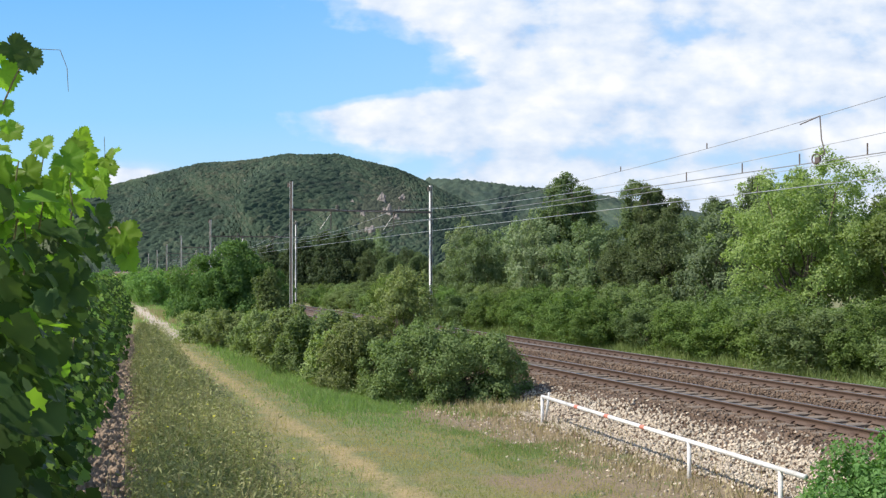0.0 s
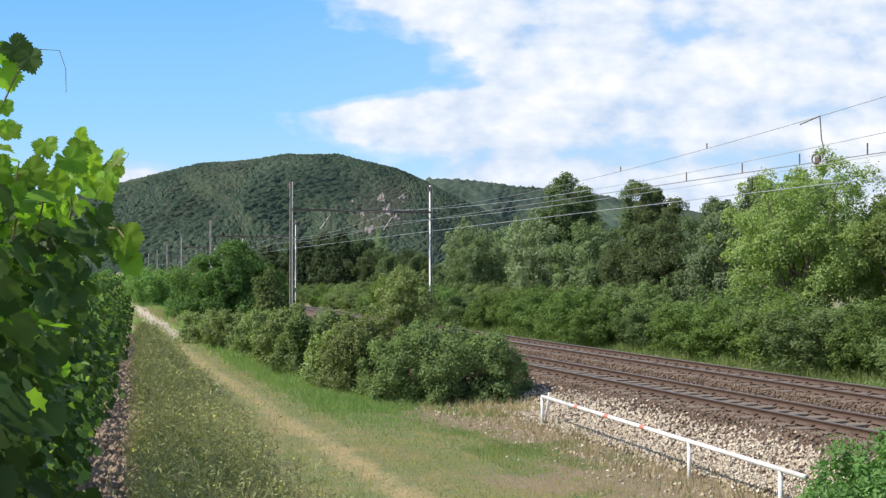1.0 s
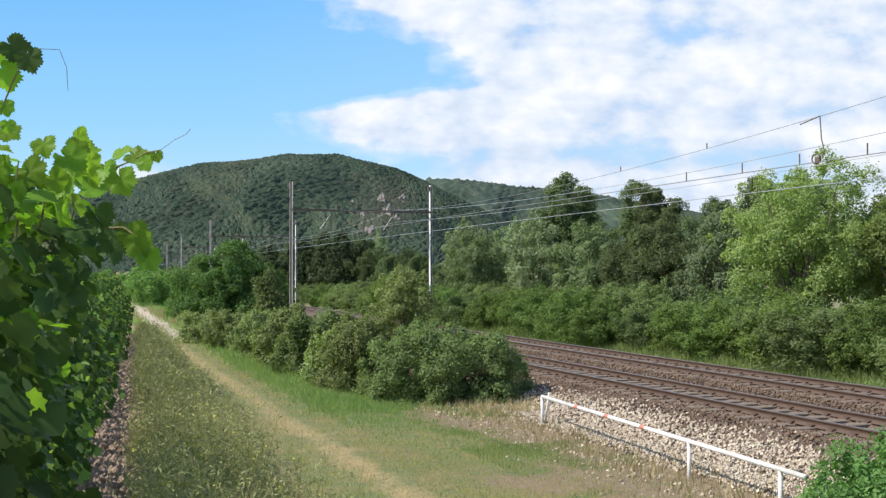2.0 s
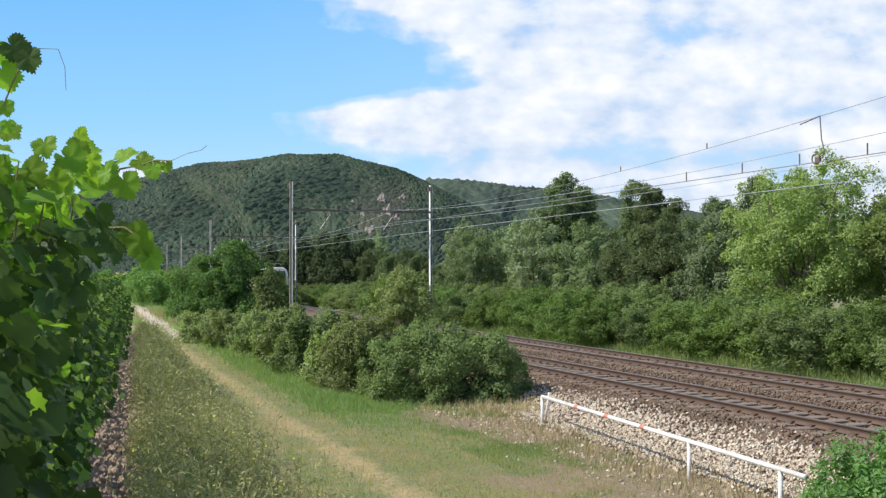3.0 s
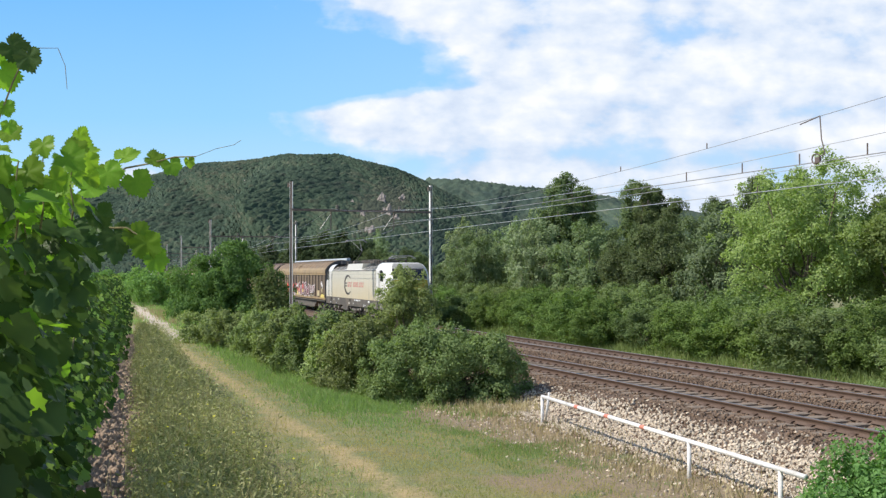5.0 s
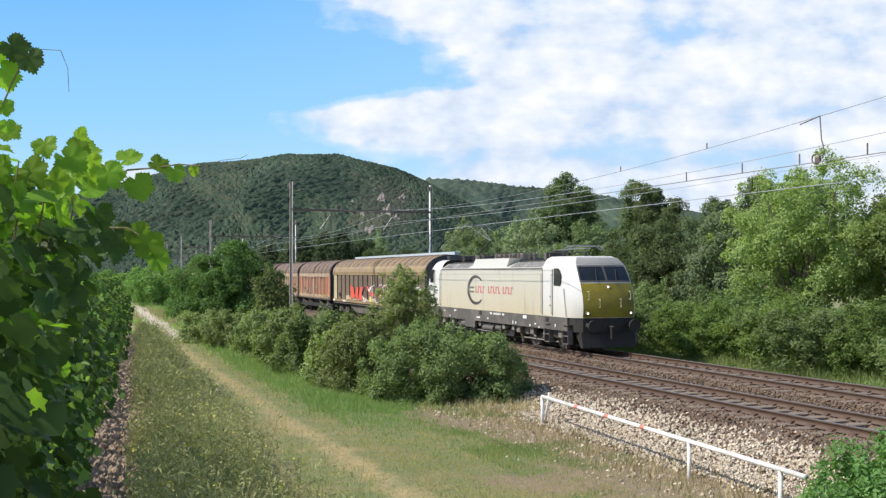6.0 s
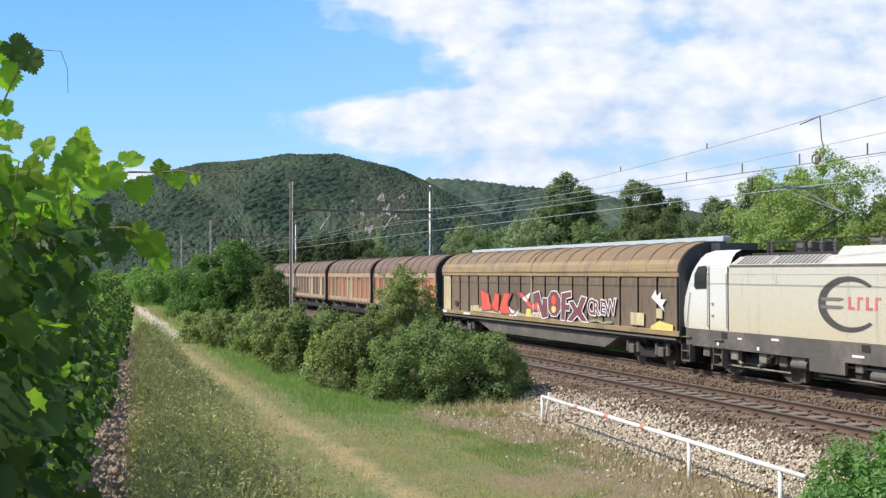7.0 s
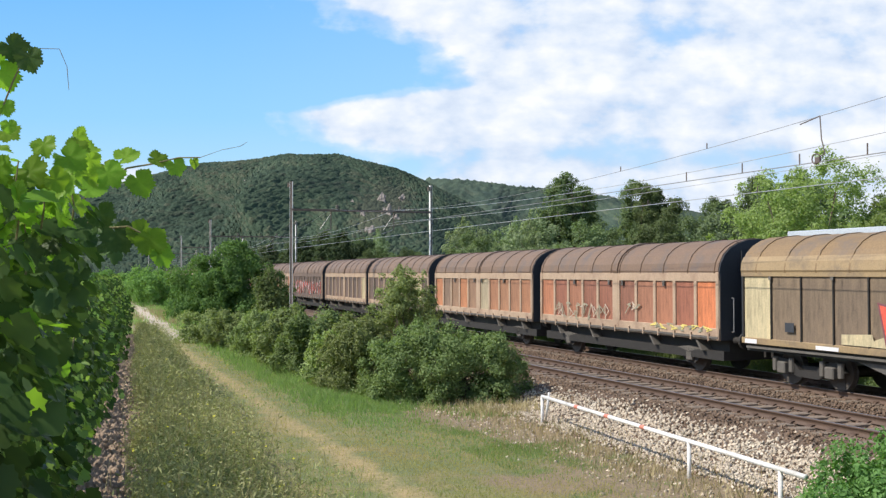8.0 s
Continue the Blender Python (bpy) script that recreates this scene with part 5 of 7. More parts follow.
def hangers():
    """Short droppers on the wires and the bent jumper near the standpoint."""
    for own, d, zf, spots, tall in ((near_contact, -SPACING / 2, lambda s: 5.46, (3.4, 5.4, 7.4, 9.7), 0.24), (near_messenger, -SPACING / 2, near_sag, (8.8, 13.0), 0.14), (far_contact, SPACING / 2, lambda s: 5.46, (12.0, 18.0, 25.0), 0.18)):
        for s in spots:
            x, y, _ = along(s, d)
            z = zf(s) + GRADE * s
            part("dropper", cyl(bmesh.new(), (float(x), float(y), z), (float(x), float(y), z + tall), 0.016, None, 6), M_MASTDARK, own, "short dark dropper clamp")
    o = empty("wire_jumper")
    s = 4.75
    x, y, th = (float(a) for a in along(s, -SPACING / 2))
    o.matrix_basis = pose(x, y, 0, 0, 0, math.degrees(th))
    zt = near_sag(s)
    part("clamp_arm", cyl(bmesh.new(), (0.0, 0, zt), (0.62, 0, zt - 0.10), 0.014, None, 6), M_MASTDARK, o)
    bm = cyl(bmesh.new(), (0, 0, zt), (-0.04, 0.0, 5.95), 0.013, None, 6)
    cyl(bm, (-0.04, 0, 5.95), (-0.14, 0, 5.62), 0.013, None, 6)
    cyl(bm, (-0.14, 0, 5.62), (0.02, 0, 5.56), 0.013, None, 6)
    part("jumper_cable", bm, M_MASTDARK, o)
    bm = bmesh.new()
    for i in range(12):
        a, b = i * math.pi / 6, (i + 1) * math.pi / 6
        cyl(bm, (0.13 + 0.13 * math.cos(a), 0, 5.53 + 0.11 * math.sin(a)), (0.13 + 0.13 * math.cos(b), 0, 5.53 + 0.11 * math.sin(b)), 0.016, None, 6)
    part("jumper_loop", bm, M_MASTDARK, o)
    part("clamp_block", box(bmesh.new(), 0.0, 0.14, -0.03, 0.03, 5.44, 5.56), M_MASTDARK, o)
    tagged(o, "bent dark jumper with a loop between two overhead wires", "wire fitting")


hangers()


# ---- white barrier ----
def barrier():
    o = empty("barrier")
    a, b = Vector((2.42, 24.5, 0.02)), Vector((5.40, 14.95, 0.0))
    r = part("top_rail", cyl(bmesh.new(), a, b, 0.042, None, 14), M_WHITERAIL, o, smooth=True)
    for t in (0.0, 0.674, 0.939):
        p = a.lerp(b, t)
        part("post", cyl(bmesh.new(), (p.x, p.y, gz(p.x, p.y) - 0.2), (p.x, p.y, p.z), 0.038, None, 12), M_WHITERAIL, o, smooth=True)
    part("brace_post", cyl(bmesh.new(), (2.55, 24.9, -0.6), (2.62, 24.75, 0.08), 0.03, None, 10), M_WHITERAIL, o, smooth=True)
    for t in (0.20, 0.35, 0.505):
        d = (b - a).normalized() * 0.09
        p = a.lerp(b, t)
        part("red_band", cyl(bmesh.new(), p - d, p + d, 0.0445, None, 14), M_REDBAND, r, "faded red band", True)
    tagged(o, "low white tubular barrier with faded red bands below the ballast bank", "barrier")


def gz(x, y):
    return float(height(np.array([x]), np.array([y]))[0])


barrier()
# ---- hills ----
RIDGE_A = ((-0.7, -0.5, -0.40, -0.314, -0.246, -0.19, -0.158, -0.104, -0.076, -0.048, -0.0136, 0.03, 0.08, 0.15, 0.3), (0.012, 0.040, 0.072, 0.0945, 0.1115, 0.1155, 0.1205, 0.1205, 0.113, 0.107, 0.091, 0.070, 0.045, 0.02, 0.01))
RIDGE_B = ((-0.3, -0.1, -0.0136, 0.015, 0.066, 0.105, 0.15, 0.179, 0.3, 0.45, 0.7), (0.01, 0.07, 0.0935, 0.0935, 0.0865, 0.083, 0.078, 0.073, 0.05, 0.02, 0.01))


class Hill:
    def __init__(self, line, d0, d1, crest, seed):
        self.line, self.d0, self.d1, self.crest, self.seed = line, d0, d1, crest, seed

    def place(self, u, v):
        """A point of the slope by bearing and by way from foot to back."""
        dist = self.d0 + (self.d1 - self.d0) * v
        top = np.interp(u, *self.line) * (self.d0 + (self.d1 - self.d0) * self.crest)
        z = top * (0.25 * np.clip(v / self.crest, 0, 1) + 0.75 * smooth01(0, self.crest, v)) * (1 - 0.6 * smooth01(self.crest, 1.0, v)) - 3
        k = self.seed
        gully = np.sin(u * 38 + v * 4 + k) + 0.7 * np.sin(u * 83 - v * 6 + 1 + k) + 0.5 * np.sin(v * 19 + u * 31 + k) + 0.4 * np.sin(u * 151 + v * 9)
        gully = gully * smooth01(0.03, 0.25, v) * smooth01(self.crest * 1.02, self.crest * 0.75, v)
        spur = (np.sin(u * 27 + v * 5.5 + 0.6 + k) + 0.55 * np.sin(u * 47 - v * 7 + 2.1 + k)) * smooth01(0.05, 0.35, v) * smooth01(self.crest * 0.9, self.crest * 0.5, v) * min(1.0, 620.0 / self.d0) ** 2
        return u * dist + 16 * spur * (self.d0 / 600), dist + (16 * gully + 62 * spur) * (self.d0 / 600), z + (3.2 * gully + 7.5 * spur) * (self.d0 / 600)

    def sheet(self, mat, u0, u1, nu=260, nv=90):
        u, v = np.meshgrid(np.linspace(u0, u1, nu), np.linspace(0, 1, nv))
        i = (np.arange(nv - 1)[:, None] * nu + np.arange(nu - 1)[None]).ravel()
        return link_mesh("hill", np.stack(self.place(u, v), -1).reshape(-1, 3), np.stack([i, i + 1, i + nu + 1, i + nu], 1), mat, True)

    def canopy(self, name, mat, u0, u1, v1, du, dv, tree, bare=None):
        """The woods' closed canopy: rounded crowns of uneven height standing on the slope."""
        nu, nv = int((u1 - u0) / du), int(v1 / dv)
        u, v = np.meshgrid(np.linspace(u0, u1, nu), np.linspace(0.01, v1, nv))
        x, y, z = self.place(u, v)
        span = self.d1 - self.d0
        gx, gy = u * (self.d0 + 0.5 * span) / tree, v * span / (tree * 1.5)
        ix, iy = np.floor(gx).astype(int), np.floor(gy).astype(int)
        rise, tint = np.zeros_like(x), np.zeros_like(x)
        for a in (-1, 0, 1):
            for b in (-1, 0, 1):
                hx, hy = ix + a, iy + b
                r1 = np.modf(np.abs(np.sin(hx * 12.9898 + hy * 78.233) * 43758.5453))[0]
                r2 = np.modf(np.abs(np.sin(hx * 39.346 + hy * 11.135) * 24634.6345))[0]
                r3 = np.modf(np.abs(np.sin(hx * 73.156 + hy * 52.235) * 35741.1234))[0]
                dx, dy = gx - hx - r1, gy - hy - r2
                dome = np.sqrt(np.clip(1 - (dx * dx + dy * dy) / 0.72, 0, 1)) * (0.55 + 0.9 * r3)
                tint = np.where(dome > rise, r2 * 0.6 + r3 * 0.4, tint)
                rise = np.maximum(rise, dome)
        amp = tree * 0.62
        if bare is not None:
            rise = rise * (1 - 0.85 * bare(u, v))
        rise = rise + 0.2 * rng.normal(size=rise.shape) * (rise > 0.05)
        y, z = y - 0.55 * amp * rise, z + amp * (rise - 0.1)
        i = (np.arange(nv - 1)[:, None] * nu + np.arange(nu - 1)[None]).ravel()
        ob = link_mesh(name, np.stack([x, y, z], -1).reshape(-1, 3), np.stack([i, i + 1, i + nu + 1, i + nu], 1), mat, True)
        at1 = ob.data.attributes.new("tint", "FLOAT", "POINT")
        at1.data.foreach_set("value", (tint.ravel() + (0 if bare is None else 1.0 * bare(u, v).ravel())).astype(np.float32))
        return ob


def quads(pos, nrm, half, slim=0.5, fold=0.25):
    """Folded leaves: four corners and one face each."""
    n = len(pos)
    nrm = nrm / np.linalg.norm(nrm, axis=1, keepdims=True)
    a = np.cross(nrm, rng.normal(size=(n, 3)))
    a /= np.linalg.norm(a, axis=1, keepdims=True)
    b = np.cross(nrm, a)
    h = (half * rng.uniform(0.65, 1.35, n))[:, None]
    v = np.stack([pos - a * h, pos + b * h * slim + nrm * h * fold, pos + a * h, pos - b * h * slim + nrm * h * fold], 1)
    return v.reshape(-1, 3), np.arange(n * 4).reshape(n, 4)


M_HILL = surface("scrubby_hillside", (0.10, 0.115, 0.07), (0.16, 0.155, 0.10), 0.02, 0.25, 0.95, 0, 0.6, 2.0, dirt=(0.17, 0.155, 0.125), dirt_scale=0.012)
# the haze over the far slope is mixed into this colour
M_FARHILL = surface("hazed_hillside", (0.075, 0.105, 0.085), (0.11, 0.135, 0.10), 0.012, 0.12, 0.95, 0, 0.6, 3.0)


def canopy_material(name, c1, c2, c3, big):
    m, n, l, b = material(name, 0.9)
    co = n.new("ShaderNodeTexCoord").outputs["Object"]
    at1 = n.new("ShaderNodeAttribute")
    at1.attribute_name = "tint"
    r = ramp(n, [(0.0, c1), (0.7, c2), (1.0, c3)])
    l.new(at1.outputs["Fac"], r.inputs[0])
    broad = noise_tex(n, l, big, 4, co)
    fine = noise_tex(n, l, big * 70, 4, co)
    g = ramp(n, [(0.35, (0.72, 0.75, 0.78)), (0.65, (1.2, 1.15, 1.05))])
    l.new(broad.outputs[0], g.inputs[0])
    h = ramp(n, [(0.3, (0.72,) * 3), (0.7, (1.28,) * 3)])
    l.new(fine.outputs[0], h.inputs[0])
    col = mixed(n, l, 1.0, mixed(n, l, 1.0, r.outputs[0], g.outputs[0], "MULTIPLY"), h.outputs[0], "MULTIPLY")
    l.new(col, b.inputs["Base Color"])
    b.inputs["Specular IOR Level"].default_value = 0.1
    return m


# blue-grey of distance haze is worked into both canopy colours
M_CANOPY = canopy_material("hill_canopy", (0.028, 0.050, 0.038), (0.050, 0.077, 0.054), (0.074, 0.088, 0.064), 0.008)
M_FARCANOPY = canopy_material("hazed_ridge_canopy", (0.045, 0.072, 0.058), (0.066, 0.095, 0.072), (0.09, 0.11, 0.08), 0.005)
M_CLIFF = surface("pale_grey_cliff", (0.25, 0.215, 0.20), (0.36, 0.315, 0.29), 0.08, 0.9, 0.95, 0, 0.8, 0.8, dirt=(0.13, 0.12, 0.10), dirt_scale=0.1)


def bare_slopes(u, v):
    """Scree and scrub where the trees stand thinner: a spur down the left and the rocks near the middle."""
    spur = np.exp(-((u + 0.205 + 0.16 * (0.62 - v)) / 0.028) ** 2) * smooth01(0.2, 0.4, v)
    rocks = np.exp(-((u + 0.068) / 0.024) ** 2 - ((v - 0.33) / 0.10) ** 2)
    return np.clip(0.26 * spur + 1.0 * rocks, 0, 0.97)


hill_near = Hill(RIDGE_A, 620.0, 1500.0, 0.68, 0.0)
hill_far = Hill(RIDGE_B, 1700.0, 2900.0, 0.6, 2.0)
tagged(hill_near.sheet(M_HILL, -0.8, 0.45), "long wooded hill with grey rock showing through the trees", "hill", kind="structure")
tagged(hill_far.sheet(M_FARHILL, -0.35, 0.8, 160, 50), "haze-tinted wooded ridge behind the nearer hill", "hill", kind="structure")
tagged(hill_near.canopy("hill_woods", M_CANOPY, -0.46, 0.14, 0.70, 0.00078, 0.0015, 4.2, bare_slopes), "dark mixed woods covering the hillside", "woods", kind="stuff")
tagged(hill_far.canopy("ridge_woods", M_FARCANOPY, -0.1, 0.3, 0.62, 0.0022, 0.006, 11.0), "haze-tinted woods on the far ridge", "woods", kind="stuff")


def cliffs():
    g = "rock outcrops on the hillside"
    for u, v, w in ((-0.078, 0.36, 13), (-0.066, 0.31, 15), (-0.058, 0.36, 11), (-0.07, 0.24, 12), (-0.052, 0.28, 9), (-0.085, 0.29, 8), (-0.098, 0.33, 6), (-0.06, 0.20, 8), (-0.187, 0.42, 7), (-0.21, 0.36, 6), (-0.088, 0.20, 6)):
        x, y, z = (float(a) for a in hill_near.place(np.array(u), np.array(v)))
        bm = bmesh.new()
        bmesh.ops.create_icosphere(bm, subdivisions=3, radius=1.0)
        for p in bm.verts:
            k = 0.72 + 0.5 * noise.noise(p.co * 1.6 + Vector((u * 90, v * 50, 0))) + 0.22 * noise.noise(p.co * 5 + Vector((u * 70, 0, 3)))
            p.co = Vector((p.co.x * w * 0.5 * k, p.co.y * w * 0.4 * k, p.co.z * w * 0.72 * k))
        ob = part("rock_outcrop", bm, M_CLIFF)
        ob.matrix_basis = pose(x, y + w * 0.2, z, 0, 0, u * 900)
        tagged(ob, "weathered pale grey rock face among hillside trees", "rock", g)


cliffs()
# ---- plants ----
def crown(lobes, n, half, clump=0.25, low=-0.5, ragged=0.12, per=40):
    """Leaves on the outsides of rounded sprays, which sit on the outsides of several lobes."""
    lobes = np.asarray(lobes, float)
    area = lobes[:, 3] * lobes[:, 4] + lobes[:, 5] * (lobes[:, 3] + lobes[:, 4])
    m = max(n // per, 6)
    which = rng.choice(len(lobes), m, p=area / area.sum())
    d = rng.normal(size=(m, 3))
    d /= np.linalg.norm(d, axis=1, keepdims=True)
    d[:, 2] = np.where(d[:, 2] < low, -d[:, 2], d[:, 2])
    r = 0.94 - np.abs(rng.normal(0, 0.10, m)) + rng.normal(0, ragged, m)
    c = lobes[which, :3] + d * lobes[which, 3:] * r[:, None]
    size = clump * rng.uniform(0.75, 2.1, m)
    k = rng.choice(m, n, p=size ** 1.6 / (size ** 1.6).sum())
    e = rng.normal(size=(n, 3)) + d[k] * 0.75 + np.array([0, 0, 0.35])
    e /= np.linalg.norm(e, axis=1, keepdims=True)
    far = np.where(rng.uniform(0, 1, n) < 0.84, rng.uniform(0.35, 1.1, n) ** 0.6, rng.uniform(1.0, 1.45, n))
    stretch = rng.uniform(0.65, 1.35, (m, 3))
    pos = c[k] + e * (size[k] * far)[:, None] * stretch[k]
    out = e * 0.9 + d[k] * 0.3 + rng.normal(0, 0.72, (n, 3)) + np.array([0, 0, 0.2])
    return quads(pos, out, half)


def limb(bm, a, b, r0, r1, bends=3, jitter=0.12, seg=7):
    a, b = Vector(a), Vector(b)
    last = a
    for i in range(1, bends + 1):
        t = i / bends
        p = a.lerp(b, t) + (Vector(rng.normal(0, jitter * (b - a).length / bends, 3)) if i < bends else Vector())
        cyl(bm, last, p, r0 + (r1 - r0) * (i - 1) / bends, r0 + (r1 - r0) * t, seg)
        last = p


def plant(name, lobes, n, half, mat, label, category, group="", clump=0.25, trunk_r=0.12, ragged=0.12, stems=1, low=-0.5, per=60):
    """A tree or bush: tapered trunk with limbs, and a crown of leaves. Its foot is at the origin."""
    t = empty(name)
    zs = [l[2] for l in lobes]
    for j in range(stems):
        bm = bmesh.new()
        foot = (rng.normal(0, 0.25) * (stems > 1), rng.normal(0, 0.25) * (stems > 1), -0.15)
        fork = Vector((foot[0] * 1.5 + rng.normal(0, 0.1), foot[1] * 1.5 + rng.normal(0, 0.1), min(zs) * 0.75 + 0.2))
        limb(bm, foot, fork, trunk_r, trunk_r * 0.65)
        for l in lobes[j::stems]:
            if len(lobes) <= 8:
                lb = bmesh.new()
                limb(lb, fork, (l[0], l[1], l[2] + l[5] * 0.3), trunk_r * 0.5, trunk_r * 0.12, 3, 0.15, 5)
                part("limb", lb, M_BARK, t)
                continue
            limb(bm, fork, (l[0], l[1], l[2] + l[5] * 0.3), trunk_r * 0.5, trunk_r * 0.12, 3, 0.15, 5)
        part("trunk" if stems == 1 else "stem", bm, M_BARK, t)
    v, f = crown(lobes, n, half, clump, low, ragged, per)
    c = link_mesh("crown", v, f, mat)
    c.parent = t
    return tagged(t, label, category, group)


def lobes_of(w, h, count, base=0.25, top=0.55):
    """Lobes for a crown w wide and h high, standing on the ground: wide below the middle, narrow at the top."""
    out = []
    for i in range(count):
        z = h * (base + (0.80 - base) * (i + rng.uniform(0.1, 0.9)) / count)
        girth = math.sqrt(max(1 - ((z / h - 0.42) / 0.58) ** 2, 0.08))
        a, r = i * 2.4 + rng.uniform(-0.5, 0.5), w * 0.34 * girth * rng.uniform(0.45, 1.0)
        rad = w * 0.22 * rng.uniform(0.75, 1.25)
        out.append((r * math.cos(a), r * math.sin(a), z, rad, rad, min(rad * rng.uniform(0.85, 1.3), h - z)))
    out.append((rng.normal(0, 0.04 * w), 0, h * (1 - top / 2), w * 0.2, w * 0.2, h * top / 2))
    return out


def at(bearing, dist):
    """Plan place at a bearing (across per metre ahead) and a distance ahead of the standpoint."""
    return bearing * dist, dist


def stand(ob, x, y, turn=0.0, scale=1.0, sink=0.0):
    ob.matrix_basis = pose(x, y, gz(x, y) - sink, 0, 0, turn) @ Matrix.Scale(scale, 4)
    return ob


def again(ob, x, y, turn, scale, tall=1.0):
    ob2 = copy_thing(ob, pose(x, y, gz(x, y) - 0.05, 0, 0, turn) @ Matrix.Diagonal((scale, scale, scale * tall, 1)))
    return ob2


# hedge between the field track and the railway
def mound(w, deep, h, count, rad):
    """Lobes over a low mound of a bush, w wide, deep across and h high."""
    out = []
    for i in range(count):
        t = i * 2.39996 + rng.uniform(-0.3, 0.3)
        r = math.sqrt((i + 0.5) / count)
        x, y = r * math.cos(t), r * math.sin(t)
        z = h * (0.30 + 0.42 * math.sqrt(max(1 - r * r, 0))) * rng.uniform(0.85, 1.12)
        k = rad * rng.uniform(0.8, 1.25)
        out.append((x * (w / 2 - rad * 0.7), y * (deep / 2 - rad * 0.5), z, k, k, min(k, h * 1.02 - z)))
        if r > 0.55:
            out.append((x * (w / 2 - rad * 0.6), y * (deep / 2 - rad * 0.4), rad * 0.45, k * 0.9, k * 0.9, rad * 0.6))
    return out


def hedge():
    g = "bushes of the hedge beside the railway"
    b = plant("bush", mound(5.0, 2.8, 2.1, 22, 0.62), 74000, 0.040, M_SHRUB, "large dense green bush in the hedge beside the ballast bank", "bush", g, 0.155, 0.06, 0.12, 3, -0.6, 150)
    stand(b, 0.0, 29.3, -12, 1.0, 0.1)
    b = plant("bush", mound(2.9, 2.2, 2.25, 10, 0.6), 30000, 0.046, M_BUSH, "pale-tipped green bush at the middle of the hedge", "bush", g, 0.15, 0.05, 0.14, 3, -0.7, 150)
    stand(b, *at(-0.078, 31.5), 40, 1.0, 0.1)
    for bear, dist, w, h, n, turn in ((-0.118, 35.5, 3.2, 2.3, 9000, 20), (-0.148, 39.0, 3.0, 2.35, 8000, 80), (-0.178, 42.5, 3.2, 2.25, 8000, 140), (-0.21, 47.0, 3.1, 1.9, 7000, 200), (-0.10, 33.0, 2.4, 1.9, 6000, 10), (-0.235, 51.0, 3.0, 1.7, 6000, 60)):
        b = plant("bush", mound(w, w * 0.8, h * 0.87, 10, w * 0.2), int(n * 2.6), 0.056, M_SHRUB if turn % 80 == 20 else M_BUSH, "dense green bush in the hedge beside the field track", "bush", g, 0.17, 0.05, 0.14, 3, -0.75, 150)
        stand(b, *at(bear, dist), turn)
    b = plant("bush", lobes_of(2.7, 4.0, 14, 0.2, 0.4), 17000, 0.05, M_BUSH, "tall feathery bush between the hedge and the near track", "bush", "", 0.14, 0.05, 0.26, 5, -0.75, 70)
    stand(b, *at(-0.0405, 38.0), 0)
    b = plant("bush", [(-1.6, 0, 2.3, 2.3, 2.3, 2.1), (1.5, 0.3, 2.0, 2.4, 2.2, 2.0), (0, 0, 3.2, 2.6, 2.4, 2.2), (2.4, -0.2, 1.5, 1.6, 1.6, 1.5), (-2.6, 0.1, 1.4, 1.4, 1.5, 1.4), (0.4, 0.4, 4.1, 1.5, 1.5, 1.2), (-1.2, -1.2, 1.0, 2.2, 1.8, 1.3), (1.2, -1.2, 1.0, 2.2, 1.8, 1.3), (2.9, -0.4, 0.8, 1.6, 1.5, 1.2), (-0.2, -1.5, 2.3, 1.9, 1.4, 1.6)],
              52000, 0.085, M_ROUND, "big rounded green bush where the field track meets the line", "bush", "", 0.27, 0.12, 0.13, 3, -0.95, 110)
    stand(b, *at(-0.215, 74.0), 0, 1.13, 0.35)
    b = plant("bush", lobes_of(2.3, 3.6, 8, 0.15), 9000, 0.085, M_SHRUB, "rough green bush beside the near mast", "bush", "", 0.25, 0.06, 0.2, 3, -0.75)
    stand(b, *at(-0.176, 66.0), 0)
    b = plant("bush", [(0, 0, 0.5, 1.2, 1.0, 0.75), (0.9, 0.2, 0.7, 1.1, 1.0, 0.75), (-0.8, -0.2, 0.3, 0.9, 0.8, 0.55), (1.7, 0.3, 0.85, 1.0, 1.0, 0.8), (0.3, 0.1, 0.2, 1.2, 1.0, 0.6), (1.2, 0.0, 0.3, 1.2, 1.0, 0.7)], 40000, 0.042, M_ROUND,
              "low dark green bush at the end of the white barrier", "bush", "", 0.15, 0.04, 0.15, 3, -0.9, 60)
    stand(b, 6.75, 14.3, 0)
    for bear, dist, w, h in ((-0.285, 100, 6.5, 3.7), (-0.30, 104, 6.5, 3.6), (-0.32, 112, 6.0, 2.3), (-0.262, 112, 6.0, 3.4), (-0.345, 118, 6, 2.4), (-0.246, 90, 5.5, 4.1)):
        b = plant("bush", lobes_of(w, h, 8, 0.15), 9000, 0.12, M_ROUND, "far bush at the bend of the field track", "bush", "", 0.3, 0.08, 0.1, 3, -0.95)
        stand(b, *at(bear, dist), 0, 1.0, 0.4)


hedge()


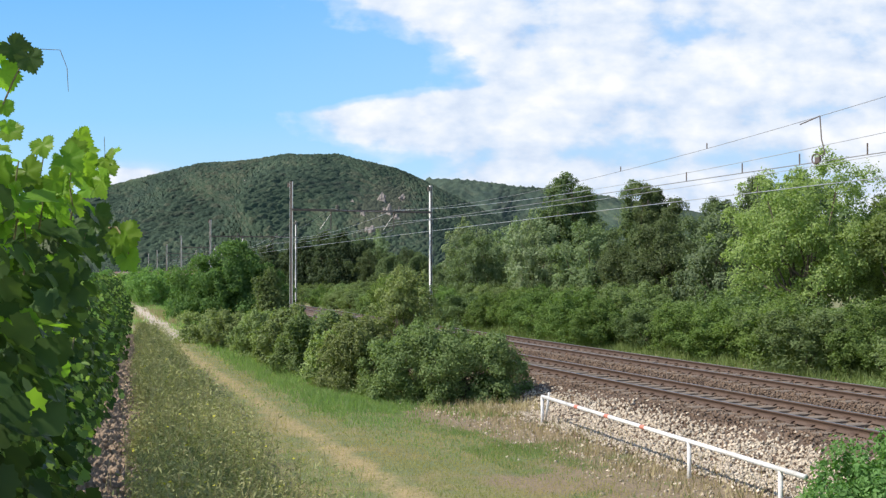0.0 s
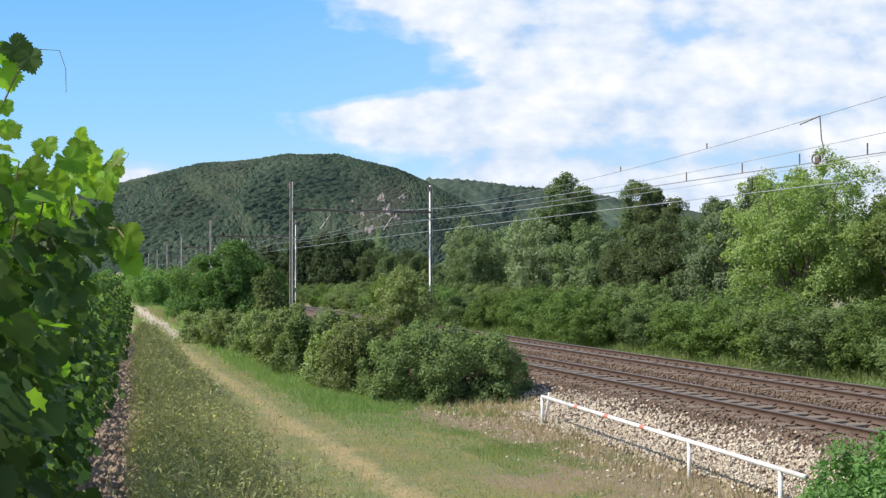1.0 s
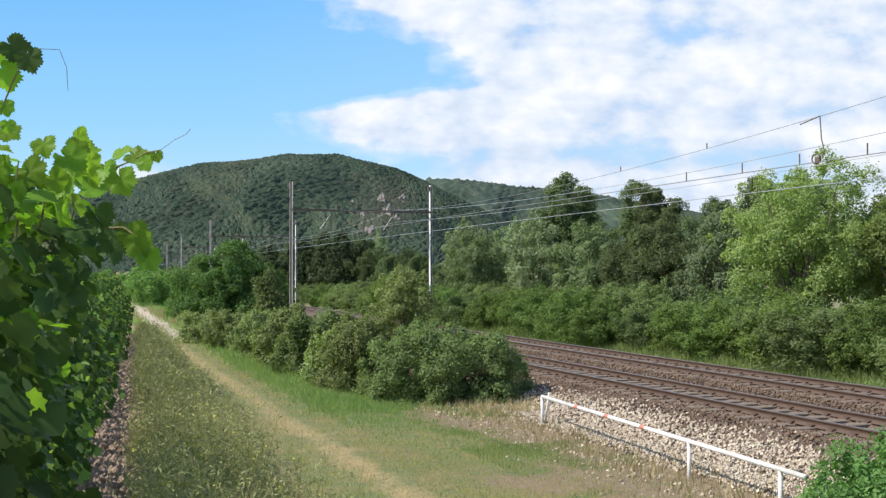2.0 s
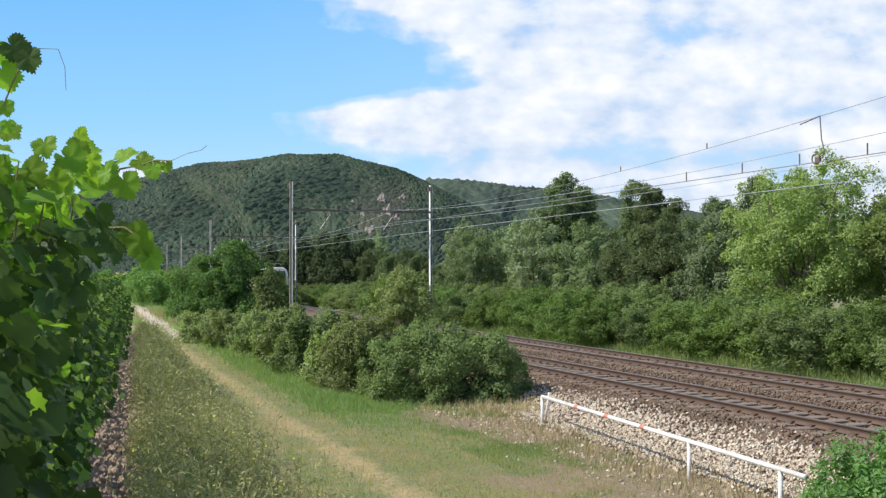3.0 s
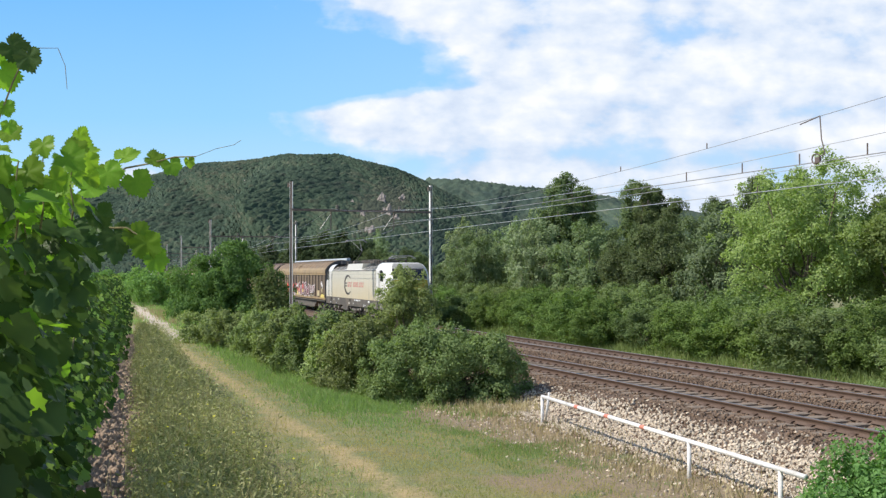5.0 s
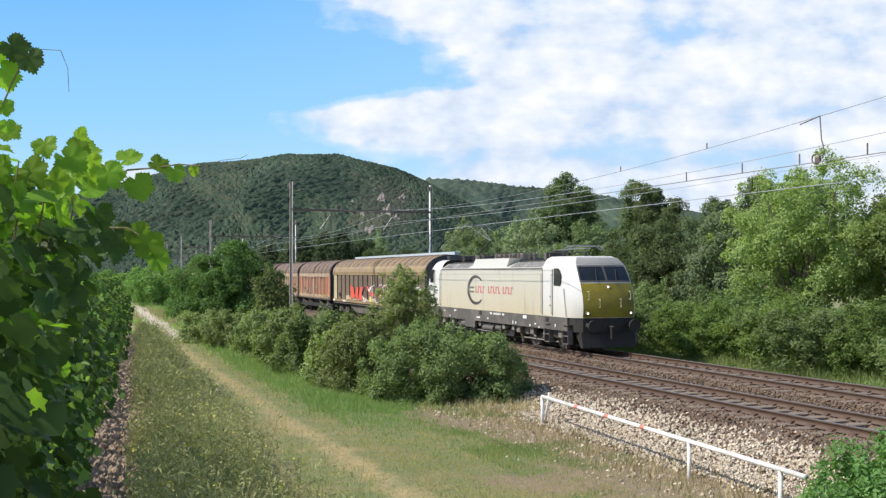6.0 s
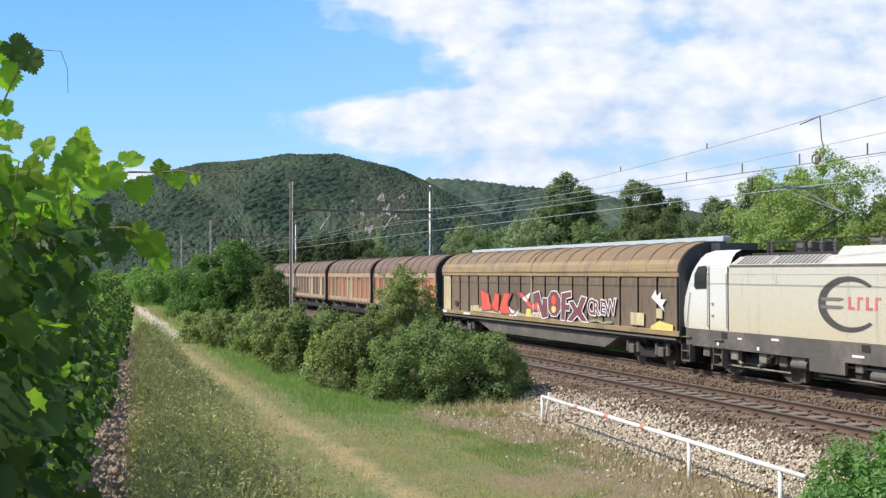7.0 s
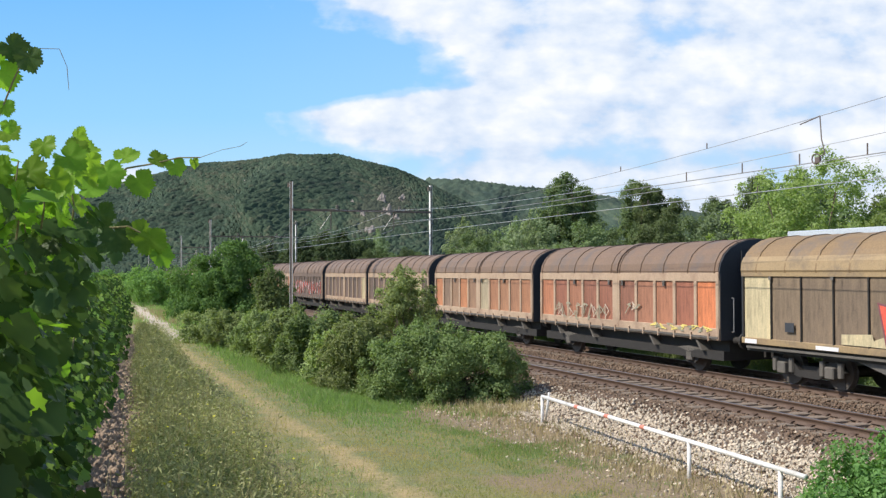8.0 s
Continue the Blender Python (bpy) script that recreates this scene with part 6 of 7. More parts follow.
# thicket and trees on the far side of the line
def thicket():
    g1, g2, g3 = "shrubs along the far track", "trees behind the far track", "tall poplars behind the line"
    shrubs = [plant("shrub", lobes_of(4.4, 3.1, 13, 0.12, 0.5), 21000, 0.062, (M_SHRUB, M_LUSH, M_SHRUB, M_LUSH)[i], ("dense green shrub along the far track", "lush bright green bramble thicket along the far track")[i % 2], "shrub", g1, 0.20, 0.05, 0.2, 3, -0.85, 110) for i in range(4)]
    trees = [plant("tree", lobes_of((5.6, 5.0, 6.0, 4.6)[i], (7.2, 7.6, 6.6, 7.4)[i], 17, 0.22, 0.36), 21000, 0.088, (M_TREE, M_GREY, M_TREE, M_DARK)[i], ("leafy green tree in the thicket behind the line", "grey-green willow in the thicket behind the line", "leafy green tree in the thicket behind the line", "dark green tree in the thicket behind the line")[i], "tree", g2, 0.30, 0.13, 0.2, 1, -0.7, 130) for i in range(4)]
    poplars = [plant("poplar", [(0, 0, 3.2, 1.3, 1.3, 2.0), (0.7, 0.2, 5.0, 1.0, 1.0, 1.7), (-0.7, -0.2, 5.6, 1.0, 1.0, 1.8), (0.5, 0.3, 7.0, 0.85, 0.85, 1.6), (-0.5, 0.1, 7.9, 0.8, 0.8, 1.6), (0.25, -0.2, 9.0, 0.7, 0.7, 1.5), (-0.1, 0.2, 9.9, 0.45, 0.45, 1.0)], 19000, 0.088, M_DARK,
                     "tall dark poplar rising above the thicket", "tree", g3, 0.26, 0.16, 0.2, 1, -0.8, 90) for i in range(2)]
    first = {id(o): True for o in shrubs + trees + poplars}

    def put(ob, x, y, scale, tall=1.0):
        turn = rng.uniform(0, 360)
        if first.pop(id(ob), None):
            ob.matrix_basis = pose(x, y, gz(x, y) - 0.05, 0, 0, turn) @ Matrix.Diagonal((scale, scale, scale * tall, 1))
        else:
            again(ob, x, y, turn, scale, tall)
    s = -22.0
    while s < 120:
        x, y, _ = along(s, 7.5 + rng.uniform(-0.4, 0.7))
        lush = rng.uniform(0, 1) < (0.75 if 12 < s < 48 else 0.2)
        put(shrubs[2 * rng.integers(0, 2) + int(lush)], float(x), float(y), rng.uniform(0.8, 1.08), rng.uniform(0.75, 1.0))
        x, y, _ = along(s + 1.2, 10.8 + rng.uniform(-0.5, 0.8))
        put(shrubs[2 * rng.integers(0, 2)], float(x), float(y), rng.uniform(0.85, 1.2), rng.uniform(0.85, 1.1))
        s += 2.5 + 0.014 * max(s, 0)
    s = -25.0
    while s < 150:
        x, y, _ = along(s, 14.5 + rng.uniform(-0.8, 1.5))
        if not (0.25 < x / y < 0.50 and y < 50):          # leaves the acacia in view
            put(trees[rng.integers(0, 4)], float(x), float(y), rng.uniform(0.72, 1.0))
        x, y, _ = along(s + 2.2, 19.5 + rng.uniform(-1, 2))
        put(trees[rng.integers(0, 4)], float(x), float(y), rng.uniform(0.86, 1.12))
        s += 4.6 + 0.02 * max(s, 0)
    for bear, dist, sc in ((0.112, 78, 0.98), (0.126, 80, 1.06), (0.143, 79, 0.95), (0.190, 74, 0.95), (0.203, 73, 0.97), (0.216, 74, 0.94), (0.232, 72, 0.85), (0.268, 66, 0.78), (0.285, 66, 0.76), (0.312, 64, 0.93), (0.325, 62, 0.88), (0.345, 64, 0.8)):
        put(poplars[rng.integers(0, 2)], *at(bear, dist), sc)
    b = plant("tree", lobes_of(6.6, 8.4, 20, 0.22, 0.3) + [(-2.4, -0.3, 3.4, 1.3, 1.2, 1.1), (-2.9, -0.2, 2.3, 1.0, 1.0, 0.9), (1.6, 0.0, 6.9, 1.4, 1.4, 1.3), (2.5, 0.2, 5.2, 1.3, 1.3, 1.3)],
              46000, 0.070, M_BRIGHT, "bright yellow-green acacia tree behind the line", "tree", "", 0.27, 0.16, 0.2, 1, -0.7, 130)
    stand(b, *at(0.360, 45.5), 0)
    b = plant("tree", lobes_of(4.0, 6.6, 8, 0.35, 0.4), 16000, 0.08, M_BRIGHT, "smaller yellow-green tree behind the line", "tree", "", 0.26, 0.12, 0.14, 1, -0.7)
    stand(b, *at(0.458, 43.5), 0)
    dark = plant("tree", lobes_of(5.0, 8.4, 10, 0.2, 0.4), 15000, 0.14, M_FAR, "dark pointed tree by the bend of the line", "tree", "dark trees by the bend", 0.32, 0.14, 0.16, 1, -0.75)
    stand(dark, *at(-0.115, 128), 0)
    for bear, dist, sc in ((-0.135, 130, 0.92), (-0.098, 124, 0.98), (-0.15, 134, 0.9), (-0.17, 138, 0.9), (-0.085, 126, 0.9), (-0.19, 142, 0.85), (-0.205, 150, 0.9)):
        again(dark, *at(bear, dist), rng.uniform(0, 360), sc)
    s = 165.0
    while s < 420:
        x, y, _ = along(s, 16 + rng.uniform(-3, 8))
        put(trees[rng.integers(0, 4)], float(x), float(y), rng.uniform(0.7, 1.0))
        s += 8.5


thicket()
# ---- meadow: grass, bank weeds, flowers ----
def blades(name, x, y, tall, wide, mat, label, category, lean=0.35, lift=None):
    n = len(x)
    z = height(x, y) if lift is None else lift
    a = rng.uniform(0, 6.28, n)
    dx, dy = np.cos(a) * wide / 2, np.sin(a) * wide / 2
    lx, ly = rng.normal(0, lean, n) * tall, rng.normal(0, lean, n) * tall
    v = np.stack([np.stack([x - dx, y - dy, z - 0.02], 1), np.stack([x + dx, y + dy, z - 0.02], 1), np.stack([x + lx, y + ly, z + tall], 1)], 1)
    return tagged(link_mesh(name, v.reshape(-1, 3), np.arange(n * 3).reshape(n, 3), mat), label, category, kind="stuff")


M_FRESH = foliage("fresh_grass", (0.196, 0.325, 0.124), (0.319, 0.440, 0.196), (0.263, 0.383, 0.153), through_part=0.5, scale=0.5)
M_STRAW = foliage("dry_stalks", (0.36, 0.31, 0.17), (0.50, 0.44, 0.27), (0.42, 0.35, 0.2), through_part=0.2, scale=1.0)
M_FLOWER = foliage("yellow_flowers", (0.62, 0.56, 0.06), (0.70, 0.62, 0.12), (0.6, 0.55, 0.1), through_part=0.2, scale=1.0)


def meadow():
    n = 420000
    y = 11 + 55 * rng.uniform(0, 1, n) ** 1.7
    x = -0.40 * y + rng.uniform(0, 1, n) * (0.40 * y + 9)
    d, s = side_of(x, y)
    q = bank_of(x, y)
    c = path_line(d)
    worn = np.clip(np.exp(-((c - 1.05) / 0.4) ** 2) + 0.8 * np.exp(-((c + 0.55) / 0.4) ** 2) + 0.45 * np.exp(-((c - 0.2) / 1.4) ** 4) + np.exp(-((c - 0.65) / 1.5) ** 2) * smooth01(46, 52, y), 0, 1)
    bare = smooth01(-9.4, -7.9, d) * smooth01(26, 20, s) + smooth01(-8.0, -7.3, d)
    patch = 0.5 + 0.5 * wave(x * 0.9, y * 0.9, 2.0)
    keep = (q > bank_width(y) - 0.45) & (d < -6.9) & (rng.uniform(0, 1, n) > np.clip(worn * 0.65 + 0.6 * bare + 0.7 * bare_earth(x, y) - 1.3 * np.clip(patch - 0.4, 0, 1) * bare, 0, 0.97))
    x, y, d, s, c = x[keep], y[keep], d[keep], s[keep], c[keep]
    lush = smooth01(1.6, 2.6, c) * smooth01(8, 14, s)
    pick = rng.uniform(0, 1, len(x)) < np.clip(lush + 0.25 * (wave(x, y, 4.0) > 0.1), 0, 0.9)
    k = ~pick
    tall = rng.uniform(0.015, 0.06, k.sum())
    blades("grass", x[k], y[k], tall, 0.008 + 0.00045 * y[k], M_GRASS, "short dry meadow grass beside the field track", "grass")
    tall = rng.uniform(0.025, 0.09, pick.sum()) * (1 + 1.9 * lush[pick] * (0.5 + 0.5 * (wave(x[pick] * 1.9, y[pick] * 1.9, 6.0) > 0)))
    blades("green_grass", x[pick], y[pick], tall, 0.009 + 0.0006 * y[pick], M_FRESH, "taller fresh green grass at the foot of the hedge", "grass")
    # patches of low green grass on the bare ground round the barrier
    n = 130000
    s, d = rng.uniform(-7, 24, n), -9.9 + 3.7 * rng.uniform(0, 1, n)
    x, y, _ = along(s, d)
    k = wave(x * 1.1, y * 1.1, 5.0) + 0.5 * wave(x * 2.7, y * 2.7, 1.0) + rng.normal(0, 0.25, n) - 0.55 * bare_earth(x, y) > 0.0
    x, y = x[k], y[k]
    blades("patchy_grass", x, y, rng.uniform(0.02, 0.085, len(x)), np.full(len(x), 0.015), M_FRESH, "patchy low green grass on bare ground by the barrier", "grass")
    # rank dry grass on the slope past the fork of the track
    n = 60000
    y = 58 + 75 * rng.uniform(0, 1, n) ** 1.4
    x = y * rng.uniform(-0.42, -0.14, n)
    d, s = side_of(x, y)
    c = path_line(d)
    k = (d < -7.2) & (rng.uniform(0, 1, n) > 0.97 * np.exp(-((c - 1.4) / 0.8) ** 2) + np.exp(-((c - 0.65) / 1.5) ** 2) * smooth01(70, 63, y))
    x, y, c = x[k], y[k], c[k]
    k = (wave(x, y, 1.3) + rng.normal(0, 0.3, len(x)) > -0.25) & (c < 3.2)
    blades("slope_grass", x[k], y[k], rng.uniform(0.10, 0.40, k.sum()), np.full(k.sum(), 0.06), M_STRAW, "dry yellowish grass on the slope past the fork of the track", "grass")
    blades("slope_greenery", x[~k], y[~k], rng.uniform(0.10, 0.45, (~k).sum()), np.full((~k).sum(), 0.07), M_FRESH, "green grass round the far bushes", "grass")
    # tussocks among the stones below the barrier
    n = 1700
    m = rng.integers(0, 60, n)
    x, y = rng.normal(2.1, 1.1, 60)[m] + rng.normal(0, 0.12, n), rng.normal(26.9, 0.5, 60)[m] + rng.normal(0, 0.12, n)
    blades("hedge_foot_grass", x, y, rng.uniform(0.06, 0.30, n) * rng.uniform(0.5, 1.7, 60)[m], np.full(n, 0.014), M_STRAW, "tufts of tall dry grass at the end of the hedge", "grass", 0.4)
    n = 4500
    s, d = rng.uniform(-3, 20, n), rng.normal(-7.0, 0.7, n)
    x, y, _ = along(s, d)
    blades("dry_grass", x, y, rng.uniform(0.06, 0.25, n), np.full(n, 0.025), M_STRAW, "dry straw-coloured grass below the ballast bank", "grass")


def bank_weeds():
    n = 15000
    # they grow in tufts
    m = rng.integers(0, 560, n)
    y = (6.5 + 50 * rng.uniform(0, 1, 560) ** 1.5)[m] + rng.normal(0, 0.16, n)
    q = 0.02 + np.clip(rng.uniform(0, 1, 560)[m] + rng.normal(0, 0.07, n), 0, 1.05) * (bank_width(y) - 0.06)
    x = q * math.hypot(1, VINE_SLOPE) - VINE_SLOPE * y
    z = height(x, y)
    tall = rng.uniform(0.3, 0.7, n) * rng.uniform(0.5, 2.1, 560)[m] * (0.55 + 0.6 * smooth01(0.15, 0.75, q / bank_width(y)) * smooth01(1.0, 0.85, q / bank_width(y))) * np.interp(y, (8, 35, 60), (1, 0.85, 0.5))
    k = 18
    h = rng.uniform(0.1, 1.0, (n, k))
    pos = np.stack([x[:, None] + rng.normal(0, 0.07, (n, k)), y[:, None] + rng.normal(0, 0.07, (n, k)), z[:, None] + h * tall[:, None]], 2).reshape(-1, 3)
    v, f = quads(pos, rng.normal(0, 0.6, pos.shape) + np.array([0, 0, 0.25]), np.repeat(0.021 + 0.0006 * y, k), 0.24)
    tagged(link_mesh("bank_weeds", v, f, M_WEED), "thick grey-green weeds covering the bank below the vines", "weeds", kind="stuff")
    j = rng.integers(0, n, 9000)
    blades("bank_stalks", x[j] + rng.normal(0, 0.12, 9000), y[j] + rng.normal(0, 0.12, 9000), tall[j] * rng.uniform(0.8, 1.35, 9000), np.full(9000, 0.012), M_STRAW, "dry pale stalks among the bank weeds", "weeds", 0.2)
    j = rng.integers(0, n, 1300)
    pos = np.stack([x[j] + rng.normal(0, 0.1, 1300), y[j] + rng.normal(0, 0.1, 1300), z[j] + tall[j] * rng.uniform(0.85, 1.1, 1300)], 1)
    v, f = quads(pos, rng.normal(0, 0.5, pos.shape) + np.array([0, 0, 1.0]), np.full(1300, 0.015), 0.9, 0.1)
    tagged(link_mesh("yellow_flowers", v, f, M_FLOWER), "small yellow flowers scattered over the bank", "flowers", kind="stuff")


def soil_clods():
    n = 9000
    y = 5.0 + 32 * rng.uniform(0, 1, n) ** 1.6
    q = rng.uniform(-1.15, 0.10, n)
    x = q * math.hypot(1, VINE_SLOPE) - VINE_SLOPE * y
    p = np.stack([x, y, height(x, y) + 0.005], 1)
    tagged(stones("soil_clods", p, 0.055, M_DIRT), "reddish clods and stones on the strip along the vines", "soil", kind="stuff")


def verge():
    """Rank grass and weeds between the far track and the shrubs."""
    n = 42000
    s, d = rng.uniform(-14, 75, n), 4.8 + 4.0 * rng.uniform(0, 1, n) ** 0.9
    x, y, _ = along(s, d)
    blades("verge_grass", x, y, rng.uniform(0.15, 0.6, n) * (0.45 + 0.22 * (d - 4.9)), np.full(n, 0.04), M_VERGE, "rank green grass along the far track", "grass", 0.3)
    n = 1100
    s, d = rng.uniform(-4, 26, n), rng.normal(-7.5, 0.6, n)
    x, y, _ = along(s, d)
    tagged(stones("strewn_stones", np.stack([x, y, height(x, y)], 1), 0.045, M_PALE), "pale stones strewn over bare brown ground", "stones", kind="stuff")


M_VERGE = foliage("verge_leaves", (0.12, 0.17, 0.06), (0.22, 0.275, 0.105), (0.17, 0.215, 0.08), through_part=0.35, scale=0.5)
meadow()
verge()
bank_weeds()
soil_clods()

# ---- vines ----
ANG = np.radians([0, 24, 50, 76, 106, 136, 165, 180, -165, -136, -106, -76, -50, -24])
RAD = np.array([1.0, 0.80, 0.93, 0.76, 0.86, 0.66, 0.55, 0.18, 0.55, 0.66, 0.86, 0.76, 0.93, 0.80])


LEAF_N = 24


def vine_leaf_shape():
    a = np.linspace(0, 2 * math.pi, LEAF_N, endpoint=False)
    order = np.argsort(ANG % (2 * math.pi))
    r = np.interp(a, (ANG % (2 * math.pi))[order], RAD[order], period=2 * math.pi) * (1 + 0.07 * np.where(np.arange(LEAF_N) % 2, 1, -1))
    u, v = np.cos(a) * r, np.sin(a) * r
    w = 0.22 * np.abs(v) - 0.28 * u * u * np.sign(u)
    jag = np.stack([u, v, w], 1)
    return np.concatenate([[[0.0, 0.0, 0.0]], jag]), np.array([(0, 1 + i, 1 + (i + 1) % LEAF_N) for i in range(LEAF_N)])


LEAF_V, LEAF_F = vine_leaf_shape()


def vine_leaves(pos, nrm, tip, half):
    """Lobed leaves at places, with their faces and tips turned as given."""
    n = len(pos)
    nrm = nrm / np.linalg.norm(nrm, axis=1, keepdims=True)
    t = tip - nrm * np.sum(tip * nrm, 1, keepdims=True)
    t /= np.linalg.norm(t, axis=1, keepdims=True)
    b = np.cross(nrm, t)
    h = (half * rng.uniform(0.6, 1.3, n))[:, None, None]
    L = LEAF_V[None] * (1 + rng.normal(0, 0.05, (n, LEAF_N + 1, 1)))
    v = pos[:, None] + h * (L[..., 0:1] * t[:, None] + L[..., 1:2] * b[:, None] + L[..., 2:3] * nrm[:, None])
    f = LEAF_F[None] + (np.arange(n) * (LEAF_N + 1))[:, None, None]
    return v.reshape(-1, 3), f.reshape(-1, 3)


M_STEM = surface("green_brown_vine_shoot", (0.16, 0.15, 0.06), (0.24, 0.20, 0.09), 8, 60, 0.7)


def grapevine(n, half, tall, reach, crest=0):
    """One vine of the row: gnarled trunk, canes and its leaves. x runs along the row, +y towards the railway."""
    o = empty("grapevine")
    bm = bmesh.new()
    limb(bm, (0, 0, -0.1), (0.06, 0.02, 0.6), 0.045, 0.035, 4, 0.2)
    part("trunk", bm, M_BARK, o)
    for a in (-0.5, -0.2, 0.15, 0.45):
        bm = bmesh.new()
        limb(bm, (0.06, 0.02, 0.58), (a, rng.normal(0, 0.08), tall * 0.95), 0.014, 0.006, 4, 0.15, 5)
        part("cane", bm, M_STEM, o)
    h = np.where(rng.uniform(0, 1, n) < 0.88, rng.uniform(0.26, 1.0, n), rng.uniform(0.08, 0.3, n))
    ph = rng.uniform(0, 6.28, 2)
    wide = reach * (0.22 + 0.88 * np.sin(math.pi * h ** 1.25)) * np.where(rng.uniform(0, 1, n) < 0.8, 1, 0.5)
    side = np.where(rng.uniform(0, 1, n) < 0.68, 1.0, -1.0)
    ax = rng.uniform(-0.72, 0.72, n)
    wide = wide * (1 + 0.28 * np.sin(ax * 7 + ph[0]) * np.sin(h * 6 + ph[1]))
    pos = np.stack([ax, side * wide * np.sqrt(rng.uniform(0.15, 1, n)) + rng.normal(0, 0.05, n), 0.12 + h * (tall - 0.12) + rng.normal(0, 0.05, n)], 1)
    nrm = np.stack([rng.normal(0, 0.8, n), side * (0.9 - 0.5 * h) + rng.normal(0, 0.35, n), 0.45 + 0.6 * h + rng.normal(0, 0.3, n)], 1)
    tip = np.stack([rng.normal(0, 0.6, n), side * 0.5 + rng.normal(0, 0.3, n), np.full(n, -0.8)], 1)
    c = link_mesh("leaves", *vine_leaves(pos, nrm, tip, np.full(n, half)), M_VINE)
    c.parent = o
    # side shoots that stick out of the canopy: leaves painted paler as sunlit
    k = n // (12 if crest else 4)
    e = rng.integers(0, n, k)
    out = pos[e] + np.stack([rng.normal(0, 0.05, k), side[e] * np.abs(rng.normal(0.02, 0.05, k)), rng.normal(0.02, 0.06, k)], 1)
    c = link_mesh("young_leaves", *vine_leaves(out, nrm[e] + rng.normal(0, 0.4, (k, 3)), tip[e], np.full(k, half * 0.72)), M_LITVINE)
    c.parent = o
    if crest:
        # untrimmed summer growth: canes that arch out over the strip, sunlit tops painted pale
        for a in (-0.55, -0.1, 0.4):
            bm = bmesh.new()
            limb(bm, (a, 0.05, 1.5), (a + 0.05, 0.28, 2.26), 0.007, 0.004, 4, 0.12, 5)
            part("cane", bm, M_STEM, o)
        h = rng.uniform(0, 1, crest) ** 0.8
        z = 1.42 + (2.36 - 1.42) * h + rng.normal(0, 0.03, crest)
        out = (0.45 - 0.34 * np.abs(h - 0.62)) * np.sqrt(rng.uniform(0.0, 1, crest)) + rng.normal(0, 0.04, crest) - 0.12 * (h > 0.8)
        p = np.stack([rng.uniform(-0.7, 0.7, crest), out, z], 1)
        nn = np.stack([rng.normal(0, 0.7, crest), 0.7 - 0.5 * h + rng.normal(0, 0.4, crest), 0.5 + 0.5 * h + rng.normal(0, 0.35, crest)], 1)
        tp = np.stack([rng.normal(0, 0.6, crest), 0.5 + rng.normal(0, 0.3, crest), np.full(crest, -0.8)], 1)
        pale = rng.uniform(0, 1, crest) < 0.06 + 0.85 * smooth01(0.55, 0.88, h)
        for name, k2, mat in (("crest_leaves", ~pale, M_VINE), ("young_crest_leaves", pale, M_YOUNGLIT)):
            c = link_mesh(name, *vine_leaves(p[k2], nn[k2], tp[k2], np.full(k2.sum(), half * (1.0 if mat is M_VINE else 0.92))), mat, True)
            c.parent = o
    return tagged(o, "leafy green grapevine in the row along the bank", "grapevine", "grapevines of the row")


ROW_TURN = math.degrees(math.atan2(1.0, -VINE_SLOPE))


def row_place(y, q):
    x = q * math.hypot(1, VINE_SLOPE) - VINE_SLOPE * y
    return x, y, gz(x, y)


def vine_row():
    kinds = []
    y = 2.75
    i = 0
    while y < 36:
        x, yy, z = row_place(y, -0.62 if y < 3.6 else -0.72)
        m = pose(x, yy, z, 0, 0, ROW_TURN + 180)
        if y < 9:
            grapevine(980, 0.047, 1.72 + float(rng.normal(0, 0.13)), float(rng.uniform(0.28, 0.37)), 720 if y < 3.6 else 0).matrix_basis = m
        elif len(kinds) < 4:
            k = grapevine(470, 0.052, (1.85, 1.45, 1.75, 1.6)[len(kinds)] + float(rng.normal(0, 0.03)), (0.28, 0.38, 0.31, 0.40)[len(kinds)])
            k.matrix_basis = m
            kinds.append(k)
        else:
            copy_thing(kinds[i % 4], m)
        y += 1.15
        i += 1


vine_row()


def one_leaf():
    """A single large leaf: toothed lobes round a raised mid rib, two rings of faces."""
    a = np.linspace(0, 2 * math.pi, 56, endpoint=False)
    order = np.argsort(ANG % (2 * math.pi))
    r = np.interp(a, (ANG % (2 * math.pi))[order], RAD[order], period=2 * math.pi)
    r = r * (1 + 0.07 * np.where(np.arange(56) % 2, 1, -1)) * (1 + rng.normal(0, 0.03, 56))
    rows = [np.zeros((1, 3))]
    for k in (0.5, 1.0):
        u, w = np.cos(a) * r * k, np.sin(a) * r * k
        rows.append(np.stack([u, w, 0.2 * np.abs(w) - 0.22 * u * np.abs(u) + 0.05 * np.sin(a * 5 + rng.uniform(0, 6)) * k], 1))
    v = np.concatenate(rows)
    f = []
    for i in range(56):
        j = (i + 1) % 56
        f += [(0, 1 + i, 1 + j), (1 + i, 57 + i, 57 + j), (1 + i, 57 + j, 1 + j)]
    ob = link_mesh("leaf", v, f, M_YOUNGLIT, True)
    me = ob.data
    bpy.data.objects.remove(ob)
    return me


LEAF_MESHES = [one_leaf() for _ in range(4)]
# shaded copies for the lower leaves, the shade put into their colour
DARK_LEAVES = [me.copy() for me in LEAF_MESHES]
for me in DARK_LEAVES:
    me.materials[0] = M_VINE


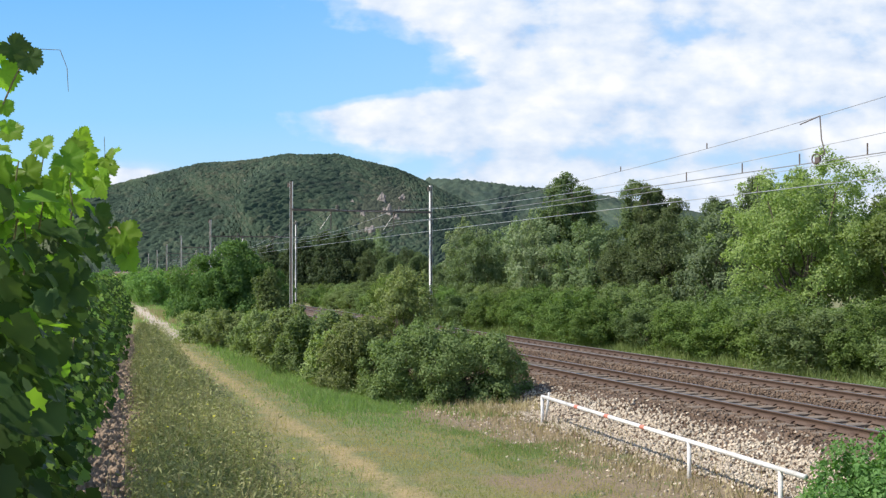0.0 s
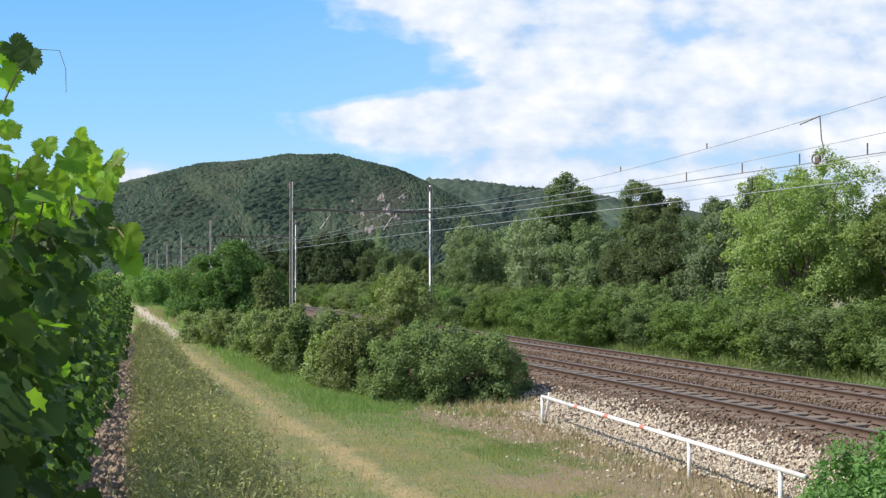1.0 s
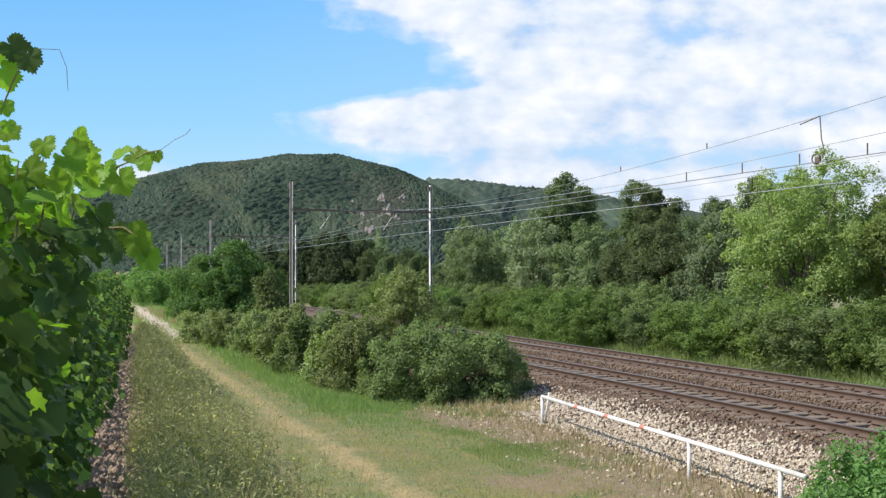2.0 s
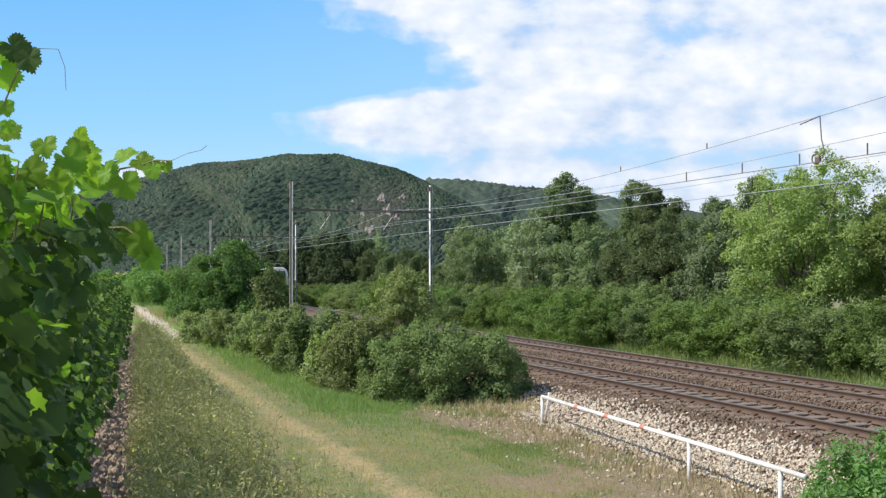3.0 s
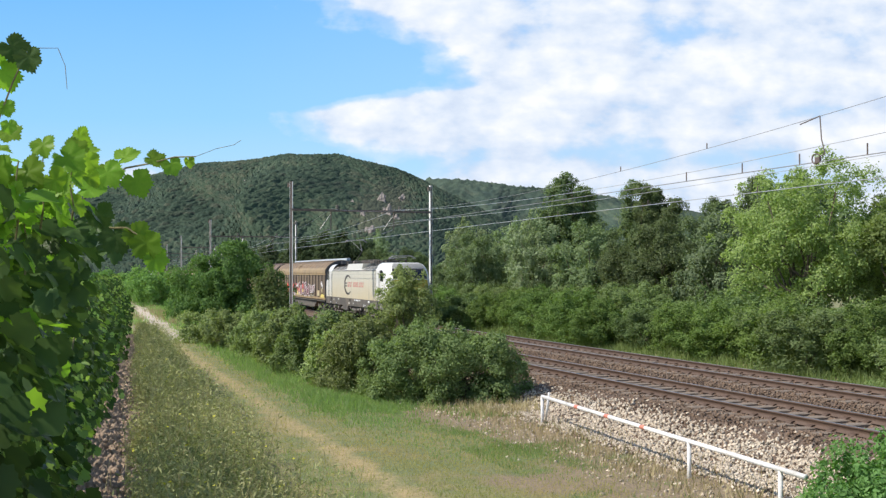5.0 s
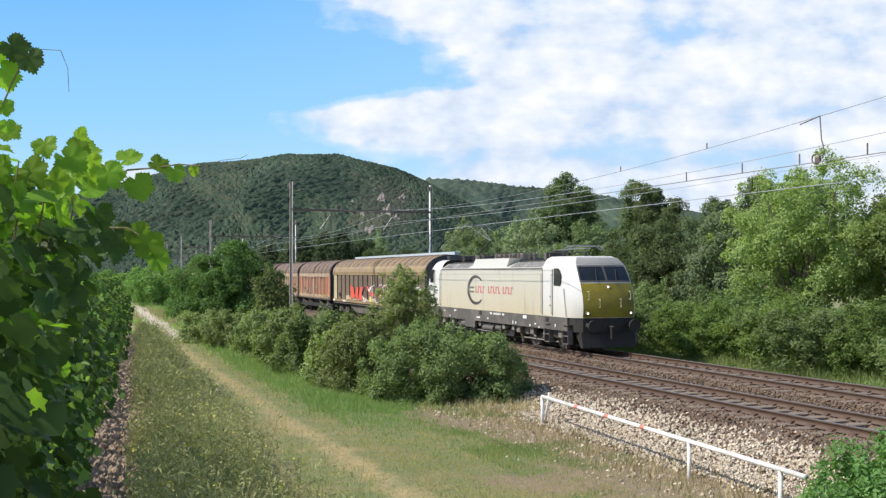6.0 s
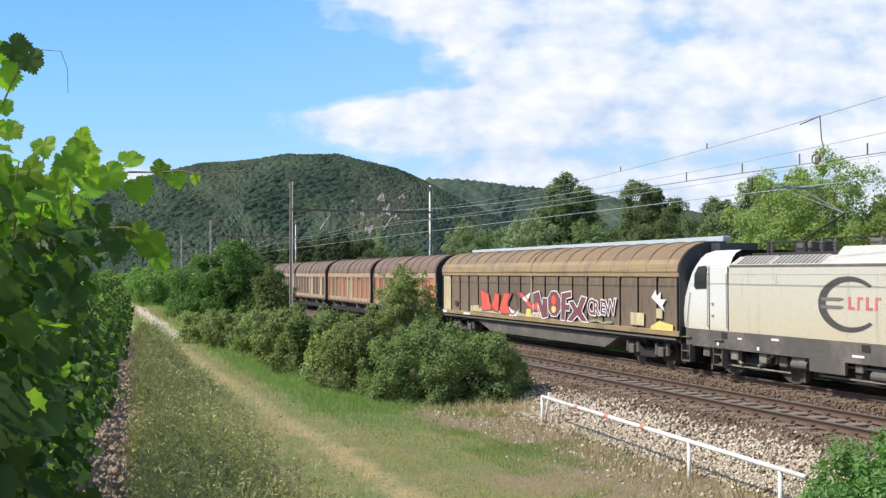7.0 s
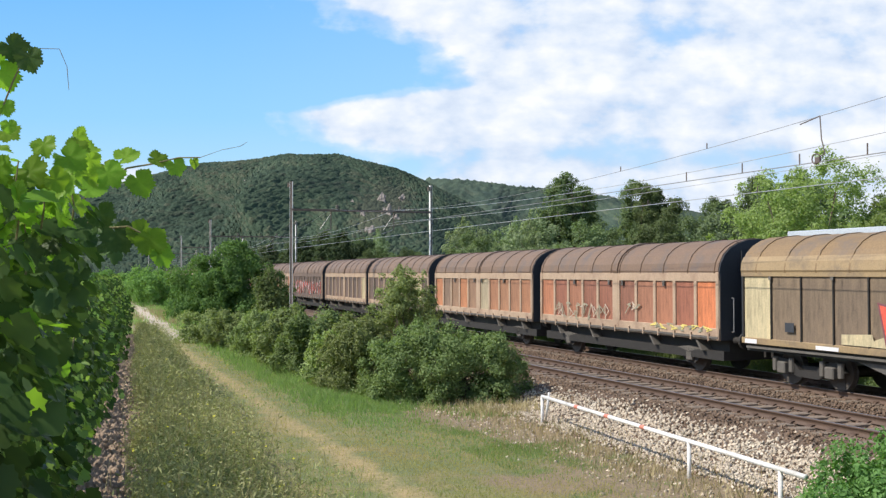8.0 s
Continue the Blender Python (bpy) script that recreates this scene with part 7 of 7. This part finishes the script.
def shoot(points, leaves, label, tendril=None, dark=0):
    """A young shoot: a stem along points from its foot at the origin, and leaves (place, half size, turn) as parts."""
    o = empty("vine_shoot")
    bm = bmesh.new()
    for i, (a, b) in enumerate(zip(points, points[1:])):
        r = 0.003 * (1 - 0.6 * i / len(points))
        cyl(bm, a, b, r, r * 0.85, 6)
    part("stem", bm, M_STEM, o)
    for i, (p, half, rx, ry, rz) in enumerate(leaves):
        lf = new("leaf", (DARK_LEAVES if i < dark else LEAF_MESHES)[i % 4])
        lf.parent = o
        lf.matrix_basis = pose(*p, rx, ry, rz) @ Matrix.Scale(half * 0.8, 4)
    if tendril:
        bm = bmesh.new()
        for a, b in zip(tendril, tendril[1:]):
            cyl(bm, a, b, 0.0008, 0.0006, 5)
        part("tendril", bm, M_STEM, o)
    return tagged(o, label, "vine shoot", "young shoots of the nearest vine")


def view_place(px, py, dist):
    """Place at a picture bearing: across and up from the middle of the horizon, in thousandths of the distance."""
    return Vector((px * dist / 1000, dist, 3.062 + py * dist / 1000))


def shoots():
    made = []
    # long outer shoot that swings out in the wind
    a = shoot([(0, 0, 0), (0.06, 0, 0.03), (0.13, 0, 0.035), (0.20, 0, 0.045), (0.26, 0, 0.04)],
              [((0.01, -0.01, 0.02), 0.066, 45, 50, -20), ((0.055, 0.01, 0.06), 0.058, 40, -30, 30), ((0.09, -0.01, -0.01), 0.064, 60, 60, 10), ((0.14, 0.0, 0.045), 0.05, 45, 20, 15), ((0.19, 0, 0.025), 0.042, 60, 65, -10), ((0.24, 0, 0.03), 0.026, 55, 75, 20)],
              "young vine shoot with bright leaves swinging in the wind", [(0.26, 0, 0.04), (0.32, 0, 0.055), (0.37, 0, 0.06), (0.39, 0, 0.07)])
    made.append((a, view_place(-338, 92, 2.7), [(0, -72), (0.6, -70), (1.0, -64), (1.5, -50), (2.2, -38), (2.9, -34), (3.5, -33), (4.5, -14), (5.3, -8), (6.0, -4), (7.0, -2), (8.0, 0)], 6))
    # lower hanging leaves that follow it
    b = shoot([(0, 0, 0), (0.05, 0, 0.0), (0.10, 0, -0.03), (0.13, 0, -0.07)],
              [((0.02, 0, -0.02), 0.07, 60, 60, -10), ((0.07, 0.01, -0.02), 0.07, 50, 45, 20), ((0.11, -0.01, -0.04), 0.064, 65, 75, -15), ((0.13, 0, -0.08), 0.05, 60, 60, 10)],
              "hanging young vine shoot with broad lit leaves", None, 1)
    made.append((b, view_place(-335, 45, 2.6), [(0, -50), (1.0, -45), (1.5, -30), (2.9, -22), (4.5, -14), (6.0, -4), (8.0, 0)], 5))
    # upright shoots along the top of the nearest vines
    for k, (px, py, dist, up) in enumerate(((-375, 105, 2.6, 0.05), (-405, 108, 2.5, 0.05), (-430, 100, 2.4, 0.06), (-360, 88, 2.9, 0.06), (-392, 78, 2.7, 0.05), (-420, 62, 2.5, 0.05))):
        r = random.Random(k + 3)
        c = shoot([(0, 0, -0.16), (0.01, 0, -0.10), (0.0, 0, -0.04), (0.01, 0, up - 0.03)],
                  [((r.uniform(-0.09, 0.09), r.uniform(-0.06, 0.04), -0.22 + 0.035 * i + up * 0.5), r.uniform(0.045, 0.068), r.uniform(15, 75), r.uniform(-30, 80), r.uniform(-60, 60)) for i in range(9)],
                  "upright young vine shoot with translucent bright leaves", None, 3 if py > 90 else 4)
        sway = r.uniform(3, 7)
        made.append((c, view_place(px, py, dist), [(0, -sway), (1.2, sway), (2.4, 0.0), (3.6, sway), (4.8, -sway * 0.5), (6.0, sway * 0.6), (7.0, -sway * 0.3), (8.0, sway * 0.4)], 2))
    d = shoot([(-0.26, 0, -0.75), (-0.16, 0, -0.35), (-0.06, 0, -0.12), (-0.01, 0, 0), (0.02, 0, 0.06), (0.05, 0, 0.07)],
              [((-0.01, 0, 0.075), 0.05, 70, 40, 10), ((0.03, -0.01, 0.05), 0.045, 75, 75, -10), ((-0.03, 0, 0.02), 0.055, 65, 60, 20), ((-0.025, 0.0, -0.05), 0.03, 80, 80, 0), ((-0.05, 0, 0.07), 0.05, 60, 100, 20), ((-0.02, 0, -0.09), 0.026, 85, 85, 10)],
              "tall young vine shoot with a curling tendril above the row", [(0.05, 0, 0.07), (0.09, 0, 0.068), (0.105, 0, 0.03), (0.108, 0, -0.02)], 2)
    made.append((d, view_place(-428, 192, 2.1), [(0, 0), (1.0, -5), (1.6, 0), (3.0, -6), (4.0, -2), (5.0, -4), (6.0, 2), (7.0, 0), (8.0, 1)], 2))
    return made


SHOOTS = shoots()
# ---- motion ----
def motions():
    for ob, at0, half in VEHICLES:
        walk(ob, [(float(t), train_pose(at0, float(t), half)) for t in (0, 1, 2, 3, 4, 5, 6, 7, 7.5, 8)])
    # driven wheels roll on the rails
    for w, x, r in WHEELS:
        step = V / 30 / r
        walk(w, [(i / 30, pose(x, 0, r, 0, math.degrees(step * i), 0)) for i in range(241)])
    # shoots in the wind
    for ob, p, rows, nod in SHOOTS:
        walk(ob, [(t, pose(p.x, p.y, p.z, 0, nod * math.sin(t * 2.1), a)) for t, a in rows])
    # the clouds drift slowly
    walk(clouds, [(0.0, pose(20, 4050, 3)), (8.0, pose(-25, 4050, 3))])


motions()
